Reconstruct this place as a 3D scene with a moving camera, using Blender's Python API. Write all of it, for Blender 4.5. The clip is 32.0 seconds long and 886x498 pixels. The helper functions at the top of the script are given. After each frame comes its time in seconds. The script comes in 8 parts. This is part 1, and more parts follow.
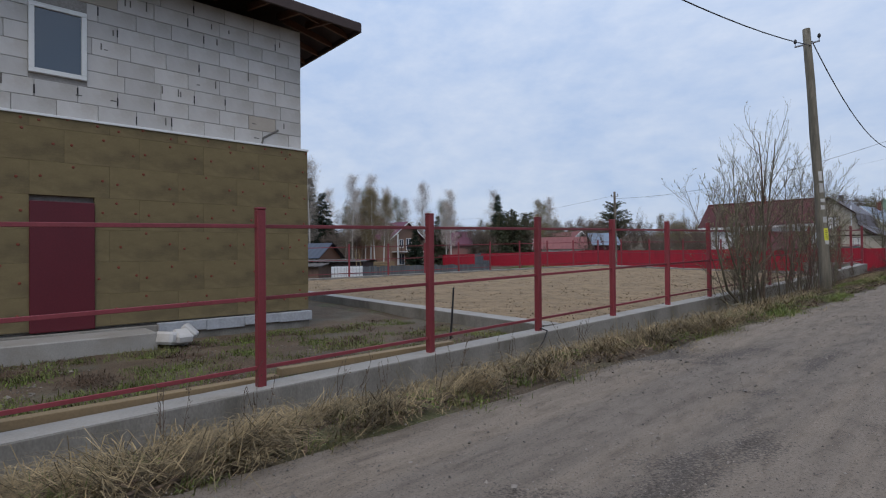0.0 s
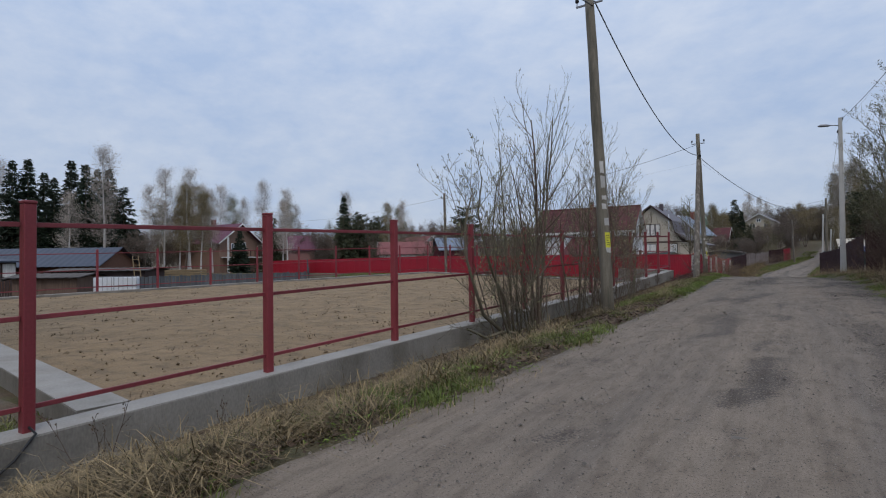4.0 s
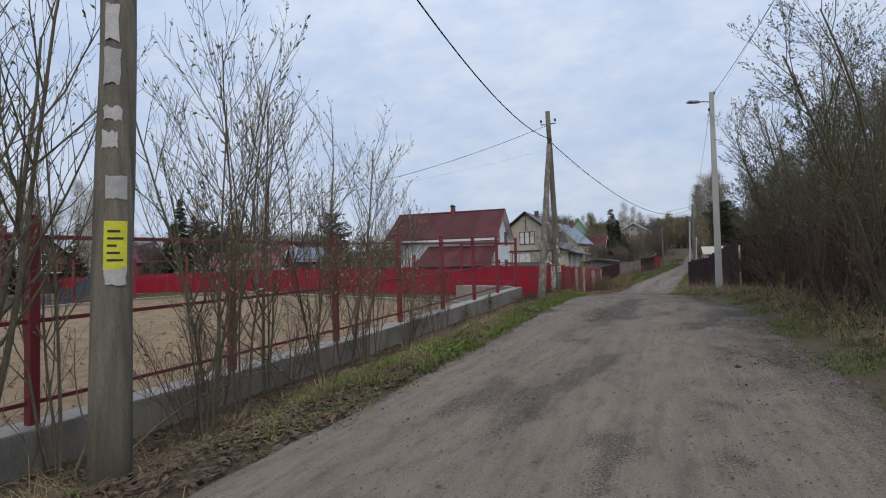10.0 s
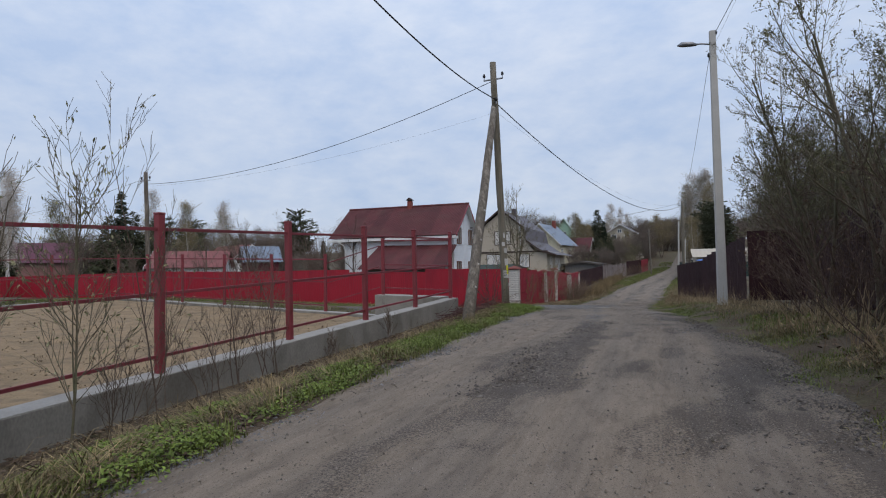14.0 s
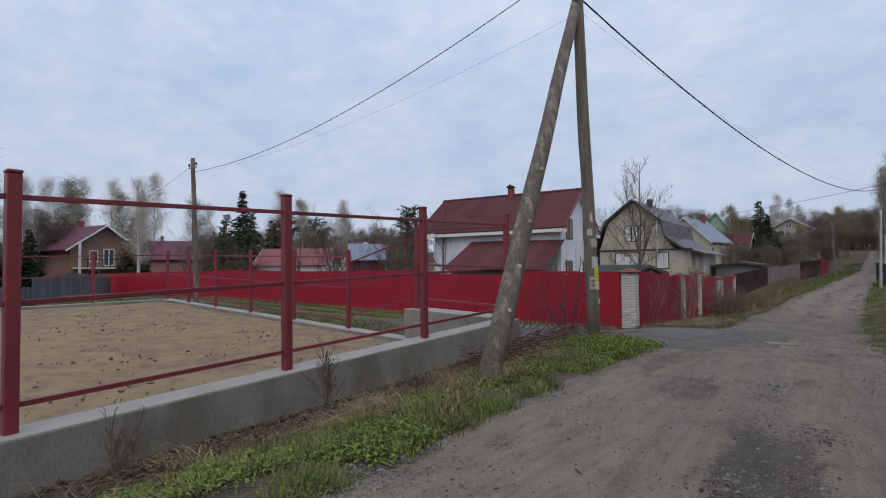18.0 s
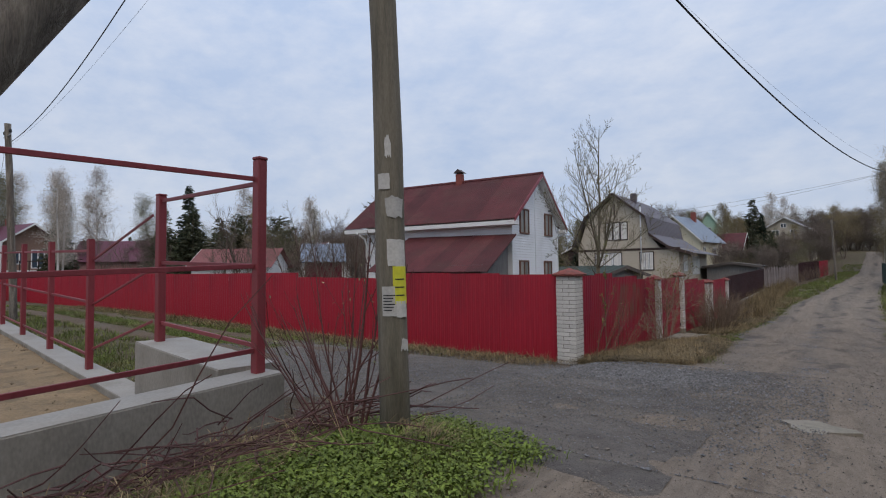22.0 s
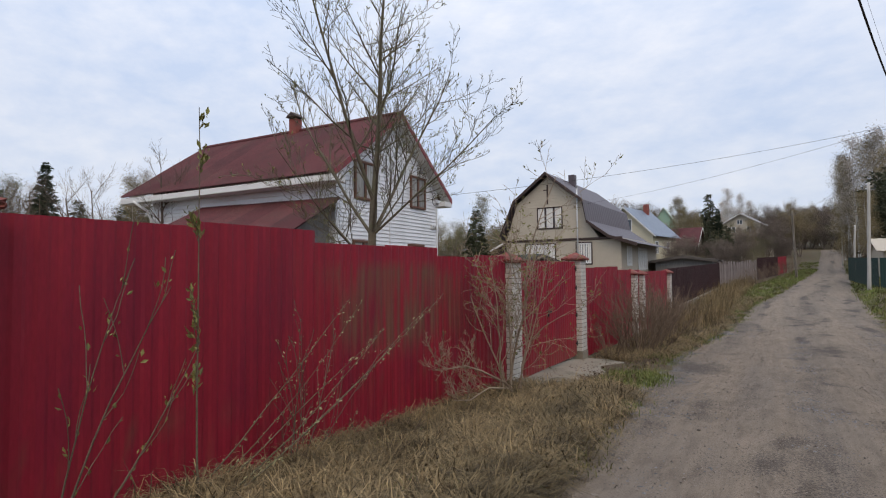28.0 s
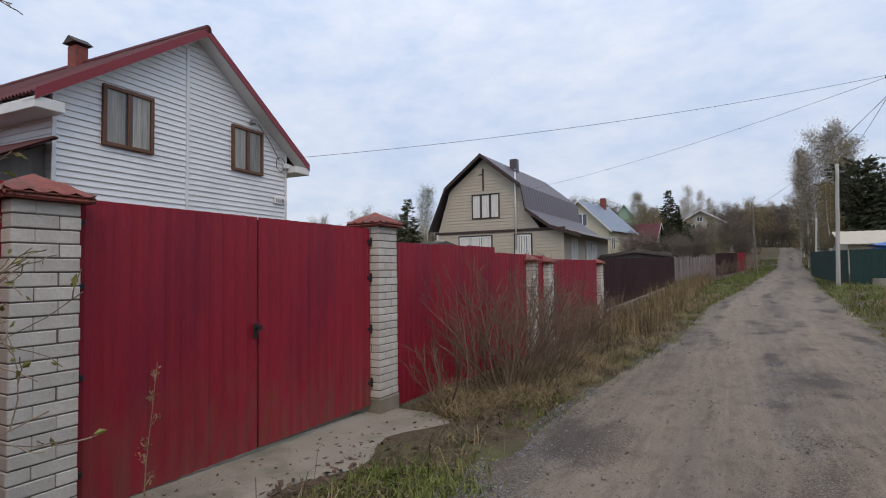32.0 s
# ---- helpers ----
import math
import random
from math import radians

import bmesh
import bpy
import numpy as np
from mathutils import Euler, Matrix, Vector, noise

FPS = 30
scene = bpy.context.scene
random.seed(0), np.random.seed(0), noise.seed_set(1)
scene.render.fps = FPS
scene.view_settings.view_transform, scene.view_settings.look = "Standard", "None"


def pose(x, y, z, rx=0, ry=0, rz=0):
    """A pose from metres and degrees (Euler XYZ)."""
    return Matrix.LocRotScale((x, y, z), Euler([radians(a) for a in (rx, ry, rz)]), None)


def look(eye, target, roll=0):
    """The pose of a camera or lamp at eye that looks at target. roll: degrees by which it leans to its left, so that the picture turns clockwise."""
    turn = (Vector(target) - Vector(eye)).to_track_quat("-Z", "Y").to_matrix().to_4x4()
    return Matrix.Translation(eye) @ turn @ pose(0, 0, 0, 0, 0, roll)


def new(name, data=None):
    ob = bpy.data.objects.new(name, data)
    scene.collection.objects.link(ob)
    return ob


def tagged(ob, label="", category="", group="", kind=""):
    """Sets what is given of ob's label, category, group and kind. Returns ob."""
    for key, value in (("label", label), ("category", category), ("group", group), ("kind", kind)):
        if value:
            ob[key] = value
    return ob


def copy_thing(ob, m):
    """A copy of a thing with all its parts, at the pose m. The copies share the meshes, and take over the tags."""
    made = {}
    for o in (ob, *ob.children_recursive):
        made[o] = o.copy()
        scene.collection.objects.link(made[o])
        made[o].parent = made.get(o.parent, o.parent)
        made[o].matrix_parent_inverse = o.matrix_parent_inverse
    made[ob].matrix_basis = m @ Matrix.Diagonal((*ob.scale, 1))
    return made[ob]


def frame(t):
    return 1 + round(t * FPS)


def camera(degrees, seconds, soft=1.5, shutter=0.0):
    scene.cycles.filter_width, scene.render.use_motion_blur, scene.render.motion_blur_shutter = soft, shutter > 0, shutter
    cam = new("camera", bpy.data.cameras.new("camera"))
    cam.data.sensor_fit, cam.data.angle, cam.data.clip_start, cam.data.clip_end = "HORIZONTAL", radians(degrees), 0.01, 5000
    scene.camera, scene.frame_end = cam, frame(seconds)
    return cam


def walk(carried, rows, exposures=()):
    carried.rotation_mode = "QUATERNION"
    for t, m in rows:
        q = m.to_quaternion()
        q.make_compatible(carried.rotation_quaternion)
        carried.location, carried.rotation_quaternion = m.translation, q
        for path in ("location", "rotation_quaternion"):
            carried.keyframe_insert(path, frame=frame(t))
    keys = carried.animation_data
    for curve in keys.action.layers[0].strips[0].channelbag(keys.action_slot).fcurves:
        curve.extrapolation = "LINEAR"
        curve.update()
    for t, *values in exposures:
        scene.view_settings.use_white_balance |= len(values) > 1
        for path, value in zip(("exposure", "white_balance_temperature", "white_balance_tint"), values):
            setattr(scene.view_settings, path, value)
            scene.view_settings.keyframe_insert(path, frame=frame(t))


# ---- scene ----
cam = camera(80.3, 32.0, 1.1)
PATH = [
    (0, (2.987, -0.776, 1.822), (1.503, 0.564, 1.848), -0.67),
    (0.5, (2.955, -0.067, 1.826), (1.565, 1.37, 1.855), -0.68),
    (1, (2.947, 0.63, 1.832), (1.672, 2.17, 1.869), -0.71),
    (1.5, (2.931, 1.368, 1.854), (1.721, 2.961, 1.885), -0.73),
    (2, (2.889, 2.113, 1.879), (1.747, 3.754, 1.912), -0.76),
    (2.5, (2.854, 2.886, 1.898), (1.71, 4.525, 1.932), -0.78),
    (3, (2.833, 3.647, 1.909), (1.695, 5.29, 1.945), -0.79),
    (3.5, (2.814, 4.408, 1.918), (1.689, 6.061, 1.955), -0.80),
    (5.5, (2.584, 7.471, 2.01), (1.512, 9.159, 2.04), -0.96),
    (6, (2.564, 8.236, 2.021), (1.584, 9.979, 2.063), -1.02),
    (6.5, (2.581, 8.988, 2.031), (1.641, 10.753, 2.072), -1.08),
    (7, (2.595, 9.729, 2.037), (1.713, 11.523, 2.083), -1.13),
    (7.5, (2.589, 10.451, 2.048), (1.708, 12.246, 2.091), -1.19),
    (8, (2.595, 11.187, 2.063), (1.731, 12.99, 2.116), -1.26),
    (8.5, (2.631, 11.958, 2.073), (1.77, 13.762, 2.124), -1.32),
    (9, (2.69, 12.729, 2.083), (1.857, 14.547, 2.141), -1.38),
    (9.5, (2.765, 13.504, 2.09), (1.953, 15.331, 2.145), -1.44),
    (10, (2.842, 14.272, 2.086), (2.059, 16.111, 2.152), -1.49),
    (10.5, (2.899, 15.042, 2.082), (2.134, 16.889, 2.142), -1.52),
    (11, (2.954, 15.82, 2.079), (2.226, 17.682, 2.143), -1.53),
    (11.5, (3.012, 16.615, 2.076), (2.288, 18.478, 2.139), -1.50),
    (12, (3.064, 17.406, 2.075), (2.343, 19.271, 2.14), -1.45),
    (12.5, (3.098, 18.183, 2.074), (2.374, 20.046, 2.141), -1.37),
    (13, (3.107, 18.938, 2.074), (2.388, 20.803, 2.144), -1.28),
    (13.5, (3.061, 19.668, 2.08), (2.341, 21.532, 2.152), -1.18),
    (14, (2.978, 20.392, 2.086), (2.23, 22.246, 2.157), -1.09),
    (14.5, (2.871, 21.129, 2.089), (1.992, 22.924, 2.171), -1.00),
    (15, (2.758, 21.899, 2.093), (1.646, 23.559, 2.184), -0.91),
    (15.5, (2.649, 22.692, 2.098), (1.399, 24.251, 2.179), -0.81),
    (17.5, (2.271, 25.897, 2.138), (1.056, 27.484, 2.21), -0.51),
    (18, (2.207, 26.699, 2.14), (1.016, 28.304, 2.214), -0.54),
    (18.5, (2.172, 27.498, 2.134), (0.997, 29.115, 2.213), -0.59),
    (19, (2.144, 28.296, 2.127), (0.998, 29.933, 2.21), -0.65),
    (19.5, (2.072, 29.097, 2.126), (0.936, 30.741, 2.207), -0.70),
    (20, (1.974, 29.871, 2.122), (0.833, 31.511, 2.21), -0.74),
    (20.5, (1.83, 30.617, 2.122), (0.675, 32.248, 2.205), -0.75),
    (21, (1.669, 31.334, 2.111), (0.506, 32.959, 2.192), -0.74),
    (21.5, (1.524, 32.067, 2.101), (0.357, 33.689, 2.184), -0.70),
    (22, (1.417, 32.811, 2.082), (0.243, 34.428, 2.165), -0.66),
    (22.5, (1.372, 33.588, 2.049), (0.2, 35.207, 2.131), -0.60),
    (23, (1.368, 34.328, 2.018), (0.203, 35.952, 2.103), -0.54),
    (23.5, (1.365, 35.062, 1.989), (0.238, 36.712, 2.065), -0.50),
    (24, (1.351, 35.824, 1.971), (0.243, 37.487, 2.051), -0.47),
    (24.5, (1.281, 36.593, 1.944), (0.194, 38.27, 2.026), -0.48),
    (26.5, (0.916, 39.764, 1.71), (-0.173, 41.439, 1.796), -0.57),
    (27, (0.821, 40.541, 1.679), (-0.265, 42.219, 1.762), -0.57),
    (27.5, (0.749, 41.309, 1.655), (-0.324, 42.995, 1.739), -0.57),
    (28, (0.718, 42.064, 1.623), (-0.353, 43.752, 1.704), -0.57),
    (28.5, (0.72, 42.815, 1.575), (-0.332, 44.514, 1.651), -0.57),
    (29, (0.719, 43.564, 1.529), (-0.324, 45.268, 1.607), -0.57),
    (29.5, (0.696, 44.309, 1.49), (-0.316, 46.032, 1.568), -0.59),
    (30, (0.667, 45.049, 1.454), (-0.35, 46.769, 1.533), -0.62),
    (30.5, (0.67, 45.766, 1.417), (-0.329, 47.497, 1.499), -0.66),
    (31, (0.69, 46.468, 1.378), (-0.306, 48.201, 1.462), -0.70),
    (31.5, (0.71, 47.153, 1.337), (-0.258, 48.902, 1.422), -0.73),
    (32, (0.706, 47.885, 1.315), (-0.267, 49.631, 1.396), -0.76),
]
walk(cam, [(t, look(eye, target, roll)) for t, eye, target, roll in PATH],
     [(0, -0.08, 6250, 10), (2, -0.22, 6250, 10), (6, -0.17, 6380, 10), (9, -0.02, 6500, 10), (13, -0.03, 6450, 10), (15, -0.10, 6350, 10), (20, -0.12, 6520, 11), (23, -0.06, 6600, 11), (27, 0.12, 6900, 12), (29, 0.26, 7000, 12), (32, 0.15, 6780, 11)])

# ---- world, sun, exposure ----
world = bpy.data.worlds.new("sky")
scene.world = world
world.use_nodes = True
wn, wl = world.node_tree.nodes, world.node_tree.links
wn.clear()
w_out = wn.new("ShaderNodeOutputWorld")
w_bg = wn.new("ShaderNodeBackground")
w_sky = wn.new("ShaderNodeTexSky")
w_sky.sky_type, w_sky.sun_disc = "NISHITA", False
w_sky.sun_elevation, w_sky.sun_rotation = radians(50), radians(142)
w_sky.air_density, w_sky.dust_density = 1.0, 2.0
w_gain = wn.new("ShaderNodeVectorMath"); w_gain.operation = "SCALE"; w_gain.inputs["Scale"].default_value = 0.10
wl.new(w_sky.outputs[0], w_gain.inputs[0])
# a layer of thin cloud over the whole sky
w_geo = wn.new("ShaderNodeTexCoord")
w_map = wn.new("ShaderNodeMapping"); w_map.inputs["Scale"].default_value = (1.0, 1.3, 2.4); w_map.inputs["Rotation"].default_value = (0, 0.0, 0.5)
wl.new(w_geo.outputs["Generated"], w_map.inputs[0])
w_n1 = wn.new("ShaderNodeTexNoise"); w_n1.inputs["Scale"].default_value = 2.6; w_n1.inputs["Detail"].default_value = 4; w_n1.inputs["Roughness"].default_value = 0.55; w_n1.inputs["Distortion"].default_value = 0.0
wl.new(w_map.outputs[0], w_n1.inputs["Vector"])
w_ramp = wn.new("ShaderNodeValToRGB")
w_ramp.color_ramp.elements[0].position, w_ramp.color_ramp.elements[0].color = 0.36, (0.51, 0.63, 0.85, 1)
w_ramp.color_ramp.elements[1].position, w_ramp.color_ramp.elements[1].color = 0.66, (0.72, 0.79, 0.92, 1)
w_n2 = wn.new("ShaderNodeTexNoise"); w_n2.inputs["Scale"].default_value = 13.0; w_n2.inputs["Detail"].default_value = 6; w_n2.inputs["Roughness"].default_value = 0.6
wl.new(w_map.outputs[0], w_n2.inputs["Vector"])
w_add = wn.new("ShaderNodeMix"); w_add.inputs["Factor"].default_value = 0.45
wl.new(w_n1.outputs["Fac"], w_add.inputs["A"]); wl.new(w_n2.outputs["Fac"], w_add.inputs["B"])
wl.new(w_add.outputs["Result"], w_ramp.inputs[0])
w_mix = wn.new("ShaderNodeMix"); w_mix.data_type = "RGBA"; w_mix.inputs["Factor"].default_value = 0.88
wl.new(w_gain.outputs[0], w_mix.inputs["A"]); wl.new(w_ramp.outputs[0], w_mix.inputs["B"])
# an overcast sky is brightest overhead
w_sep = wn.new("ShaderNodeSeparateXYZ"); wl.new(w_geo.outputs["Generated"], w_sep.inputs[0])
w_up = wn.new("ShaderNodeMath"); w_up.operation = "MAXIMUM"; w_up.inputs[1].default_value = 0.0; wl.new(w_sep.outputs["Z"], w_up.inputs[0])
w_a = wn.new("ShaderNodeMath"); w_a.operation = "MULTIPLY_ADD"; w_a.inputs[1].default_value, w_a.inputs[2].default_value = 0.42, 0.26; wl.new(w_up.outputs[0], w_a.inputs[0])
w_b = wn.new("ShaderNodeMath"); w_b.operation = "MULTIPLY_ADD"; w_b.inputs[2].default_value = 0.91; wl.new(w_up.outputs[0], w_b.inputs[0]); wl.new(w_a.outputs[0], w_b.inputs[1])
w_dome = wn.new("ShaderNodeVectorMath"); w_dome.operation = "SCALE"; wl.new(w_mix.outputs["Result"], w_dome.inputs[0]); wl.new(w_b.outputs[0], w_dome.inputs["Scale"])
wl.new(w_dome.outputs[0], w_bg.inputs["Color"])
w_bg.inputs["Strength"].default_value = 1.0
wl.new(w_bg.outputs[0], w_out.inputs[0])

sun = new("sun", bpy.data.lights.new("sun", "SUN"))
sun.data.energy, sun.data.angle, sun.data.color = 0.85, radians(35), (1.0, 0.84, 0.64)
sun.matrix_world = look((0, 0, 30), (-12.4, 15.9, 6))
scene.view_settings.exposure = 0.0

# ---- materials ----
def mat(name, base, rough=0.8, metal=0.0, vary=0.25, scale=8.0, fine=60.0, bump=0.3, dist=0.01, tint=None, tint_scale=1.5, tint_amt=0.5, rand=0.0, spec=0.4, stretch=(1, 1, 1), coords="Object", island=0.0):
    """A plain surface: base colour varied at two scales, an optional second tint in patches, fine relief."""
    m = bpy.data.materials.new(name)
    m.use_nodes = True
    n, l = m.node_tree.nodes, m.node_tree.links
    b = n["Principled BSDF"]
    b.inputs["Roughness"].default_value, b.inputs["Metallic"].default_value = rough, metal
    b.inputs["Specular IOR Level"].default_value = spec
    tc = n.new("ShaderNodeTexCoord")
    mp = n.new("ShaderNodeMapping"); mp.inputs["Scale"].default_value = stretch
    l.new(tc.outputs[coords], mp.inputs[0])
    n1 = n.new("ShaderNodeTexNoise"); n1.inputs["Scale"].default_value = scale; n1.inputs["Detail"].default_value = 6
    n2 = n.new("ShaderNodeTexNoise"); n2.inputs["Scale"].default_value = fine; n2.inputs["Detail"].default_value = 4
    l.new(mp.outputs[0], n1.inputs["Vector"]); l.new(mp.outputs[0], n2.inputs["Vector"])
    add = n.new("ShaderNodeMath"); add.operation = "ADD"; l.new(n1.outputs["Fac"], add.inputs[0]); l.new(n2.outputs["Fac"], add.inputs[1])
    rng_ = n.new("ShaderNodeMapRange"); rng_.inputs["From Min"].default_value, rng_.inputs["From Max"].default_value = 0.65, 1.35
    rng_.inputs["To Min"].default_value, rng_.inputs["To Max"].default_value = 1 - vary, 1 + vary
    l.new(add.outputs[0], rng_.inputs[0])
    val = rng_.outputs[0]
    for amount, kind in ((rand, "ob"), (island, "is")):
        if amount:
            src = n.new("ShaderNodeObjectInfo").outputs["Random"] if kind == "ob" else n.new("ShaderNodeNewGeometry").outputs["Random Per Island"]
            r2 = n.new("ShaderNodeMapRange"); r2.inputs["To Min"].default_value, r2.inputs["To Max"].default_value = 1 - amount, 1 + amount
            l.new(src, r2.inputs[0])
            mu = n.new("ShaderNodeMath"); mu.operation = "MULTIPLY"; l.new(val, mu.inputs[0]); l.new(r2.outputs[0], mu.inputs[1])
            val = mu.outputs[0]
    col = n.new("ShaderNodeMix"); col.data_type = "RGBA"
    col.inputs["A"].default_value = (*base, 1); col.inputs["B"].default_value = (*(tint or base), 1)
    if tint:
        n3 = n.new("ShaderNodeTexNoise"); n3.inputs["Scale"].default_value = tint_scale; n3.inputs["Detail"].default_value = 5; n3.inputs["Roughness"].default_value = 0.6
        l.new(mp.outputs[0], n3.inputs["Vector"])
        r3 = n.new("ShaderNodeMapRange"); r3.inputs["From Min"].default_value, r3.inputs["From Max"].default_value = 0.62 - 0.3 * tint_amt, 0.78 - 0.3 * tint_amt
        l.new(n3.outputs["Fac"], r3.inputs[0]); l.new(r3.outputs[0], col.inputs["Factor"])
    else:
        col.inputs["Factor"].default_value = 0
    sc = n.new("ShaderNodeVectorMath"); sc.operation = "SCALE"
    l.new(col.outputs["Result"], sc.inputs[0]); l.new(val, sc.inputs["Scale"])
    l.new(sc.outputs[0], b.inputs["Base Color"])
    if bump:
        bp = n.new("ShaderNodeBump"); bp.inputs["Strength"].default_value, bp.inputs["Distance"].default_value = bump, dist
        l.new(add.outputs[0], bp.inputs["Height"]); l.new(bp.outputs[0], b.inputs["Normal"])
    return m


M_GROUND = mat("soil_and_grass", (0.095, 0.068, 0.042), 0.95, vary=0.45, scale=2.5, fine=40, bump=1.0, dist=0.03, tint=(0.085, 0.085, 0.034), tint_scale=0.9, tint_amt=0.45)
M_ROAD = mat("gravel_road", (0.23, 0.183, 0.138), 0.93, vary=0.10, scale=3.0, fine=110, bump=0.7, dist=0.008)
def rework_road(m, grey=(0.82, 0.84, 0.88), dark=(0.54, 0.54, 0.56), along=True):
    """Packed tan soil with grey streaks along the road, patches of dark loose gravel (wear attribute) and fine grit."""
    n, l = m.node_tree.nodes, m.node_tree.links
    b = n["Principled BSDF"]
    old = b.inputs["Base Color"].links[0].from_socket
    tc = n.new("ShaderNodeTexCoord")
    def noise_(scale, detail, lo, hi, to0, to1, stretch=(1, 1, 1), rough_=0.6):
        mp = n.new("ShaderNodeMapping"); mp.inputs["Scale"].default_value = stretch if along else (0.7, 0.9, 1)
        l.new(tc.outputs["Object"], mp.inputs[0])
        v = n.new("ShaderNodeTexNoise"); v.inputs["Scale"].default_value = scale; v.inputs["Detail"].default_value = detail; v.inputs["Roughness"].default_value = rough_
        l.new(mp.outputs[0], v.inputs["Vector"])
        r = n.new("ShaderNodeMapRange"); r.inputs["From Min"].default_value, r.inputs["From Max"].default_value = lo, hi
        r.inputs["To Min"].default_value, r.inputs["To Max"].default_value = to0, to1
        l.new(v.outputs["Fac"], r.inputs[0])
        return r.outputs[0]
    def blend(fac, a, colour):
        mx = n.new("ShaderNodeMix"); mx.data_type = "RGBA"; mx.blend_type = "MULTIPLY"; mx.inputs["B"].default_value = (*colour, 1)
        l.new(fac, mx.inputs["Factor"]); l.new(a, mx.inputs["A"])
        return mx.outputs["Result"]
    last = blend(noise_(1.1, 4, 0.42, 0.62, 0.0, 1.0, (1.8, 0.10, 1)), old, grey)
    last = blend(noise_(5.0, 5, 0.42, 0.66, 0.0, 1.0, (2.2, 0.13, 1), 0.7), last, (0.80, 0.79, 0.78))
    last = blend(noise_(7.0, 5, 0.50, 0.66, 0.0, 0.8, (1.3, 0.4, 1)), last, (0.70, 0.68, 0.66))
    at_ = n.new("ShaderNodeAttribute"); at_.attribute_name = "wear"
    grit = noise_(60, 4, 0.30, 0.70, -0.6, 0.6)
    ad = n.new("ShaderNodeMath"); ad.operation = "ADD"; l.new(at_.outputs["Fac"], ad.inputs[0]); l.new(grit, ad.inputs[1])
    st = n.new("ShaderNodeMapRange"); st.inputs["From Min"].default_value, st.inputs["From Max"].default_value = 0.30, 0.85
    l.new(ad.outputs[0], st.inputs[0])
    last = blend(st.outputs[0], last, dark)
    for scale, lo, hi, to in ((150, 0.36, 0.42, 0.6), (75, 0.33, 0.36, 0.5), (38, 0.27, 0.30, 0.5), (55, 0.70, 0.66, 1.3)):
        sc = n.new("ShaderNodeVectorMath"); sc.operation = "SCALE"
        l.new(last, sc.inputs[0]); l.new(noise_(scale, 2, lo, hi, to, 1.0) if lo < hi else noise_(scale, 2, hi, lo, 1.0, to), sc.inputs["Scale"])
        last = sc.outputs[0]
    l.new(last, b.inputs["Base Color"])


rework_road(M_ROAD, dark=(0.42, 0.42, 0.44))
M_LANE = mat("gravel_lane", (0.150, 0.131, 0.114), 0.93, vary=0.2, scale=1.6, fine=75, bump=1.0, dist=0.015, tint=(0.165, 0.140, 0.114), tint_scale=0.6, tint_amt=0.5)
rework_road(M_LANE, along=False)
M_SAND = mat("sand", (0.25, 0.175, 0.098), 0.95, vary=0.28, scale=1.4, fine=30, bump=0.9, dist=0.03, tint=(0.17, 0.12, 0.07), tint_scale=3.0, tint_amt=0.42)
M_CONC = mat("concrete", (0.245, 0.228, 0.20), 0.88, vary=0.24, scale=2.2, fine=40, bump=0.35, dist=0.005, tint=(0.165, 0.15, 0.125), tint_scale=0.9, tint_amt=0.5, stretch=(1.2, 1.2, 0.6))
M_CONC_TOP = mat("pale_concrete", (0.315, 0.295, 0.265), 0.85, vary=0.14, scale=2.5, fine=40, bump=0.25, dist=0.004, tint=(0.26, 0.235, 0.2), tint_scale=1.1, tint_amt=0.35)
M_CONC_OLD = mat("old_concrete", (0.255, 0.225, 0.18), 0.9, vary=0.2, scale=2.5, fine=50, bump=0.4, dist=0.006, tint=(0.16, 0.15, 0.11), tint_scale=1.6, tint_amt=0.4)
M_POST = mat("red_painted_steel", (0.215, 0.038, 0.046), 0.45, vary=0.15, scale=3, fine=40, bump=0.05, rand=0.12)
M_RAIL = mat("red_primer_rail", (0.195, 0.037, 0.045), 0.5, vary=0.2, scale=3, fine=40, bump=0.05, rand=0.2)
M_SHEET = mat("red_sheet", (0.33, 0.013, 0.028), 0.42, vary=0.06, scale=0.9, fine=25, bump=0.02, tint=(0.25, 0.012, 0.025), tint_scale=0.7, tint_amt=0.3, stretch=(1, 1, 0.35), rand=0.05)
M_SHEET_OLD = mat("weathered_red_sheet", (0.275, 0.014, 0.032), 0.5, vary=0.16, scale=1.5, fine=20, bump=0.05, tint=(0.20, 0.011, 0.03), tint_scale=0.75, tint_amt=0.34, stretch=(2.6, 2.6, 0.75), rand=0.05)


def rework_sheet(m):
    """Where the stain attribute is high the paint has gone dull olive and brown."""
    n, l = m.node_tree.nodes, m.node_tree.links
    b = n["Principled BSDF"]
    old = b.inputs["Base Color"].links[0].from_socket
    at_ = n.new("ShaderNodeAttribute"); at_.attribute_name = "stain"
    mx = n.new("ShaderNodeMix"); mx.data_type = "RGBA"; mx.inputs["B"].default_value = (0.15, 0.088, 0.056, 1)
    l.new(at_.outputs["Fac"], mx.inputs["Factor"]); l.new(old, mx.inputs["A"])
    l.new(mx.outputs["Result"], b.inputs["Base Color"])


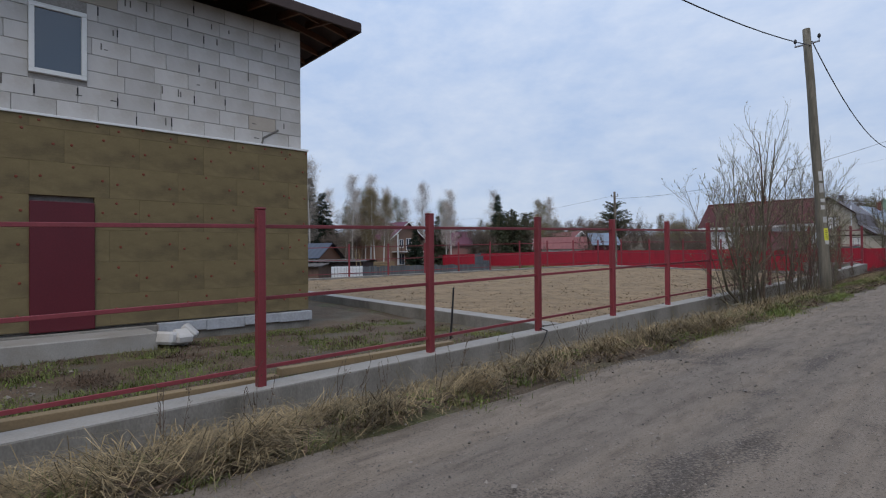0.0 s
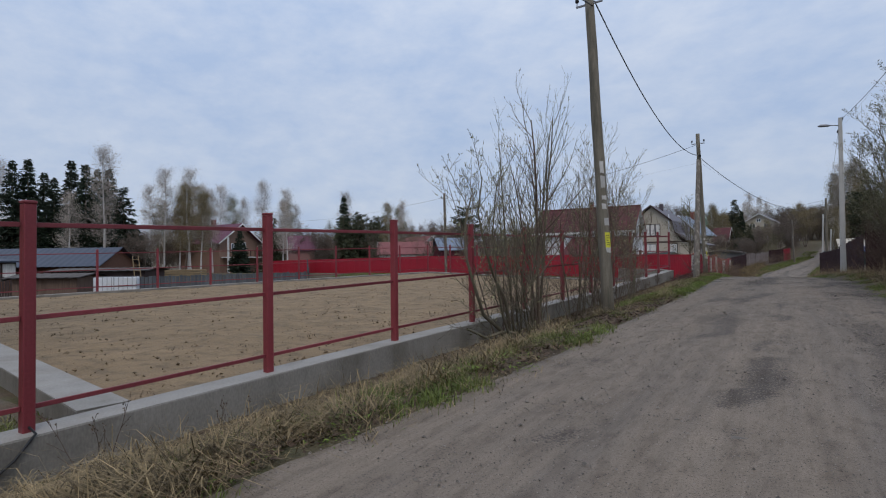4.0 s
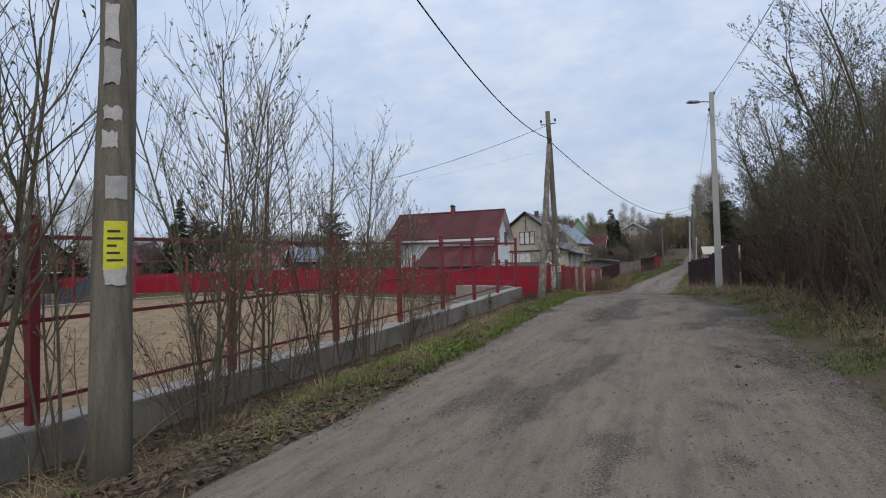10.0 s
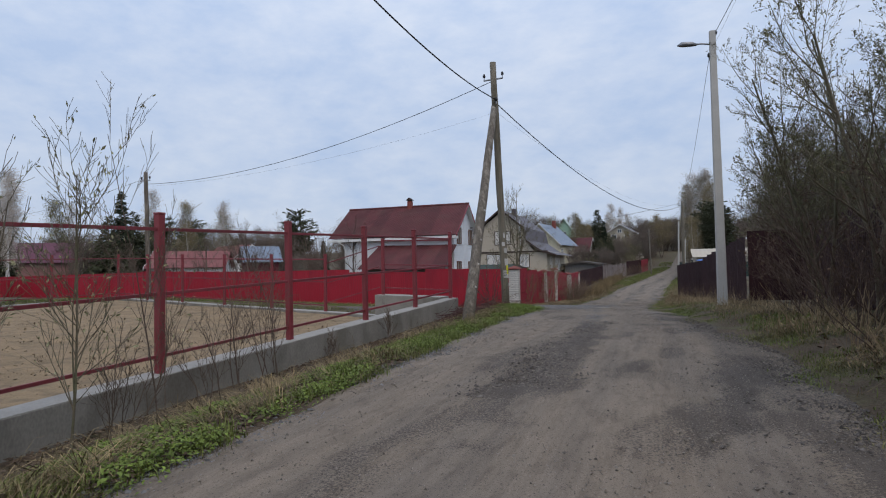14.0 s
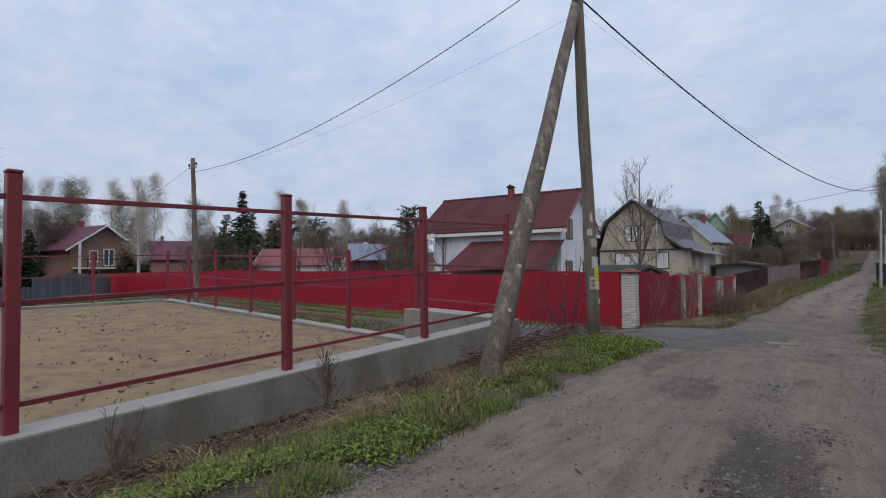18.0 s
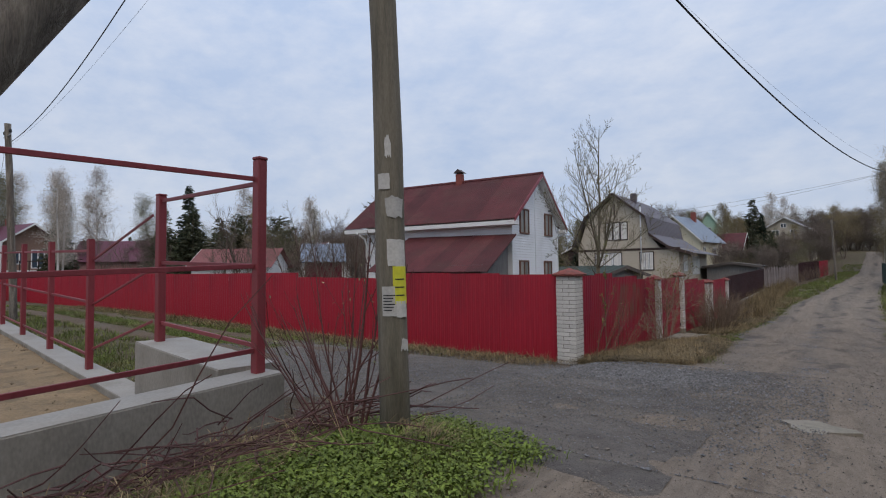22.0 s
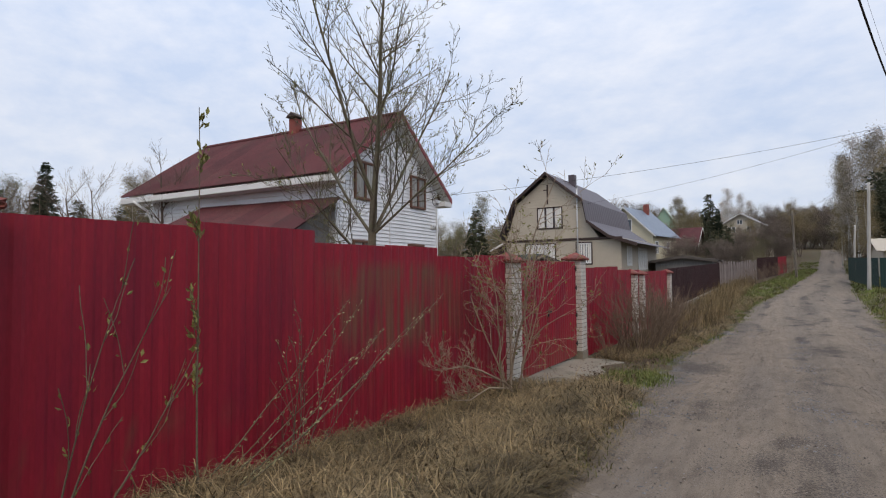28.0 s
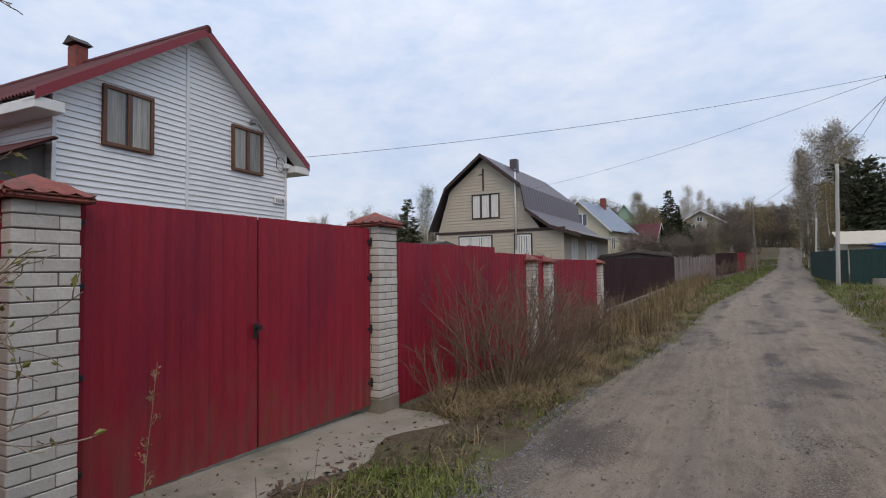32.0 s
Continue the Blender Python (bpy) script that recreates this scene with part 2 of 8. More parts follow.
rework_sheet(M_SHEET_OLD)
M_BROWN = mat("brown_sheet", (0.036, 0.015, 0.017), 0.6, vary=0.2, scale=1, fine=20, bump=0.03, rand=0.1, spec=0.2)
M_SHRUB = mat("tan_brown_shrub_stems", (0.175, 0.128, 0.092), 0.9, vary=0.35, scale=10, fine=40, bump=0.2, rand=0.25)
M_WOODPOLE = mat("weathered_pole_wood", (0.175, 0.155, 0.12), 0.9, vary=0.35, scale=6, fine=60, bump=0.6, dist=0.008, tint=(0.115, 0.105, 0.08), tint_scale=1.8, tint_amt=0.5, stretch=(4, 4, 0.35))
M_WOODDARK = mat("dark_pole_wood", (0.138, 0.118, 0.096), 0.9, vary=0.5, scale=9, fine=70, bump=0.9, dist=0.010, tint=(0.27, 0.24, 0.20), tint_scale=2.6, tint_amt=0.42, stretch=(3.0, 3.0, 0.35))
M_POLECONC = mat("pole_concrete", (0.42, 0.405, 0.375), 0.85, vary=0.12, scale=2, fine=40, bump=0.2)
M_BRICK = mat("white_silicate_brick", (0.55, 0.525, 0.485), 0.85, vary=0.14, scale=7, fine=70, bump=0.3, dist=0.004, tint=(0.42, 0.39, 0.34), tint_scale=3, tint_amt=0.35, rand=0.1)
M_MORTAR = mat("grey_mortar", (0.15, 0.14, 0.125), 0.95, vary=0.2, scale=10, fine=80, bump=0.4)
M_CAP = mat("red_cap", (0.24, 0.065, 0.05), 0.8, vary=0.25, scale=9, fine=50, bump=0.6, dist=0.01, tint=(0.14, 0.06, 0.05), tint_scale=4, tint_amt=0.4)
M_SIDING = mat("white_siding", (0.75, 0.77, 0.785), 0.5, vary=0.04, scale=2, fine=20, bump=0.02, tint=(0.66, 0.68, 0.69), tint_scale=1.0, tint_amt=0.3)
M_CREAM = mat("cream_siding", (0.46, 0.405, 0.32), 0.6, vary=0.06, scale=2, fine=20, bump=0.05)
M_YELLOW = mat("pale_yellow_siding", (0.55, 0.50, 0.36), 0.6, vary=0.06, scale=2, fine=20, bump=0.05)
M_WHITE = mat("white_trim", (0.72, 0.72, 0.70), 0.45, vary=0.05, scale=3, fine=30, bump=0.02)
M_ONDULIN = mat("dark_red_corrugated_roofing", (0.092, 0.022, 0.024), 0.75, vary=0.35, scale=1.2, fine=20, bump=0.1, tint=(0.09, 0.03, 0.028), tint_scale=0.8, tint_amt=0.5, rand=0.2)
M_REDTRIM = mat("red_metal_trim", (0.22, 0.02, 0.03), 0.4, vary=0.08, scale=3, fine=20, bump=0.02)
M_GREYROOF = mat("grey_metal_tile", (0.085, 0.068, 0.078), 0.45, vary=0.15, scale=2, fine=20, bump=0.1, island=0.06)
M_BLUEROOF = mat("blue_grey_metal_roof", (0.17, 0.21, 0.27), 0.4, vary=0.12, scale=2, fine=20, bump=0.05)
M_DARKBLUE = mat("dark_blue_roof", (0.035, 0.043, 0.066), 0.45, vary=0.15, scale=2, fine=20, bump=0.05)
M_BRWOOD = mat("brown_wood", (0.13, 0.06, 0.035), 0.6, vary=0.2, scale=5, fine=40, bump=0.1)
M_DKWOOD = mat("dark_stained_wood", (0.05, 0.03, 0.025), 0.65, vary=0.25, scale=5, fine=40, bump=0.15)
M_FELT = mat("old_roofing_felt", (0.095, 0.082, 0.074), 0.9, vary=0.3, scale=2, fine=20, bump=0.2)
M_JOINT = mat("pale_block_joint", (0.30, 0.28, 0.26), 0.95, vary=0.25, scale=5, fine=40, bump=0.3)
M_GREYWOOD = mat("grey_weathered_wood", (0.17, 0.165, 0.16), 0.9, vary=0.3, scale=4, fine=40, bump=0.3, rand=0.2, stretch=(3, 3, 0.4))
M_PINE = mat("fresh_pine_board", (0.25, 0.18, 0.10), 0.75, vary=0.15, scale=4, fine=40, bump=0.1)
M_BLOCK = mat("aerated_block", (0.52, 0.50, 0.475), 0.9, vary=0.08, scale=6, fine=60, bump=0.25, dist=0.004, rand=0.10, tint=(0.43, 0.40, 0.36), tint_scale=1.4, tint_amt=0.35)
M_BLOCK_TAN = mat("tan_block", (0.40, 0.355, 0.30), 0.9, vary=0.08, scale=6, fine=60, bump=0.25, rand=0.08)
M_WOOL = mat("mineral_wool_board", (0.178, 0.138, 0.07), 0.98, vary=0.16, scale=3, fine=50, bump=0.4, dist=0.006, tint=(0.135, 0.105, 0.056), tint_scale=1.2, tint_amt=0.45, rand=0.05, stretch=(1, 1, 2.5))
M_ANCHOR = mat("red_plastic", (0.20, 0.045, 0.025), 0.5, vary=0.1)
M_DOOR = mat("dark_red_door", (0.095, 0.009, 0.016), 0.5, vary=0.12, scale=2, fine=30, bump=0.03)
M_GLASS = bpy.data.materials.new("window_glass"); M_GLASS.use_nodes = True
_g = M_GLASS.node_tree.nodes["Principled BSDF"]; _g.inputs["Base Color"].default_value = (0.06, 0.08, 0.105, 1); _g.inputs["Roughness"].default_value = 0.04; _g.inputs["Specular IOR Level"].default_value = 0.8
# pale cloth; on the gambrel house its white also imitates sky reflected in panes
M_CURTAIN_SKY = mat("pale_curtain_and_reflected_sky", (0.66, 0.64, 0.60), 0.8, vary=0.25, scale=3, fine=12, bump=0.1, stretch=(6, 6, 0.3))
# darker curtain copy: the dimness seen through glass is put into its colour
M_CURTAIN_SHADED = mat("curtain_with_painted_shade", (0.27, 0.265, 0.24), 0.25, vary=0.45, scale=2, fine=9, bump=0.05, stretch=(7, 7, 0.25), rand=0.3)
M_METAL = mat("dull_steel", (0.25, 0.25, 0.26), 0.45, metal=0.7, vary=0.15)
M_BLACK = mat("black_rubber", (0.02, 0.02, 0.022), 0.6, vary=0.1, bump=0)
M_PAPER = mat("white_paper", (0.46, 0.45, 0.43), 0.85, vary=0.18, scale=14, fine=60, bump=0.1, rand=0.18)
M_PAPER_Y = mat("yellow_paper", (0.62, 0.60, 0.05), 0.8, vary=0.12, scale=8, fine=40, bump=0.05)
M_INK = mat("black_ink", (0.03, 0.03, 0.035), 0.8, vary=0.1, bump=0)
M_BARK = mat("grey_brown_bark", (0.145, 0.122, 0.085), 0.95, vary=0.35, scale=12, fine=80, bump=0.5, dist=0.006, tint=(0.12, 0.12, 0.07), tint_scale=3, tint_amt=0.4)
M_BARK_GREY = mat("pale_rowan_bark", (0.312, 0.244, 0.181), 0.9, vary=0.3, scale=10, fine=60, bump=0.4, dist=0.004)
M_BARK_RED = mat("red_brown_stems", (0.10, 0.045, 0.04), 0.8, vary=0.3, scale=12, fine=60, bump=0.2)
M_TWIG = mat("brown_twigs", (0.125, 0.092, 0.07), 0.9, vary=0.3, scale=10, fine=40, bump=0.2, rand=0.15)
M_BIRCH = mat("birch_bark", (0.55, 0.53, 0.50), 0.8, vary=0.15, scale=4, fine=30, bump=0.2, tint=(0.06, 0.055, 0.05), tint_scale=5, tint_amt=0.2, stretch=(1, 1, 3))
M_BIRCHTWIG = mat("birch_twigs", (0.42, 0.37, 0.32), 0.9, vary=0.3, scale=4, fine=20, bump=0, rand=0.2, island=0.3)
M_BUD = mat("pale_catkins", (0.28, 0.27, 0.15), 0.85, vary=0.3, scale=20, fine=60, bump=0.2, island=0.35)
M_COVER = mat("bright_ground_cover", (0.14, 0.19, 0.03), 0.7, vary=0.3, scale=5, fine=30, bump=0, island=0.35)
M_YARD = mat("trodden_yard_soil", (0.115, 0.08, 0.05), 0.95, vary=0.4, scale=1.8, fine=30, bump=1.0, dist=0.03, tint=(0.10, 0.085, 0.06), tint_scale=0.9, tint_amt=0.45)
M_OLIVE = mat("olive_spring_haze", (0.155, 0.145, 0.075), 0.8, vary=0.3, scale=3, fine=20, bump=0, island=0.4, rand=0.15)
M_BARE = mat("bare_far_twigs", (0.165, 0.132, 0.108), 0.9, vary=0.3, scale=3, fine=20, bump=0, island=0.4, rand=0.15)
M_DARKTWIG = mat("dark_thicket_stems", (0.088, 0.058, 0.044), 0.9, vary=0.35, scale=10, fine=40, bump=0.2, rand=0.2)
M_YLEAF = mat("young_green_leaves", (0.20, 0.20, 0.065), 0.7, vary=0.3, scale=10, fine=40, bump=0, island=0.4)
M_WILLOWLEAF = mat("grey_green_willow_leaves", (0.155, 0.15, 0.078), 0.75, vary=0.3, scale=10, fine=40, bump=0, island=0.4)
M_OCHRE = mat("ochre_young_leaves", (0.21, 0.168, 0.085), 0.75, vary=0.3, scale=3, fine=20, bump=0, island=0.4, rand=0.2)
M_NEEDLE = mat("spruce_needles", (0.022, 0.035, 0.018), 0.8, vary=0.3, scale=4, fine=30, bump=0, island=0.4, rand=0.2)
M_PINENEEDLE = mat("pine_needles", (0.06, 0.066, 0.034), 0.8, vary=0.3, scale=4, fine=30, bump=0, island=0.4, rand=0.2)
M_MOSSROOF = mat("mossy_green_slate", (0.035, 0.05, 0.04), 0.9, vary=0.25, scale=3, fine=20, bump=0.2)
M_STALK = mat("dry_weed_stalk", (0.30, 0.22, 0.13), 0.9, vary=0.2, scale=8, fine=40, bump=0.1)
M_DEADGRASS = mat("dead_grass", (0.215, 0.158, 0.082), 0.9, vary=0.5, scale=3, fine=10, bump=0, island=0.75, tint=(0.12, 0.09, 0.046), tint_scale=1.2, tint_amt=0.5)
M_GREENGRASS = mat("green_grass", (0.125, 0.155, 0.036), 0.85, vary=0.3, scale=2, fine=10, bump=0, island=0.4, tint=(0.165, 0.145, 0.06), tint_scale=0.9, tint_amt=0.5)
M_LITTER = mat("dead_leaves", (0.10, 0.066, 0.043), 0.95, vary=0.3, scale=2, fine=10, bump=0, island=0.45)
M_STONE = mat("grey_stones", (0.18, 0.156, 0.131), 0.9, vary=0.2, scale=4, fine=20, bump=0.2, island=0.42)
M_IBC = mat("white_plastic_tank", (0.7, 0.72, 0.74), 0.4, vary=0.08)
M_GREENFENCE = mat("dark_green_sheet", (0.012, 0.04, 0.036), 0.45, vary=0.15, scale=1, fine=20, bump=0.03)
M_BLUETARP = mat("blue_tarpaulin", (0.03, 0.12, 0.40), 0.5, vary=0.2, scale=6, bump=0.3)
M_PINKWALL = mat("dusty_pink_wall", (0.30, 0.16, 0.15), 0.7, vary=0.12)
M_OLDROOF = mat("faded_red_roof", (0.20, 0.07, 0.066), 0.75, vary=0.2, scale=2, fine=12, island=0.1)
M_WINERED = mat("wine_roof", (0.12, 0.035, 0.06), 0.6, vary=0.15)
M_BRICKHOUSE = mat("brown_brick_wall", (0.24, 0.15, 0.11), 0.85, vary=0.15, scale=6, fine=40)
M_MINT = mat("mint_green_wall", (0.30, 0.45, 0.34), 0.7, vary=0.1)

# ---- mesh tools ----
class Build:
    """Collects vertices and faces for one mesh."""

    def __init__(self):
        self.v, self.f, self.n = [], [], 0

    def add(self, verts, faces):
        k = self.n
        self.v.append(np.asarray(verts, float).reshape(-1, 3))
        self.f.extend([tuple(i + k for i in q) for q in faces])
        self.n += len(self.v[-1])
        return self

    def box(self, x0, x1, y0, y1, z0, z1, c=0.0, m=None):
        if c <= 0:
            v = [(x, y, z) for z in (z0, z1) for y in (y0, y1) for x in (x0, x1)]
            f = [(0, 2, 3, 1), (4, 5, 7, 6), (0, 1, 5, 4), (2, 6, 7, 3), (0, 4, 6, 2), (1, 3, 7, 5)]
        else:
            v, f = [], []
            cx, cy, cz = ((x0 + x1) / 2, (y0 + y1) / 2, (z0 + z1) / 2)
            h = ((x1 - x0) / 2, (y1 - y0) / 2, (z1 - z0) / 2)
            idx = {}
            for sx in (-1, 1):
                for sy in (-1, 1):
                    for sz in (-1, 1):
                        for a in range(3):
                            p = [sx * (h[0] - c), sy * (h[1] - c), sz * (h[2] - c)]
                            p[a] += (sx, sy, sz)[a] * c
                            idx[(sx, sy, sz, a)] = len(v)
                            v.append((cx + p[0], cy + p[1], cz + p[2]))
            for a in range(3):
                b, d = (a + 1) % 3, (a + 2) % 3
                for s in (-1, 1):
                    ring = []
                    for sb, sd in ((-1, -1), (1, -1), (1, 1), (-1, 1)):
                        k = [0, 0, 0]; k[a], k[b], k[d] = s, sb, sd
                        ring.append(idx[(*k, a)])
                    f.append(tuple(ring if s > 0 else ring[::-1]))
                for sb in (-1, 1):
                    for sd in (-1, 1):
                        k1, k2 = [0, 0, 0], [0, 0, 0]
                        k1[a], k1[b], k1[d] = -1, sb, sd
                        k2[a], k2[b], k2[d] = 1, sb, sd
                        q = (idx[(*k1, b)], idx[(*k2, b)], idx[(*k2, d)], idx[(*k1, d)])
                        f.append(q if sb * sd > 0 else q[::-1])
            for sx in (-1, 1):
                for sy in (-1, 1):
                    for sz in (-1, 1):
                        q = tuple(idx[(sx, sy, sz, a)] for a in range(3))
                        f.append(q if sx * sy * sz > 0 else q[::-1])
        v = np.array(v)
        if m is not None:
            v = np.array([m @ Vector(p) for p in v])
        return self.add(v, f)

    def prism(self, pts, d, caps=True):
        """A polygon pushed along the vector d."""
        p = np.asarray(pts, float); k = len(p)
        f = [(i, (i + 1) % k, (i + 1) % k + k, i + k) for i in range(k)]
        if caps:
            f += [tuple(range(k))[::-1], tuple(range(k, 2 * k))]
        return self.add(np.vstack([p, p + np.asarray(d, float)]), f)

    def tube(self, pts, radii, sides=6, cap=True):
        p = np.asarray(pts, float); k = len(p)
        r = np.broadcast_to(np.asarray(radii, float), (k,))
        t = np.gradient(p, axis=0); t /= np.linalg.norm(t, axis=1)[:, None] + 1e-12
        ref = np.array([1.0, 0.0, 0.0]) if abs(t[0, 0]) < 0.8 else np.array([0.0, 1.0, 0.0])
        a = np.cross(t, ref); a /= np.linalg.norm(a, axis=1)[:, None] + 1e-12
        b = np.cross(t, a)
        ang = np.arange(sides) * 2 * math.pi / sides
        ring = p[:, None] + r[:, None, None] * (np.cos(ang)[None, :, None] * a[:, None] + np.sin(ang)[None, :, None] * b[:, None])
        f = [(i * sides + j, i * sides + (j + 1) % sides, (i + 1) * sides + (j + 1) % sides, (i + 1) * sides + j) for i in range(k - 1) for j in range(sides)]
        if cap:
            f += [tuple(range(sides))[::-1], tuple(range((k - 1) * sides, k * sides))]
        return self.add(ring.reshape(-1, 3), f)

    def sheet(self, grid):
        g = np.asarray(grid, float); a, b = g.shape[:2]
        return self.add(g.reshape(-1, 3), [(i * b + j, i * b + j + 1, (i + 1) * b + j + 1, (i + 1) * b + j) for i in range(a - 1) for j in range(b - 1)])

    def mesh(self, name, material, smooth=False):
        me = bpy.data.meshes.new(name)
        v = np.vstack(self.v) if self.v else np.zeros((0, 3))
        me.vertices.add(len(v)); me.vertices.foreach_set("co", v.ravel())
        lens = np.array([len(q) for q in self.f], dtype=np.int32)
        me.loops.add(int(lens.sum())); me.polygons.add(len(lens))
        me.loops.foreach_set("vertex_index", np.fromiter((i for q in self.f for i in q), dtype=np.int32, count=int(lens.sum())))
        me.polygons.foreach_set("loop_start", np.concatenate([[0], np.cumsum(lens)[:-1]]).astype(np.int32))
        me.polygons.foreach_set("use_smooth", np.full(len(lens), smooth))
        me.materials.append(material)
        me.update(calc_edges=True); me.validate()
        return me


def fast_mesh(name, v, f, material, smooth=False):
    """A mesh from one array of vertices and one of triangles or quads."""
    me = bpy.data.meshes.new(name)
    v, f = np.asarray(v, float), np.asarray(f, np.int32)
    me.vertices.add(len(v)); me.vertices.foreach_set("co", v.ravel())
    me.loops.add(f.size); me.polygons.add(len(f))
    me.loops.foreach_set("vertex_index", f.ravel())
    me.polygons.foreach_set("loop_start", np.arange(0, f.size, f.shape[1], dtype=np.int32))
    me.polygons.foreach_set("use_smooth", np.full(len(f), smooth))
    me.materials.append(material)
    me.update(calc_edges=True)
    return me


def part(name, b, material, parent, label="", smooth=False):
    ob = new(name, b if isinstance(b, bpy.types.Mesh) else b.mesh(name, material, smooth))
    ob.parent = parent
    if label:
        ob["label"] = label
    return ob


def thing(name, label, category, x=0.0, y=0.0, z=0.0, group="", kind=""):
    ob = new(name)
    ob.location = (x, y, z)
    return tagged(ob, label, category, group, kind)


def solid(name, b, material, label, category, group="", kind="", smooth=False):
    return tagged(new(name, b.mesh(name, material, smooth)), label, category, group, kind)


def at(ob, x, y, z):
    """World place to the local place under ob (no turn)."""
    return (x - ob.location.x, y - ob.location.y, z - ob.location.z)


# ---- the lie of the land ----
ROAD_Y = [-60, -1, 2, 5, 8, 12, 20, 28, 32, 34, 36, 38, 40, 42, 44, 46, 48, 52, 57, 63, 84, 105, 136, 173, 273, 600]
ROAD_Z = [0.3, 0.62, 0.68, 0.74, 0.82, 0.87, 0.89, 0.93, 0.90, 0.83, 0.76, 0.64, 0.52, 0.43, 0.31, 0.20, 0.11, -0.16, -0.29, -0.24, 0.1, 0.5, 1.2, 4.2, 12, 20]
FOOT_Y = [-60, 0, 12, 22, 28, 32, 36, 38, 40, 42.8, 49.4, 52.7, 58, 64, 84, 105, 136, 173, 273, 600]
FOOT_Z = [-0.3, -0.08, 0.08, 0.28, 0.42, 0.5, 0.62, 0.56, 0.44, 0.22, -0.12, -0.22, -0.28, -0.26, 0.05, 0.4, 1.1, 4.1, 12, 20]
LEFT_Y = [-60, 0, 4, 10, 18, 23, 30, 35, 36.2, 37, 41.8, 42.8, 45, 48, 52, 56, 60, 70, 80, 100, 120, 140, 173, 273]
LEFT_X = [0.1, 0.05, 0.2, 0.5, 0.4, 0.2, -0.1, -0.3, -0.7, -1.6, -1.6, -0.5, -0.5, -0.7, -0.95, -0.9, -0.5, -0.2, 0.9, 2.6, 4.5, 6, 8.5, 14]
RIGHT_Y = [-60, 0, 10, 20, 28, 33, 38, 50, 60, 70, 80, 100, 120, 140, 173, 273]
RIGHT_X = [6.2, 5.4, 4.8, 4.35, 4.35, 3.6, 2.9, 2.9, 3.3, 3.9, 4.4, 6.2, 7.8, 9.3, 12, 18]
WALL_Y = [-12, 0, 12.3, 22.8, 28, 36]
WALL_Z = [0.0, 0.28, 0.525, 0.70, 0.865, 1.12]


def road_z(y): return np.interp(y, ROAD_Y, ROAD_Z)
def wall_z(y): return np.interp(y, WALL_Y, WALL_Z)
def left_x(y): return np.interp(y, LEFT_Y, LEFT_X)
def right_x(y): return np.interp(y, RIGHT_Y, RIGHT_X)


def smooth01(t):
    t = np.clip(t, 0, 1)
    return t * t * (3 - 2 * t)


def ground_z(x, y):
    """Height of the bare ground."""
    x, y = np.asarray(x, float), np.asarray(y, float)
    r, foot = road_z(y), np.interp(y, FOOT_Y, FOOT_Z)
    t = smooth01((left_x(y) - 0.1 - x) / np.maximum(left_x(y) + 2.3, 0.6))
    z = r * (1 - t) + foot * t
    z = z + 0.16 * np.exp(-((x + 1.2) ** 2 + ((y - 35.0) / 1.6) ** 2) / 0.7)
    lot = (x < -3.05) & (y < 36)
    z = np.where(lot, np.interp(y, [-60, 0, 7, 8.5, 36], [0.0, 0.10, 0.12, 0.2, 0.28]), z)
    z = np.where(~lot, z - 0.22 * smooth01((-3.6 - x) / 1.5) * smooth01((38.6 - y) / 1.5) * smooth01((y - 35) / 1), z)
    far = smooth01((-4 - x) / 20)
    z = np.where(~lot & (y < 60), z + far * np.interp(y, [36, 43, 60], [0.1, 0.35, 0.3]), z)
    z = np.where(lot, z - 0.25 * smooth01((-22 - x) / 6), z)
    z = z + 0.22 * smooth01((x - right_x(y)) / 1.2)
    return z


def rough(x, y, s, seed=0.0):
    return np.array([noise.noise((a / s + seed, b / s, seed)) for a, b in zip(np.ravel(x), np.ravel(y))]).reshape(np.shape(x))


xs = np.concatenate([[-1500, -700, -350, -200, -130, -90, -65, -50, -40, -33, -28, -24, -20, -16, -13, -10.5, -8.5, -7, -6, -5, -4.2, -3.6], np.arange(-3.1, 6.61, 0.22), [7.2, 8, 9, 10.5, 13, 17, 24, 35, 55, 90, 150, 250, 500, 1500]])
ys = np.concatenate([[-900, -300, -120, -60, -30, -18, -10, -6, -3], np.arange(-1, 75, 0.4), np.arange(75, 130, 3.0), [135, 145, 160, 180, 210, 250, 300, 400, 600, 1000, 1800]])
GX, GY = np.meshgrid(xs, ys)
GZ = ground_z(GX, GY) + 0.03 * rough(GX, GY, 0.7) * (np.abs(GX) < 12) + 0.05 * rough(GX, GY, 2.3, 5.0) * (np.abs(GX) < 40)
on_road = (GX > left_x(GY) + 0.1) & (GX < right_x(GY) - 0.1) & (GY < 273)
GZ = np.where(on_road, road_z(GY) - 0.07, GZ)
on_lane = (GX > -9) & (GX < 0.5) & (GY > 37.2) & (GY < 41.5)
GZ = np.where(on_lane, GZ - 0.05, GZ)
solid("ground", Build().sheet(np.dstack([GX, GY, GZ])), M_GROUND, "uneven soil with dead and green grass", "ground", kind="structure", smooth=True)

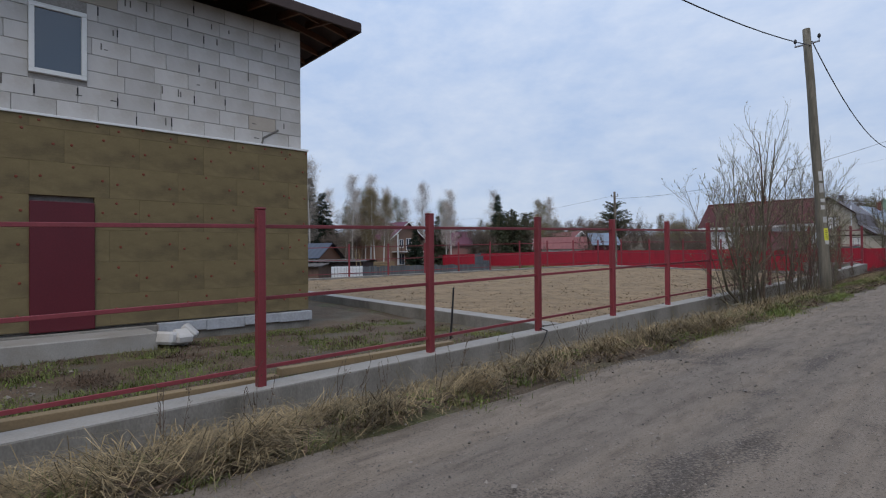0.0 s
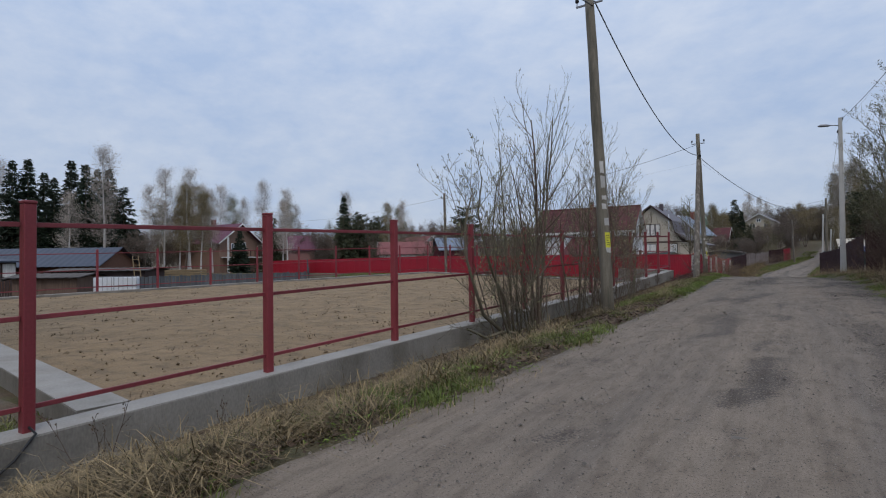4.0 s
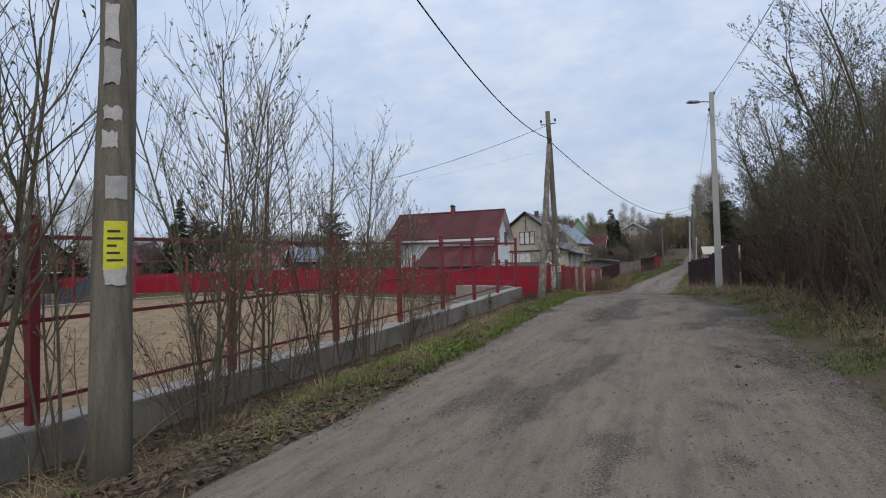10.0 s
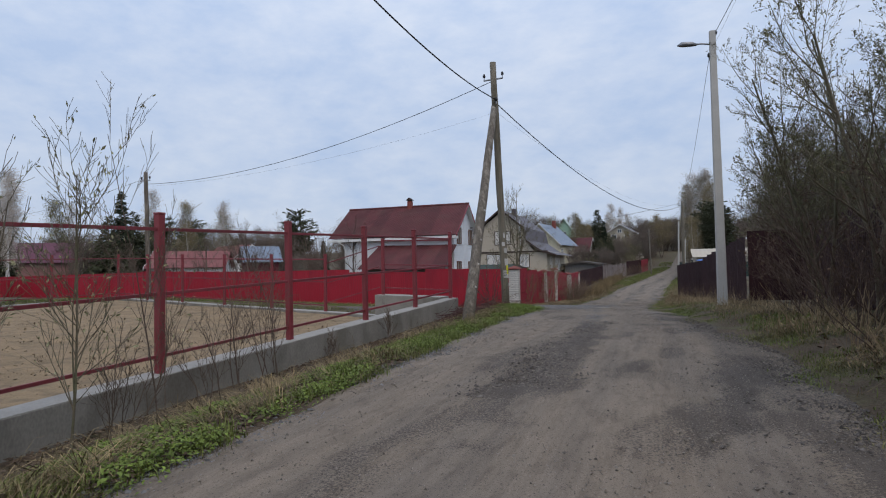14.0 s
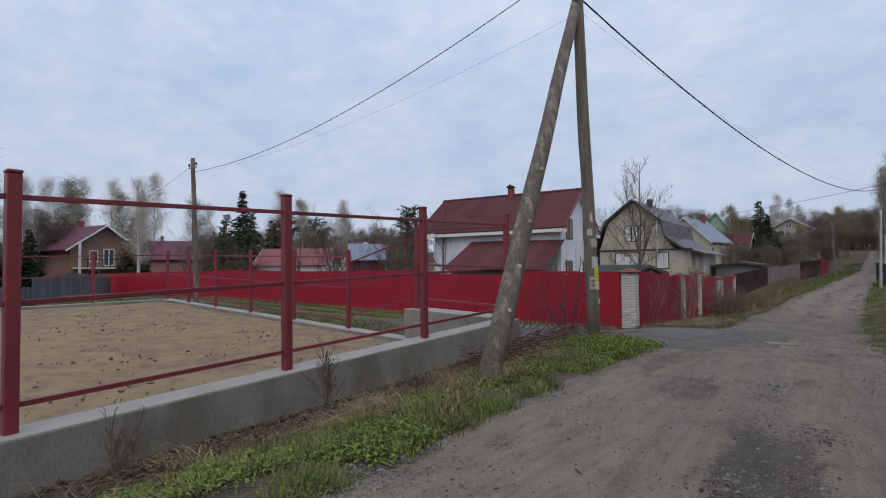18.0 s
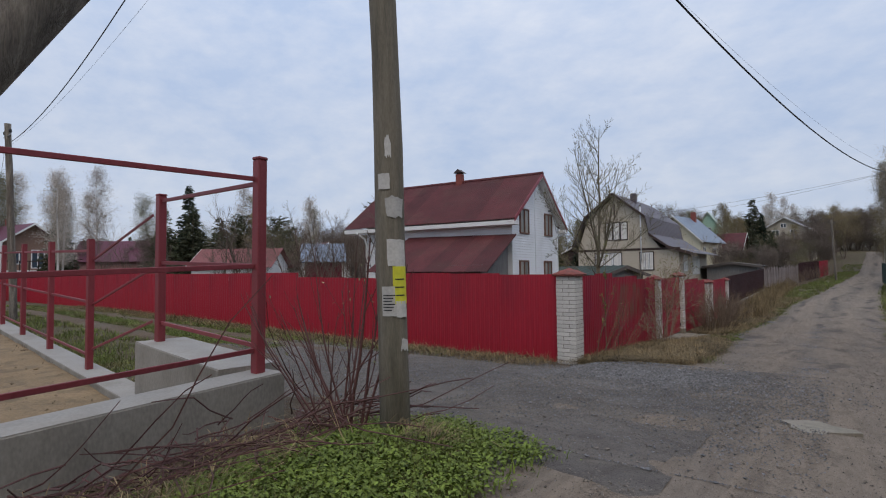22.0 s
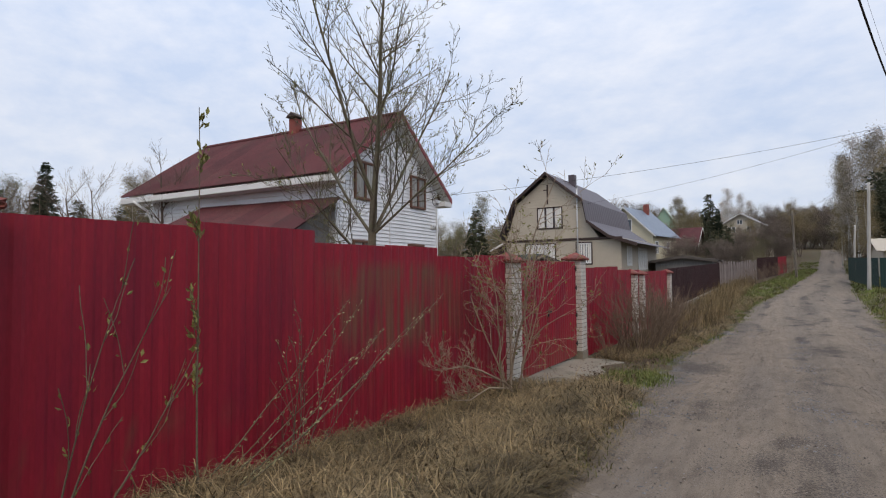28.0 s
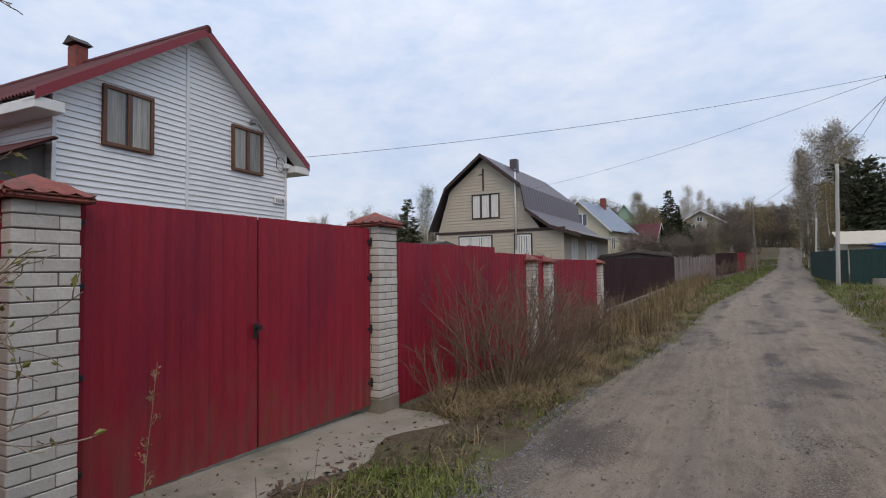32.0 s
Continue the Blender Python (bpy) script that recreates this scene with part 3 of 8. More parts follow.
# the gravel road: worn wheel tracks, potholes, ragged edges
ry = np.concatenate([np.arange(-14, 75, 0.2), np.arange(75, 130, 1.0), np.arange(130, 189, 3.0)])
ru = np.linspace(-1, 1, 41)
RYY, RU = np.meshgrid(ry, ru, indexing="ij")
edge = 0.22 * rough(RU * 3, RYY, 0.9, 3.0) + 0.12 * rough(RU * 3, RYY, 0.3, 7.0)
lx, rx_ = left_x(RYY) - 0.2, right_x(RYY) + 0.25
RX = (lx + rx_) / 2 + RU * (rx_ - lx) / 2 + edge * (np.abs(RU) > 0.9)
RZZ = road_z(RYY) + 0.03 * (1 - RU ** 2) + 0.02 * rough(RX, RYY, 1.1, 2.0) + 0.012 * rough(RX, RYY, 0.35, 9.0) - 0.05 * np.exp(-((np.abs(RU) - 0.42) / 0.12) ** 2) * 0.5 - 0.10 * smooth01((np.abs(RU) - 0.9) / 0.1)
road_ob = solid("road", Build().sheet(np.dstack([RX, RYY, RZZ])), M_ROAD, "worn grey gravel road with potholes", "road", kind="structure", smooth=True)
# wear: pale wheel tracks, dark loose gravel between them and at the edges
tracks = np.exp(-((np.abs(RU + 0.06 * np.sin(RYY / 5)) - 0.43) / 0.17) ** 2)
patch = smooth01((rough(RX, RYY / 3.6, 0.55, 16.0) + 0.35 * rough(RX, RYY / 1.5, 0.3, 18.0) - 0.26 + 0.3 * tracks - 0.12 * (np.abs(RU) > 0.84)) / 0.22)
# a long patch of coarse dark gravel, a darker road at the start, a paler one further on
lump = smooth01((1.15 - np.abs(RX - np.interp(RYY, [25, 31.3], [1.78, 1.92])) / np.interp(RYY, [25, 31.3], [0.46, 0.24]) + 0.5 * rough(RX, RYY, 0.4, 23.0)) / 0.35) * smooth01((RYY - 24.7 + 0.4 * rough(RX, RYY, 0.5, 24.0)) / 0.5) * smooth01((31.6 - RYY) / 0.8)
side_ = smooth01((rough(RX, RYY / 1.6, 0.7, 27.0) - 0.05) / 0.25) * smooth01((RX - 2.3) / 0.4) * smooth01((RYY - 22) / 2) * smooth01((29 - RYY) / 2)
rim_ = smooth01((RX - right_x(RYY) + 1.0 + 0.4 * rough(RX, RYY, 0.6, 29.0)) / 0.5) * smooth01((RYY - 16) / 3) * smooth01((36 - RYY) / 3)
patch = np.clip(patch + 0.75 * rim_ + 1.1 * lump + 0.6 * side_, 0, 1.5) + np.interp(RYY, [0, 14, 34, 44], [0.24, 0.12, 0.05, 0.0]) - 0.25 * tracks + smooth01((RYY - 34) / 6) * (0.52 - 1.2 * tracks + 0.7 * rough(RX, RYY / 5, 0.5, 41.0) + 0.4 * rough(RX, RYY / 2, 0.22, 43.0))
wa = road_ob.data.attributes.new("wear", "FLOAT", "POINT"); wa.data.foreach_set("value", (0.72 * patch).ravel().astype(np.float32))

# the side lane
lx_ = np.arange(0.6, -9.4, -0.3)
lv = np.linspace(-1, 1, 25)
LXX, LV = np.meshgrid(lx_, lv, indexing="ij")
mid = np.interp(LXX, [-46, -20, -8, -3, 0.6], [42.0, 40.4, 39.6, 39.3, 39.2]); halfw = np.interp(LXX, [-46, -12, -8, -4, -1.5, 0.6], [1.2, 1.3, 1.6, 2.2, 2.7, 3.6])
LYY = mid + LV * halfw * smooth01((LXX + 10.2) / 2.4) + 0.2 * rough(LXX, LV * 4, 0.8, 4.0) * (np.abs(LV) > 0.85)
LZZ = ground_z(LXX, LYY) + 0.035 + 0.02 * rough(LXX, LYY, 0.8, 6.0) - 0.09 * smooth01((np.abs(LV) - 0.88) / 0.12)
solid("road_side_lane", Build().sheet(np.dstack([LXX, LYY, LZZ])), M_LANE, "dark gravel side lane", "road", kind="structure", smooth=True)
for off in (-0.85, 0.85):
    tx_, tv = np.meshgrid(np.concatenate([np.arange(-6.6, -20, -0.4), np.arange(-20, -46, -1.0)]), np.linspace(-1, 1, 9), indexing="ij")
    ty_ = np.interp(tx_, [-46, -20, -8, -3, 0.6], [42.0, 40.4, 39.6, 39.3, 39.2]) + off + tv * 0.42 + 0.15 * rough(tx_, tv, 0.9, 5.0 + off)
    solid("road_wheel_track", Build().sheet(np.dstack([tx_, ty_, ground_z(tx_, ty_) + 0.05 + 0.02 * rough(tx_, ty_, 0.7, 6.5) - 0.09 * smooth01((np.abs(tv) - 0.6) / 0.4)])), M_YARD, "bare tan wheel track of the grassy lane", "road", kind="structure", smooth=True)

# ---- sand lot and its concrete edges ----
def wall_run(name, a, b, za, zb, width, depth, label, steps=12):
    """A low concrete wall from a to b (plan), its top going from za to zb."""
    a, b = Vector((*a, 0)), Vector((*b, 0))
    d = (b - a).normalized(); s = Vector((-d.y, d.x, 0)) * (width / 2)
    rows = []
    for i in range(steps + 1):
        t = i / steps
        c = a.lerp(b, t); z = (za(c.y) if callable(za) else za * (1 - t) + zb * t)
        e = 0.012
        rows.append([(*(c + s).to_2d(), z - depth), (*(c + s).to_2d(), z - e), (*(c + s * (1 - e / width * 2)).to_2d(), z), (*(c - s * (1 - e / width * 2)).to_2d(), z), (*(c - s).to_2d(), z - e), (*(c - s).to_2d(), z - depth)])
    bl = Build().sheet(rows)
    k = 6
    bl.f += [tuple(range(k)), tuple(range(steps * k, steps * k + k))[::-1]]
    ob = solid(name, bl, M_CONC, label, "wall", kind="structure")
    # a thin sheet over the wall top, paler than the faces
    top_sheet = Build()
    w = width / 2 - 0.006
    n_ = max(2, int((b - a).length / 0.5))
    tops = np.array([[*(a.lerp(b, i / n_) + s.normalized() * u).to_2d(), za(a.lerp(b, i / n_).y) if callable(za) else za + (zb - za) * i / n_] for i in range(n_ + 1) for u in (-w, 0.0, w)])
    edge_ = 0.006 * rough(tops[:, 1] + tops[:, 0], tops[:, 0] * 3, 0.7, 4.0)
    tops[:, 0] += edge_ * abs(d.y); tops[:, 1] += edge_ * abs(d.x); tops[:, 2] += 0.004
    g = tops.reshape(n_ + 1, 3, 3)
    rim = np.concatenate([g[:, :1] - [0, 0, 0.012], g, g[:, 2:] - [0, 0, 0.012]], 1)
    part("cement_skim", top_sheet.sheet(rim), M_CONC_TOP, ob, "paler top surface of the concrete wall")
    return ob


wall_run("wall_front", (-3.05, -12), (-3.05, 36.05), wall_z, 0, 0.40, 1.3, "low grey concrete retaining wall beside the road", 60)
C_SIDE0, C_SIDE1 = (-3.26, 35.72), (-20.6, 37.7)
C_CROSS0, C_CROSS1 = (-3.26, 7.75), (-27.0, 10.45)
wall_run("wall_cross", C_CROSS0, C_CROSS1, 0.45, 0.46, 0.5, 0.9, "low concrete strip foundation")
wall_run("wall_far", (-27.0, 10.3), (-20.6, 37.86), 0.45, 0.96, 0.36, 0.9, "low concrete strip foundation")
wall_run("wall_side", C_SIDE0, C_SIDE1, 0.47, 0.955, 0.40, 0.9, "low concrete strip foundation")
wall_run("wall_corner", (-3.24, 35.93), (-5.78, 36.3), 1.16, 1.21, 0.62, 0.9, "raised concrete pad at the end of the wall", 3)
su, sv = np.meshgrid(np.linspace(0, 1, 70), np.linspace(0, 1, 80), indexing="ij")
c00, c01, c10, c11 = (-3.15, 7.75, 0.36), (-3.15, 35.7, 0.42), (-27.0, 10.4, 0.37), (-20.6, 37.7, 0.88)
SG = [(c00[i] * (1 - su) + c10[i] * su) * (1 - sv) + (c01[i] * (1 - su) + c11[i] * su) * sv for i in range(3)]
SG[2] = SG[2] + 0.05 * rough(SG[0], SG[1], 1.6, 1.0) + 0.03 * rough(SG[0], SG[1], 0.5, 8.0) - 0.02
solid("ground_sand", Build().sheet(np.dstack(SG)), M_SAND, "levelled yellow sand filling the lot", "sand", kind="structure", smooth=True)

# trodden soil of the building plot
yx_, yy2 = np.meshgrid(np.concatenate([np.linspace(-27, -9, 30), np.linspace(-8.6, -3.22, 40)]), np.linspace(-9, 7.6, 80))
solid("ground_yard", Build().sheet(np.dstack([yx_, yy2, ground_z(yx_, yy2) + 0.06 + 0.05 * rough(yx_, yy2, 0.9, 3.3) + 0.02 * rough(yx_, yy2, 0.3, 6.3)])), M_YARD, "trodden tan soil with patches of crushed stone", "ground", kind="structure", smooth=True)

# ---- steel post fence on the wall ----
def rail_mesh(length, h=0.045, w=0.025):
    return Build().box(-w / 2, w / 2, 0, length, -h / 2, h / 2, 0.004)


def span(name, mesh, parent, p, q):
    """A part whose mesh runs along y from 0 to its length, laid from p to q (world)."""
    p, q = Vector(p), Vector(q)
    ob = new(name, mesh)
    d = (q - p).normalized()
    side = d.cross(Vector((0, 0, 1))).normalized()
    up = side.cross(d)
    m = Matrix((side, d, up)).transposed().to_4x4()
    m.translation = p - parent.location
    ob.parent, ob.matrix_basis = parent, m
    return ob


POSTS_Y = [1.77 + 2.625 * i for i in range(-3, 14)]
fence = thing("fence", "dark red painted steel fence frame standing on the concrete wall", "fence", -3.05, 15, wall_z(15))
b = Build().box(-0.05, 0.05, -0.05, 0.05, -0.02, 2.07, 0.008); b.box(-0.055, 0.055, -0.055, 0.055, 2.07, 2.1, 0.008)
post_me = b.mesh("post", M_POST)
rail_me = rail_mesh(2.525).mesh("rail", M_RAIL)
for i, y in enumerate(POSTS_Y):
    p = new("post", post_me); p.parent = fence
    p.location = at(fence, -3.05, y, wall_z(y))
    p.rotation_euler = (random.uniform(-0.006, 0.006), random.uniform(-0.008, 0.008), random.uniform(-0.05, 0.05))
    if i + 1 < len(POSTS_Y):
        y2 = POSTS_Y[i + 1]
        for h in (0.22, 1.03, 1.88):
            span("rail", rail_me, fence, (-3.05, y + 0.05, wall_z(y) + h), (-3.05, y2 - 0.05, wall_z(y2) + h))
E1 = (-5.61, 36.2, 1.2)
p = new("post", post_me); p.parent = fence; p.location = at(fence, *E1); p.scale = (1, 1, 0.92)
le = math.dist((-3.05, 35.9), E1[:2]) - 0.1
corner_rail = rail_mesh(le).mesh("corner_rail", M_RAIL)
for h in (0.25, 1.03, 1.84):
    d = Vector((E1[0] + 3.05, E1[1] - 35.9, 0.08)).normalized() * 0.05
    span("rail", corner_rail, fence, Vector((-3.05, 35.9, 1.12 + h)) + d, Vector((E1[0], E1[1], E1[2] + h)) - d)

back = thing("fence", "thin red steel posts and rails edging the sand lot", "fence", -15, 36, 1.0)
b = Build().box(-0.045, 0.045, -0.045, 0.045, -0.02, 2.05, 0.005)
thin_me = b.mesh("thin_post", M_POST)
def side_top(x): return 0.47 + 0.485 * (-3.26 - x) / 17.34


line = [(x, 35.72 + 1.98 * (-3.26 - x) / 17.34) for x in (-7.98, -10.62, -13.26, -15.9, -18.35)]
pts = [(x, y, side_top(x)) for x, y in line] + [(-20.55, 37.68, 0.95)] + [(-20.6 - 6.4 * t, 37.7 - 27.3 * t, 0.95 - 0.5 * t) for t in np.arange(0.095, 1.0, 0.095)]
for i, q in enumerate(pts):
    p = new("post", thin_me); p.parent = back; p.location = at(back, *q)
    if i + 1 < len(pts):
        n_ = pts[i + 1]
        me = rail_mesh(math.dist(q, n_) - 0.09, 0.042, 0.025).mesh("thin_rail", M_RAIL)
        dv = (Vector(n_) - Vector(q)).normalized() * 0.045
        for h in (0.22, 1.05, 1.86):
            span("rail", me, back, Vector(q) + dv + Vector((0, 0, h)), Vector(n_) - dv + Vector((0, 0, h)))
me = rail_mesh(math.dist(pts[0], E1) - 0.1, 0.035, 0.02).mesh("thin_rail", M_RAIL)
for h in (0.3, 1.0, 1.7):
    span("rail", me, back, Vector(pts[0]) + Vector((-0.03, 0.03, h)), Vector(E1) + Vector((0.03, -0.05, h)))

# a board of fresh pine left along the wall
board = Build()
for y0, y1 in ((-6.0, -1.9), (-1.85, 2.1), (2.13, 5.1)):
    board.box(-3.42, -3.28, y0, y1, wall_z((y0 + y1) / 2) - 0.02, wall_z((y0 + y1) / 2) + 0.075, 0.006)
solid("formwork_board", board, M_PINE, "long pale pine formwork boards lying along the concrete wall", "board")

# ---- corrugated sheet fences ----
def ribbed(width, height, pitch=0.115, depth=0.009, seed=0, steps=3):
    """A trapezoid-ribbed steel sheet along y, facing +x, its foot at z 0; a little uneven."""
    prof, y = [], 0.0
    while y < width - 0.01:
        for dy, dx in ((0.0, 0), (0.035, 0), (0.055, depth), (0.095, depth)):
            if y + dy <= width:
                prof.append((dx, y + dy))
        y += pitch
    prof.append((0, width))
    rows = [[(x + 0.002 * math.sin(z * 3 + k * 0.7 + seed), yy, z) for k, (x, yy) in enumerate(prof)] for z in np.linspace(0, height, steps + 1)]
    rows2 = [[(x - 0.003, yy, z) for x, yy, z in r] for r in rows]
    bl = Build().sheet(rows); bl.sheet(rows2[::-1])
    return bl


def panel_line(name, label, runs, material, frame_mat, fixed, along, width=1.15, group="", stain=False):
    """Runs of (start, end, foot0, foot1, top0, top1) along y (fixed x) or x (fixed y)."""
    th = thing(name, label, "fence", *((fixed, runs[0][0]) if along == "y" else (runs[0][0], fixed)), runs[0][2], group)
    cache = {}
    for s, e, f0, f1, t0, t1 in runs:
        n_ = max(1, round(abs(e - s) / width)); w = abs(e - s) / n_
        for i in range(n_):
            u = (i + 0.0) / n_
            uc = (i + 0.5) / n_
            foot, top = f0 + (f1 - f0) * uc, t0 + (t1 - t0) * uc
            key = (round(w, 3), round(top - foot, 2), i if stain else 0, s if stain else 0)
            if key not in cache:
                cache[key] = ribbed(w, top - foot, seed=len(cache), steps=14 if stain else 3).mesh("sheet", material)
                if stain:
                    me = cache[key]
                    co = np.zeros(len(me.vertices) * 3); me.vertices.foreach_get("co", co); co = co.reshape(-1, 3)
                    yw = co[:, 1] + s + (e - s) * u; zw = co[:, 2] / (top - foot)
                    runs_ = rough(yw, zw * 0.12, 0.045, 3.0); cloud = rough(yw, zw * 1.6, 0.55, 9.0)
                    v_ = np.exp(-((yw - 46.65) / 1.25) ** 4) * smooth01((zw - 0.36 - 0.16 * runs_) / 0.14) * smooth01((0.93 - zw) / 0.03) * 0.85 * np.clip(0.42 + 1.5 * runs_ + 0.8 * cloud, 0, 1)
                    v_ = v_ + 0.6 * np.clip(rough(yw, zw * 0.6, 0.07, 5.0) - 0.12, 0, 1) * (zw < 0.3)
                    a_ = me.attributes.new("stain", "FLOAT", "POINT"); a_.data.foreach_set("value", np.clip(v_, 0, 1).astype(np.float32))
            ob = new("sheet", cache[key]); ob.parent = th
            c = s + (e - s) * u
            if along == "y":
                ob.location = at(th, fixed + random.uniform(-0.004, 0.004), c, foot)
            else:
                # laid towards -x, ribs facing the lane
                ob.location = at(th, c, fixed + random.uniform(-0.004, 0.004), foot)
                ob.rotation_euler, ob.scale = (0, 0, radians(90)), (-1, 1, 1)
    return th


FC = 42.78
# the side-lane fence, stepped
panel_line("sheet_fence", "bright red ribbed steel sheet fence along the side lane", [
    (-2.98, -6.97, 0.16, 0.22, 1.97, 2.06), (-6.97, -11.08, 0.22, 0.3, 1.90, 1.95), (-11.08, -17.05, 0.3, 0.42, 2.08, 2.07), (-17.05, -25.5, 0.42, 0.5, 2.06, 2.2)], M_SHEET, M_POST, FC, "x")
panel_line("sheet_fence", "bright red ribbed steel sheet fence along the side lane", [(-25.5, -46.0, 0.45, 0.4, 2.15, 1.95)], M_SHEET, M_POST, FC + 0.6, "x")
# the road fence, weathered by wet plants
FD = -2.70
panel_line("sheet_fence", "weathered dark red ribbed steel sheet fence with dull brown streaks", [
    (43.02, 45.35, 0.14, 0.02, 1.93, 2.0), (45.35, 47.31, 0.02, -0.08, 1.87, 1.90), (47.31, 49.18, -0.08, -0.14, 1.78, 1.84)], M_SHEET_OLD, M_POST, FD, "y", stain=True)
panel_line("sheet_fence", "dark red ribbed steel sheet fence in two steps", [(52.73, 55.7, -0.2, -0.25, 1.64, 1.68), (55.7, 57.16, -0.25, -0.27, 1.58, 1.6), (57.48, 58.14, -0.27, -0.27, 1.58, 1.58), (58.46, 62.80, -0.27, -0.24, 1.52, 1.54)], M_SHEET_OLD, M_POST, FD, "y")
panel_line("sheet_fence", "dark brown steel sheet fence on a low concrete base", [(63.12, 84.5, 0.05, 0.25, 1.60, 1.95)], M_BROWN, M_POST, FD - 0.05, "y", 1.15)
wall_run("wall_brown_fence", (FD - 0.05, 63.12), (FD - 0.05, 84.5), 0.06, 0.26, 0.22, 0.6, "low concrete base of a fence", 6)

# ---- brick pillars ----
def brick_pair(S):
    """The two ways in which a brick lies in a pillar of side S: one and a half bricks to a face."""
    L, W = S * 2 / 3 - 0.003, S / 3 - 0.004
    return (Build().box(0, L, 0, W, 0, 0.0705, 0.004).mesh("brick_long", M_BRICK), Build().box(0, W, 0, L, 0, 0.0705, 0.004).mesh("brick_across", M_BRICK))


CO = 0.0788
BRICKS = {S: brick_pair(S) for S in (0.40, 0.34)}


def cap_mesh(w):
    """A wavy four-sided cap."""
    bl, n_ = Build(), 12
    g = []
    for i in range(n_ + 1):
        row = []
        for j in range(n_ + 1):
            u, v = i / n_ * 2 - 1, j / n_ * 2 - 1
            r = max(abs(u), abs(v))
            wave = 0.010 * math.cos(8 * math.pi * (u if abs(v) > abs(u) else v)) * (0.3 + 0.7 * r)
            row.append((u * w / 2, v * w / 2, 0.03 + 0.125 * (1 - r) ** 0.85 + wave))
        g.append(row)
    bl.sheet(g)
    bl.box(-w / 2, w / 2, -w / 2, w / 2, -0.012, 0.03, 0.01)
    return bl.mesh("cap", M_CAP, True)


CAPS = {0.40: cap_mesh(0.52), 0.34: cap_mesh(0.45)}


def pillar(x, y, foot, top, label, S=0.34):
    """Top is the apex of the cap."""
    n_ = int(round((top - 0.15 - foot) / CO))
    z0 = top - 0.155 - n_ * CO
    th = thing("brick_pillar", label, "pillar", x, y, z0, "pillars of the road fence")
    brick_a, brick_b = BRICKS[S]
    L = S * 2 / 3
    part("core", Build().box(-S / 2 + 0.008, S / 2 - 0.008, -S / 2 + 0.008, S / 2 - 0.008, 0.0, n_ * CO + 0.01).mesh("core", M_MORTAR), M_MORTAR, th)
    part("footing", Build().box(-S / 2 - 0.01, S / 2 + 0.01, -S / 2 - 0.01, S / 2 + 0.01, -0.5, -0.004, 0.01).mesh("footing", M_CONC_OLD), M_CONC_OLD, th, "stained concrete footing")
    for c in range(n_):
        flip = c % 2
        for me, bx, by in ((brick_a, 0, 0), (brick_b, L + 0.005, 0), (brick_a, S - L, L + 0.005), (brick_b, 0, S - L)):
            if flip:
                bx = S - bx - (L - 0.003 if me == brick_a else S / 3 - 0.004)
            ob = new("brick", me); ob.parent = th
            ob.location = (bx - S / 2 + random.uniform(-0.0025, 0.0025), by - S / 2 + random.uniform(-0.0025, 0.0025), c * CO + 0.005)
    cp = new("cap", CAPS[S]); cp.parent = th; cp.location = (0, 0, n_ * CO + 0.012)
    cp.rotation_euler = (0, 0, random.uniform(-0.04, 0.04))
    return th


pillar(-2.74, 42.84, 0.12, 2.10, "white silicate brick corner pillar with a dark red cap", 0.40)
pillar(-2.755, 49.34, -0.02, 1.88, "white brick gate pillar on a concrete footing with a red cap")
pillar(-2.755, 52.57, -0.02, 1.95, "white brick gate pillar on a concrete footing with a red cap")
pillar(-2.755, 57.32, -0.24, 1.60, "grey-white brick fence pillar with a red cap")
pillar(-2.755, 58.30, -0.24, 1.58, "grey-white brick fence pillar with a red cap")
pillar(-2.755, 62.95, -0.22, 1.58, "grey-white brick fence pillar with a red cap")

# ---- the double gate ----
gate = thing("gate", "closed dark red ribbed steel double gate with worn paint", "gate", FD, 49.65, -0.1)
for nm, y0, y1 in (("gate_leaf", 49.53, 50.885), ("gate_leaf", 50.90, 52.38)):
    lf = part(nm, ribbed(y1 - y0, 1.86, seed=y0, depth=0.010, steps=10).mesh("gate_leaf", M_SHEET_OLD), M_SHEET_OLD, gate)
    gc = np.zeros(len(lf.data.vertices) * 3); lf.data.vertices.foreach_get("co", gc); gc = gc.reshape(-1, 3)
    gv = np.clip(0.55 - gc[:, 2] / 1.86 * 1.3, 0, 1) * np.clip(0.5 + 1.3 * rough(gc[:, 1] + y0, gc[:, 2] * 0.4, 0.09, 2.0), 0, 1) * 1.1
    lf.data.attributes.new("stain", "FLOAT", "POINT").data.foreach_set("value", gv.astype(np.float32))
    lf.location = at(gate, FD, y0, -0.09)
    fr = Build()
    for z in (0.02, 0.9, 1.8):
        fr.box(-0.05, -0.01, 0.0, y1 - y0, z, z + 0.04)
    for yy in (0.0, y1 - y0 - 0.04):
        fr.box(-0.052, -0.012, yy, yy + 0.04, 0, 1.84)
    part("gate_frame", fr.mesh("gate_frame", M_POST), M_POST, lf)
    hy_ = 0.0 if y0 < 50 else y1 - y0
    for z in (0.22, 0.78, 1.32, 1.7):
        hb_ = Build().box(0.008, 0.024, hy_ - 0.05, hy_ + 0.05, z, z + 0.035, 0.004); hb_.tube([(0.022, hy_, z - 0.03), (0.022, hy_, z + 0.065)], 0.011, 8)
        part("hinge", hb_.mesh("hinge", M_BLACK), M_BLACK, lf, "small black hinge")
    if y0 < 50:
        hd_ = Build().box(0.012, 0.03, 1.30, 1.345, 0.88, 1.0, 0.006); hd_.tube([(0.02, 1.322, 0.965), (0.06, 1.322, 0.965), (0.075, 1.322, 0.965)], [0.014, 0.014, 0.024], 10)
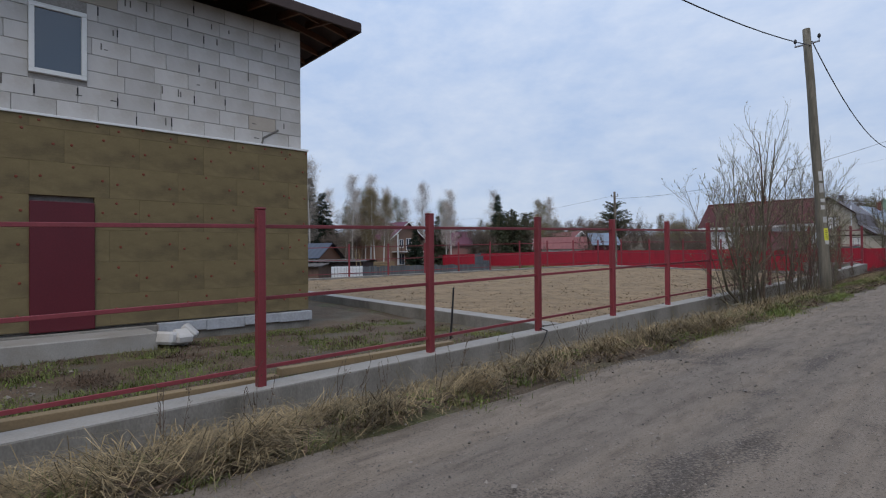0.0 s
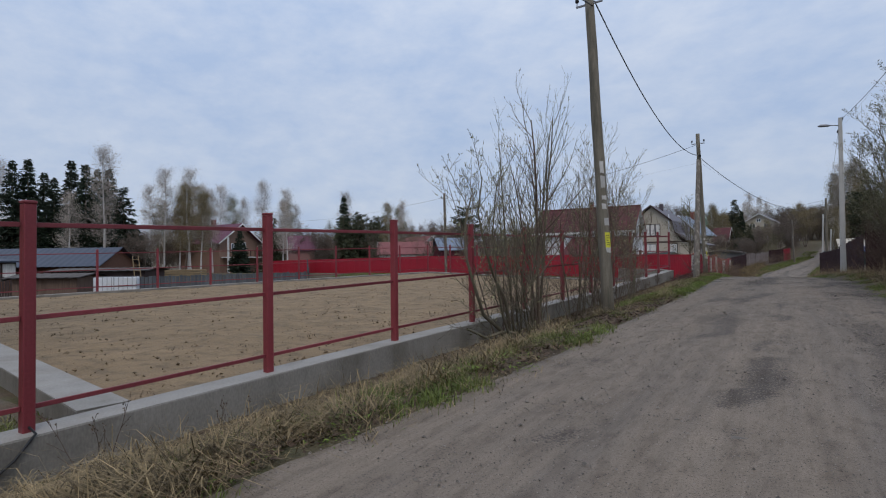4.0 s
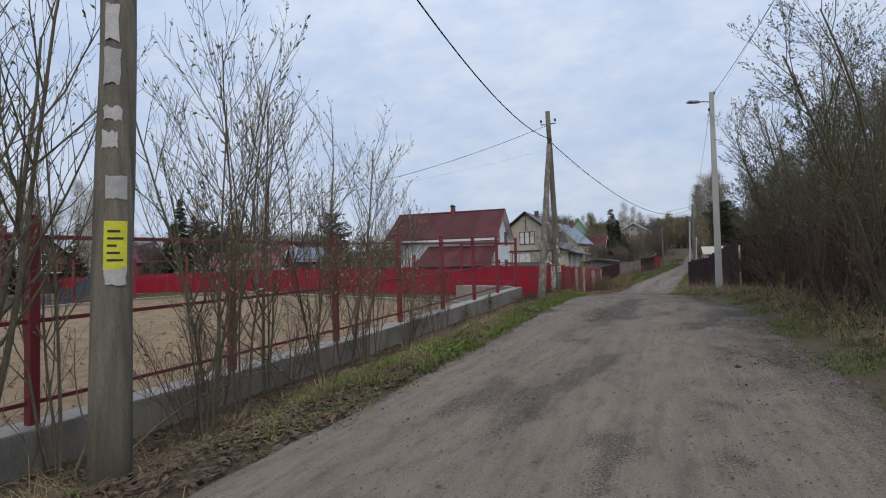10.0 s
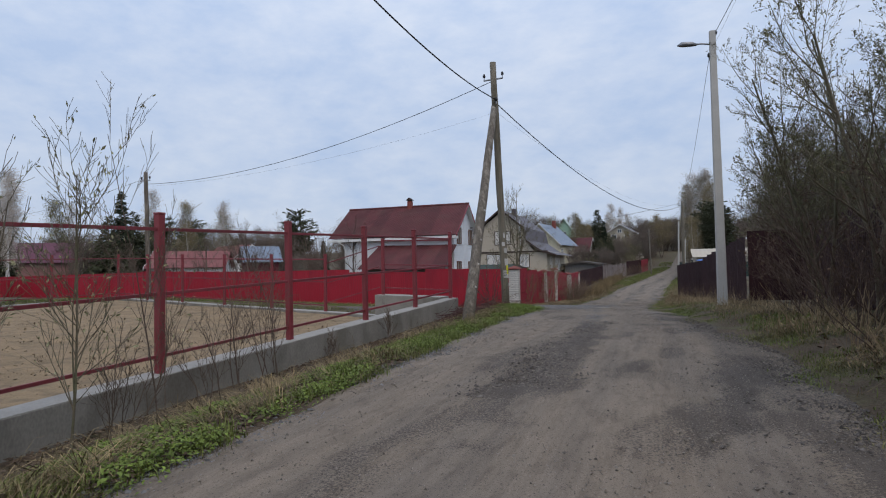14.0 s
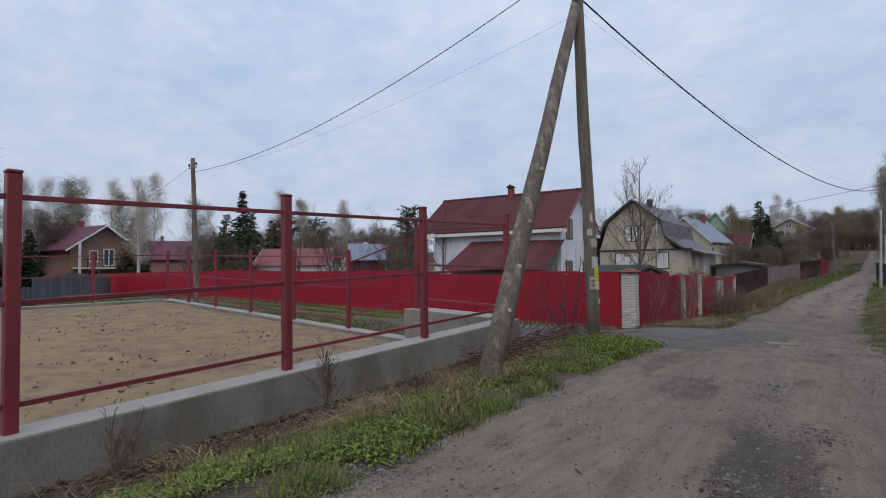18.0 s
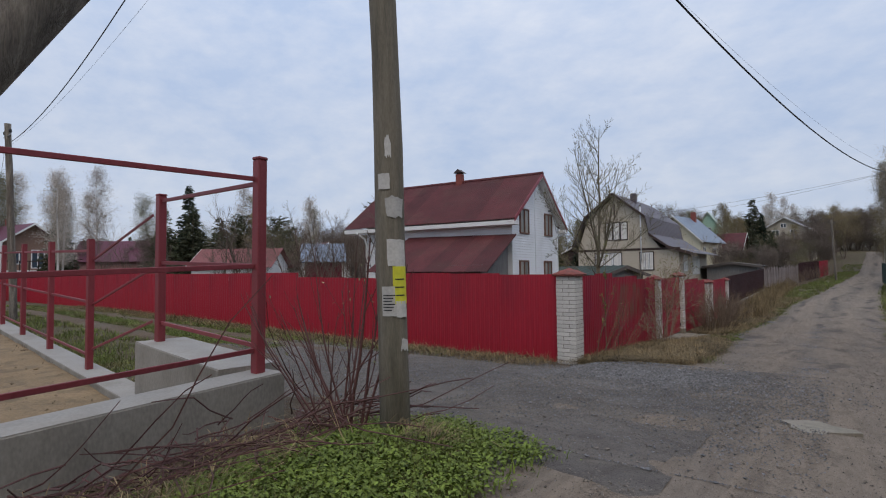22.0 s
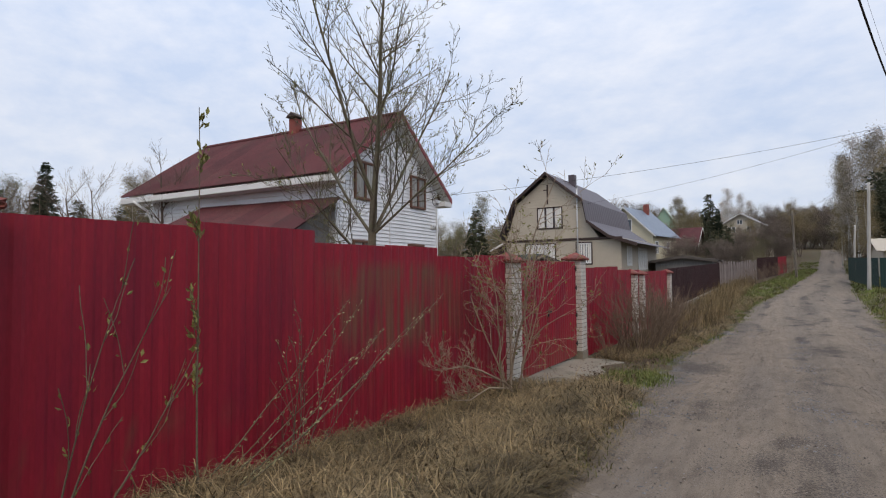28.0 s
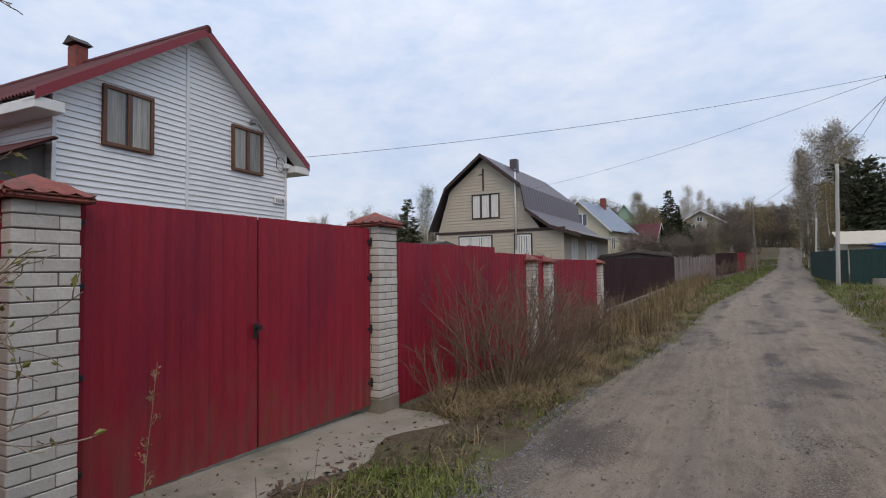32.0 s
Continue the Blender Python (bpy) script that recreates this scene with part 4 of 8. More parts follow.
        part("handle", hd_.mesh("handle", M_BLACK), M_BLACK, lf, "black lock and handle")
apron = Build()
n_ = 14
g = []
for i in range(n_ + 1):
    y = 49.3 + 3.4 * i / n_
    out = -1.75 + 0.15 * math.sin(i * 1.1) - (0.3 if i in (0, n_) else 0)
    g.append([(x, y, float(ground_z(x, y)) * 0.5 + (-0.115 - 0.03 * (y - 49.4)) * 0.5 + 0.035 - (0.14 if k == 6 else 0)) for k, x in enumerate(np.linspace(-2.78, out, 7))])
apron.sheet(g)
solid("gate_apron", apron, M_CONC_OLD, "worn concrete apron in front of the gate", "pavement", kind="structure", smooth=True)

# ---- poles and wires ----
def pole_path(base, top, n=9, wob=0.02, seed=0):
    base, top = Vector(base), Vector(top)
    return [base.lerp(top, i / (n - 1)) + Vector((wob * math.sin(i * 1.7 + seed), wob * math.cos(i * 1.3 + seed), 0)) * (0 < i < n - 1) for i in range(n)]


def wrap(base, top, r0, r1, z0, z1, a0, a1, lift=0.004, ragged=0.0, n=7):
    """A curved scrap of paper on a round pole between two heights and two angles (degrees)."""
    base, top = Vector(base), Vector(top)
    g = []
    for i in range(4):
        z = z0 + (z1 - z0) * i / 3
        t = (z - base.z) / (top.z - base.z)
        c, r = base.lerp(top, t), r0 + (r1 - r0) * t + lift
        row = []
        for j in range(n):
            a = radians(a0 + (a1 - a0) * j / (n - 1) + random.uniform(-ragged, ragged) * 12 * (j in (0, n - 1)))
            row.append((c.x + r * math.cos(a), c.y + r * math.sin(a), z + random.uniform(-ragged, ragged) * 0.05))
        g.append(row)
    return Build().sheet(g)


def wood_pole(label, base, top, r0, r1, material, seed=0):
    th = thing("utility_pole", label, "utility pole", *base)
    b0 = Vector(base)
    path = [p - b0 for p in pole_path(base, top, 11, 0.006, seed)]
    path[0].z -= 0.6
    part("shaft", Build().tube(path, np.linspace(r0, r1, 11) * (1 + 0.03 * np.sin(np.arange(11) * 2.3 + seed)), 18).mesh("shaft", material, True), material, th)
    return th


def insulator(th, p):
    """A small bracket with a glass bell at p (world)."""
    x, y, z = at(th, *p)
    part("bracket", Build().tube([(x, y, z - 0.12), (x, y, z)], 0.012, 6).mesh("bracket", M_METAL), M_METAL, th)
    part("insulator", Build().tube([(x, y, z - 0.02), (x, y, z + 0.02), (x, y, z + 0.07), (x, y, z + 0.10)], [0.03, 0.045, 0.035, 0.015], 10).mesh("insulator", M_BLACK, True), M_BLACK, th)


P1B, P1T = (-0.65, 16.66, 0.55), (-1.13, 17.18, 8.24)
P2B, P2T = (-1.225, 35.84, 0.75), (-1.48, 35.83, 8.37)
P2L, P2S = (-1.15, 32.1, 0.8), (-1.47, 35.85, 7.0)
P3B, P3T = (4.49, 35.0, 1.05), (4.58, 36.0, 8.28)
P6B, P6T = (-19.3, 38.3, 0.6), (-19.17, 38.0, 6.85)
P4B, P4T = (5.15, 68.5, 0.1), (5.2, 68.3, 7.3)
P5B, P5T = (5.2, 81.0, 0.1), (5.4, 81.2, 6.5)
p1 = wood_pole("grey weathered wooden utility pole with torn notices", P1B, P1T, 0.135, 0.10, M_WOODPOLE, 1)
for z0, z1, a0, a1, m_, rg in ((2.12, 2.46, -62, 2, M_PAPER_Y, 0.02), (2.02, 2.13, -58, 0, M_PAPER, 0.25), (2.62, 2.78, -60, 0, M_PAPER, 0.15), (2.98, 3.10, -75, -30, M_PAPER, 0.3), (3.18, 3.28, -70, -20, M_PAPER, 0.3), (3.45, 3.72, -75, -25, M_PAPER, 0.25), (3.78, 4.05, -70, -30, M_PAPER, 0.3)):
    bl = wrap(P1B, P1T, 0.135, 0.10, z0, z1, a0, a1, 0.006, rg)
    bl.v = [q - np.array(P1B) for q in bl.v]
    part("notice", bl.mesh("notice", m_), m_, p1, "yellow paper notice" if m_ == M_PAPER_Y else "torn white paper scrap")
for k in range(5):
    bl = wrap(P1B, P1T, 0.135, 0.10, 2.18 + 0.05 * k, 2.195 + 0.05 * k, -52, -10 - 9 * (k % 3), 0.009, 0, 5)
    bl.v = [q - np.array(P1B) for q in bl.v]
    part("print_line", bl.mesh("print_line", M_INK), M_INK, p1)
arm = Build().box(-0.31, 0.31, -0.02, 0.02, -0.02, 0.02, 0.005).mesh("crossarm", M_METAL)
o = part("crossarm", arm, M_METAL, p1); o.location = at(p1, -1.11, 17.15, 7.80)
insulator(p1, (-1.40, 17.15, 7.92)); insulator(p1, (-0.82, 17.15, 7.92))

p2 = wood_pole("greenish weathered wooden utility pole with notices and a leaning strut", P2B, P2T, 0.118, 0.095, M_WOODPOLE, 2)
path = pole_path(P2L, P2S, 11, 0.006, 5)
path[0] = path[0] - (Vector(P2S) - Vector(P2L)) * 0.08
part("strut", Build().tube([p - Vector(P2B) for p in path], np.linspace(0.145, 0.095, 11), 16).mesh("strut", M_WOODDARK, True), M_WOODDARK, p2, "dark leaning wooden strut with peeled patches")
for z0, z1, a0, a1, m_, rg in ((2.70, 2.82, -90, -45, M_PAPER, 0.05), (2.49, 2.64, -62, 8, M_PAPER, 0.35), (2.12, 2.32, -62, 10, M_PAPER, 0.12), (1.84, 2.12, -45, 12, M_PAPER_Y, 0.02), (1.75, 1.97, -88, -35, M_PAPER, 0.02), (1.74, 1.86, -35, 8, M_PAPER, 0.05), (1.50, 1.58, -22, 10, M_PAPER, 0.3), (2.95, 3.1, -60, -40, M_PAPER, 0.35)):
    bl = wrap(P2B, P2T, 0.118, 0.095, z0, z1, a0, a1, 0.006, rg)
    bl.v = [q - np.array(P2B) for q in bl.v]
    part("notice", bl.mesh("notice", m_), m_, p2, "yellow paper notice" if m_ == M_PAPER_Y else "torn white paper notice")
for k in range(9):
    z, a0, a1 = (1.79 + 0.022 * k, -82, -52 + 6 * (k % 3)) if k < 6 else (1.9 + 0.06 * (k - 6), -38, -2)
    bl = wrap(P2B, P2T, 0.118, 0.095, z, z + 0.008, a0, a1, 0.009, 0, 5)
    bl.v = [q - np.array(P2B) for q in bl.v]
    part("print_line", bl.mesh("print_line", M_INK), M_INK, p2)
for q, zz in ((0.13, 1.6), (0.32, 3.0), (0.45, 3.9), (0.22, 2.25)):
    c = Vector(P2L).lerp(Vector(P2S), q)
    bl = Build().tube([c + Vector((0.09, -0.06, 0)), c + Vector((0.124, -0.085, 0.0))], [0.03, 0.026], 9)
    bl.v = [v_ - np.array(P2B) for v_ in bl.v]
    part("knot", bl.mesh("knot", M_PAPER), M_PAPER, p2, "pale patch of bare wood")
o = part("crossarm", arm, M_METAL, p2); o.location = at(p2, -1.47, 35.81, 7.84)
for q in ((-1.76, 35.81, 7.95), (-1.18, 35.81, 7.95), (-1.36, 35.70, 7.15)):
    insulator(p2, q)

p3 = thing("street_lamp", "pale concrete street lamp pole with a single short-arm lamp", "street lamp", *P3B)
bl = Build()
bl.prism([(-0.11, -0.10, -0.6), (0.11, -0.10, -0.6), (0.11, 0.10, -0.6), (-0.11, 0.10, -0.6)], (0, 0, 0.05))
rows = []
for t in np.linspace(0, 1, 8):
    w = 0.115 - 0.04 * t
    c = Vector((0.09 * t, 1.0 * t, -0.55 + t * (P3T[2] - P3B[2] + 0.55)))
    rows.append([(c.x + sx * w, c.y + sy * w, c.z) for sx, sy in ((-1, -0.8), (-0.8, -1), (0.8, -1), (1, -0.8), (1, 0.8), (0.8, 1), (-0.8, 1), (-1, 0.8), (-1, -0.8))])
bl = Build().sheet(rows)
part("shaft", bl.mesh("shaft", M_POLECONC), M_POLECONC, p3)
part("arm", Build().tube([(0.08, 0.95, 6.85), (-0.17, 0.9, 6.9), (-0.42, 0.85, 6.9)], 0.022, 8).mesh("arm", M_METAL, True), M_METAL, p3)
part("lamp_head", Build().tube([(-0.30, 0.87, 6.89), (-0.42, 0.85, 6.91), (-0.67, 0.79, 6.92), (-0.78, 0.77, 6.9)], [0.03, 0.065, 0.07, 0.02], 10).mesh("lamp_head", M_METAL, True), M_METAL, p3, "grey oval lamp head")
insulator(p3, (4.66, 36.0, 8.2)); insulator(p3, (4.48, 35.95, 7.6))
p6 = wood_pole("dark wooden utility pole behind the sand lot", P6B, P6T, 0.11, 0.085, M_WOODDARK, 3)
o = part("crossarm", arm, M_METAL, p6); o.location = at(p6, -19.17, 38.0, 6.45)
insulator(p6, (-18.9, 38.0, 6.55)); insulator(p6, (-19.45, 38.0, 6.55))
for q, t_, r_, m_, s_ in (((5.15, 68.5, 0.1), P4T, 0.12, M_WOODPOLE, 4), (P5B, P5T, 0.10, M_POLECONC, 5), ((7.0, 106, 0.4), (7.2, 106, 5.6), 0.10, M_POLECONC, 6), ((8.3, 124, 0.9), (8.4, 124, 6.2), 0.10, M_POLECONC, 7), ((9.2, 142, 2.0), (9.3, 142, 7.4), 0.10, M_POLECONC, 8), ((2.4, 106, 0.4), (2.2, 105.7, 7.3), 0.12, M_WOODDARK, 9), ((-1.6, -18, 0.3), (-1.6, -18, 8.2), 0.13, M_WOODPOLE, 10), ((6.6, 5, 0.9), (6.6, 5, 8.6), 0.12, M_POLECONC, 11)):
    pp = wood_pole("pale utility pole beside the road" if m_ == M_POLECONC else "weathered wooden utility pole beside the road", q, t_, r_, r_ * 0.75, m_, s_)
    o = part("crossarm", arm, M_METAL, pp); o.location = at(pp, t_[0], t_[1], t_[2] - 0.4)
    insulator(pp, (t_[0] - 0.3, t_[1], t_[2] - 0.3)); insulator(pp, (t_[0] + 0.3, t_[1], t_[2] - 0.3))


def wire(p, q, sag, r=0.008, twist=False, label="black overhead cable hung between poles"):
    p, q = Vector(p), Vector(q)
    n_ = 28
    pts_ = [p.lerp(q, i / n_) - Vector((0, 0, 4 * sag * (i / n_) * (1 - i / n_))) for i in range(n_ + 1)]
    return solid("overhead_cable", Build().tube([tuple(a) for a in pts_], r, 5), M_BLACK, label, "cable", smooth=True)


wire((-1.6, -18, 7.6), (-1.02, 17.1, 7.72), 1.7, 0.014)
wire((-1.0, 17.2, 7.86), (-1.42, 35.8, 7.22), 0.93, 0.016)
wire((-1.40, 35.85, 7.1), (5.3, 68.3, 6.98), 1.62, 0.016)
wire((-1.36, 35.85, 6.8), (5.3, 68.3, 7.1), 1.2, 0.0022)
wire((-1.50, 35.83, 7.8), (-19.2, 38.1, 6.3), 0.69, 0.010)
wire((-1.40, 35.9, 6.85), (-19.3, 38.1, 6.2), 0.42, 0.0022)
wire((-19.2, 38.0, 6.55), (-46, 44, 6.4), 0.5, 0.006)
wire((4.66, 36.0, 8.25), (6.6, 5, 8.2), 0.7, 0.008)
wire((4.5, 36.0, 7.66), (6.4, 5, 8.0), 0.4, 0.0022)
wire((4.5, 36.0, 7.66), (5.2, 68.3, 6.9), 0.5, 0.006)
wire((5.2, 68.3, 7.0), (5.4, 81.2, 6.3), 0.2, 0.008)
wire((5.2, 68.3, 7.1), (-9.15, 57.95, 4.3), 0.25, 0.006)
wire((5.2, 68.3, 7.1), (-11.2, 79.0, 6.2), 0.3, 0.006)
wire((5.3, 68.3, 6.9), (2.2, 105.7, 7.0), 0.6, 0.010)
wire((2.2, 105.7, 7.0), (7.2, 106, 5.3), 0.3, 0.008)
wire((5.4, 81.2, 6.4), (7.2, 106, 5.4), 0.3, 0.008)
wire((7.2, 106, 5.4), (8.4, 124, 6.0), 0.3, 0.008)
wire((8.4, 124, 6.0), (9.3, 142, 7.2), 0.3, 0.008)

# ---- windows and small house parts ----
def window_part(parent, plane, u0, u1, z0, z1, at_, frame_mat, out=1, mullions=1, name="window", curtain=True, trim=None, fw=0.07):
    """A window set in a wall: plane 'x' (wall faces +-x, u is y) or 'y' (wall faces +-y, u is x); at_: the wall's face."""
    def bx(bl, a0, a1, c0, c1, d0, d1, bev=0.006):
        d0, d1 = sorted((at_ + out * d0, at_ + out * d1))
        if plane == "x":
            bl.box(d0, d1, a0, a1, c0, c1, bev)
        else:
            bl.box(a0, a1, d0, d1, c0, c1, bev)
        return bl
    o = np.array(parent.location)
    def done(bl, nm, m_, par, label=""):
        bl.v = [q - o for q in bl.v]
        return part(nm, bl.mesh(nm, m_), m_, par, label)
    gl = done(bx(Build(), u0 + fw * 0.5, u1 - fw * 0.5, z0 + fw * 0.5, z1 - fw * 0.5, -0.02, 0.012, 0), name, M_GLASS, parent)
    fr = Build()
    bx(fr, u0, u1, z1 - fw, z1, -0.02, 0.05); bx(fr, u0, u1, z0, z0 + fw, -0.02, 0.05)
    bx(fr, u0, u0 + fw, z0 + fw, z1 - fw, -0.02, 0.05); bx(fr, u1 - fw, u1, z0 + fw, z1 - fw, -0.02, 0.05)
    for k in range(mullions):
        c = u0 + (u1 - u0) * (k + 1) / (mullions + 1)
        bx(fr, c - fw * 0.6, c + fw * 0.6, z0 + fw, z1 - fw, -0.02, 0.045)
    done(fr, "window_frame", frame_mat, gl)
    if curtain:
        w_ = (u1 - u0) / (mullions + 1)
        for k in range(mullions + 1):
            a = u0 + k * w_
            done(bx(Build(), a + fw * 1.1, a + w_ - fw * 1.1, z0 + fw, z1 - fw, 0.012, 0.015, 0), "curtain", M_CURTAIN_SKY if curtain is True else curtain, gl)
    if trim:
        tr = Build(); tw = 0.09
        bx(tr, u0 - tw, u1 + tw, z1, z1 + tw, 0.0, 0.03); bx(tr, u0 - tw, u1 + tw, z0 - tw, z0, 0.0, 0.03)
        bx(tr, u0 - tw, u0, z0, z1, 0.0, 0.03); bx(tr, u1, u1 + tw, z0, z1, 0.0, 0.03)
        done(tr, "window_trim", trim, gl)
    return gl


def siding(poly, step, plane, at_, out, depth=0.018):
    """Horizontal boards over a wall outline poly (u, z), each with a small drip edge; one mesh."""
    bl = Build()
    zs = [p[1] for p in poly]
    z = min(zs)
    def cut(zz):
        c = []
        for (a, za), (b_, zb) in zip(poly, poly[1:] + poly[:1]):
            if (za - zz) * (zb - zz) < 0 or (za == zz and zb != zz):
                c.append(a + (b_ - a) * (zz - za) / (zb - za))
        return (min(c), max(c)) if len(c) > 1 else None
    while z < max(zs) - 0.01:
        z2 = min(z + step, max(zs))
        lo, hi = cut(z + 1e-4), cut(z2 - 1e-4)
        if lo and hi:
            q = [(lo[0], z, depth), (lo[1], z, depth), (hi[1], z2, -0.004), (hi[0], z2, -0.004)]
            q2 = [(lo[0], z, -0.006), (lo[1], z, -0.006), (lo[1], z, depth), (lo[0], z, depth)]
            for r_ in (q, q2):
                v = [((at_ + out * d), u, zz) if plane == "x" else (u, at_ + out * d, zz) for u, zz, d in r_]
                bl.add(v, [(0, 1, 2, 3)])
        z = z2
    return bl


def corrugated_roof(a, b_, c, d, waves=40, depth=0.03, rows=6, thick=0.02, pick=0, ns=1, lap=0.0):
    """A roof slope between the ridge a-b and the eave d-c, waves running down it; with ns, only sheet number pick of ns."""
    a, b_, c, d = (np.array(p, float) for p in (a, b_, c, d))
    nrm = np.cross(b_ - a, d - a); nrm /= np.linalg.norm(nrm)
    if nrm[2] < 0:
        nrm = -nrm
    n_ = waves * 4
    bl = Build()
    for g in (pick,):
        top, bot = [], []
        for i in range(rows + 1):
            v = i / rows
            row = []
            for j in range(n_ * g // ns, n_ * (g + 1) // ns + 1):
                u = j / n_
                p = (a * (1 - u) + b_ * u) * (1 - v) + (d * (1 - u) + c * u) * v
                row.append(p + nrm * (depth * math.sin(u * waves * 2 * math.pi) + 0.03 + 0.006 * (g % 2) - (lap if v > 0.5 else 0.0)))
            top.append(row); bot.append([p - nrm * thick for p in row])
        bl.sheet(top); bl.sheet(bot[::-1])
    return bl


def local(bl, th):
    bl.v = [q - np.array(th.location) for q in bl.v]
    return bl


# ---- the unfinished block house ----
M_FILM = mat("pale_blue_grey_film", (0.36, 0.37, 0.39), 0.4, vary=0.2, scale=4, fine=20, bump=0.3)
bh = thing("block_house", "unfinished aerated-block house half clad in yellow mineral wool", "house", -12, 0, 0.3)
XW, XL = -8.72, -8.60
YE, YS = 5.22, -9.0
part("wall", local(Build().box(-18, XW - 0.02, YS, YE - 0.02, 0.1, 7.3), bh).mesh("wall", M_JOINT), M_JOINT, bh)
part("plinth", local(Build().box(-18.0, -8.52, YS, YE + 0.06, -0.1, 0.52, 0.01), bh).mesh("plinth", M_CONC), M_CONC, bh)
# blocks of the upper storey
rb = random.Random(4)
block_cache = {}
BH = 0.318
for c in range(9):
    z = 4.42 + c * BH
    y = YE - 0.02
    first = True
    while y > YS + 0.3:
        L = 0.64 if not first or c % 2 else 0.32 + 0.1 * (c % 3)
        first = False
        y0 = y - L
        wy0, wy1, wz0, wz1 = 0.0, 0.86, 5.16, 6.42
        cut = not (y < wy0 or y0 > wy1 or z + BH < wz0 + 0.05 or z > wz1)
        if not cut:
            key = round(L, 2)
            if key not in block_cache:
                block_cache[key] = [Build().box(0, 0.1, 0.004, L - 0.004, 0.004, BH - 0.004, 0.006).mesh("block", m_) for m_ in (M_BLOCK, M_BLOCK_TAN)]
            o = new("block", block_cache[key][1 if rb.random() < 0.08 else 0]); o.parent = bh
            o.location = at(bh, XW - 0.1 + rb.uniform(-0.004, 0.004), y0, z)
            if rb.random() < 0.22:
                g0 = rb.uniform(0.0, 0.1)
                part("joint_gap", local(Build().box(XW - 0.004, XW + 0.004, y0 - 0.012, y0 + 0.012, z + 0.03 + g0, z + 0.16 + g0 + rb.uniform(0, 0.05)), bh).mesh("joint_gap", M_BLACK), M_BLACK, bh)
        else:
            for a0, a1 in ((y0, min(y, wy0)), (max(y0, wy1), y)):
                if a1 - a0 > 0.05:
                    o = new("block", Build().box(0, 0.1, 0.004, a1 - a0 - 0.004, 0.004, BH - 0.004, 0.006).mesh("block", M_BLOCK)); o.parent = bh
                    o.location = at(bh, XW - 0.1, a0, z)
        y = y0
# mineral wool boards of the lower storey, with their red plastic anchors
anchor_me = Build().tube([(0, 0, 0), (0.012, 0, 0)], [0.026, 0.016], 8).mesh("anchor", M_ANCHOR)
wool_cache = {}
c, z = 0, 0.58
while z < 4.3:
    h = min(0.6, 4.38 - z)
    y = YE + 0.08 - (0.0 if c % 2 else 0.5)
    cuts = [YE + 0.08] + ([y] if not c % 2 else [])
    while y > -3.2:
        y -= 1.2; cuts.append(y)
    for y1, y0 in zip(cuts, cuts[1:]):
        for a0, a1 in ((y0, min(y1, 0.0)), (max(y0, 0.96), y1)) if z < 2.85 and y0 < 0.96 and y1 > 0.0 else ((y0, y1),):
            if a1 - a0 < 0.04:
                continue
            key = (round(a1 - a0, 2), round(h, 2))
            if key not in wool_cache:
                wool_cache[key] = Build().box(0, 0.13, 0.0008, key[0] - 0.0008, 0.0008, key[1] - 0.0008, 0.003).mesh("wool_board", M_WOOL)
            o = new("insulation_board", wool_cache[key]); o.parent = bh
            o.location = at(bh, XL - 0.13 + rb.uniform(-0.002, 0.002), a0, z)
            for q in ((0.12, 0.5), (0.5, 0.85), (0.88, 0.5)):
                if a1 - a0 > 0.4:
                    an = new("anchor", anchor_me); an.parent = bh
                    an.location = at(bh, XL + 0.002, a0 + (a1 - a0) * q[0] + rb.uniform(-0.05, 0.05), z + h * q[1] + rb.uniform(-0.05, 0.05))
    z += 0.6; c += 1
part("drip_strip", local(Build().box(XW - 0.01, XL + 0.03, YS, YE + 0.1, 4.375, 4.42, 0.004), bh).mesh("drip_strip", M_WHITE), M_WHITE, bh, "thin white flashing strip")
bl = Build()
for y0, y1, dz in ((2.0, 2.9, 0.02), (2.9, 3.7, 0.0), (3.7, 4.5, 0.03), (4.5, 5.32, 0.01)):
    bl.box(-8.62, -8.455 + dz * 0.6, y0 + 0.003, y1 - 0.003, 0.33 + dz, 0.555, 0.01)
part("foam_skirt", local(bl, bh).mesh("foam_skirt", M_FILM), M_FILM, bh, "whitish plastic-wrapped foam strip at the foot of the wall")
part("door", local(Build().box(-8.66, -8.56, 0.0, 0.96, 0.55, 2.87, 0.01), bh).mesh("door", M_DOOR), M_DOOR, bh, "dark wine-red plain door panel")
window_part(bh, "x", 0.0, 0.86, 5.16, 6.42, XW + 0.0, M_WHITE, 1, 0, curtain=False, fw=0.085)
# crack filler and mortar smears
bl = Build().tube([(XW + 0.004, 4.22 + 0.02 * k + 0.10 * max(0, k - 2), 4.44 + 0.075 * k) for k in range(6)], 0.026, 5)
part("mortar_smear", local(bl, bh).mesh("mortar_smear", M_MORTAR), M_MORTAR, bh, "dark mortar smear along a crack")
for k in range(26):
    yy, zz = rb.uniform(-1, 5.1), 4.55 + BH * rb.randint(0, 7)
    vert = rb.random() < 0.6
    bl = Build().box(XW - 0.002, XW + 0.008, yy, yy + (0.025 if vert else rb.uniform(0.06, 0.14)), zz, zz + (rb.uniform(0.08, 0.2) if vert else 0.02), 0.003)
    part("mortar_smear", local(bl, bh).mesh("mortar_smear", M_MORTAR), M_MORTAR, bh)
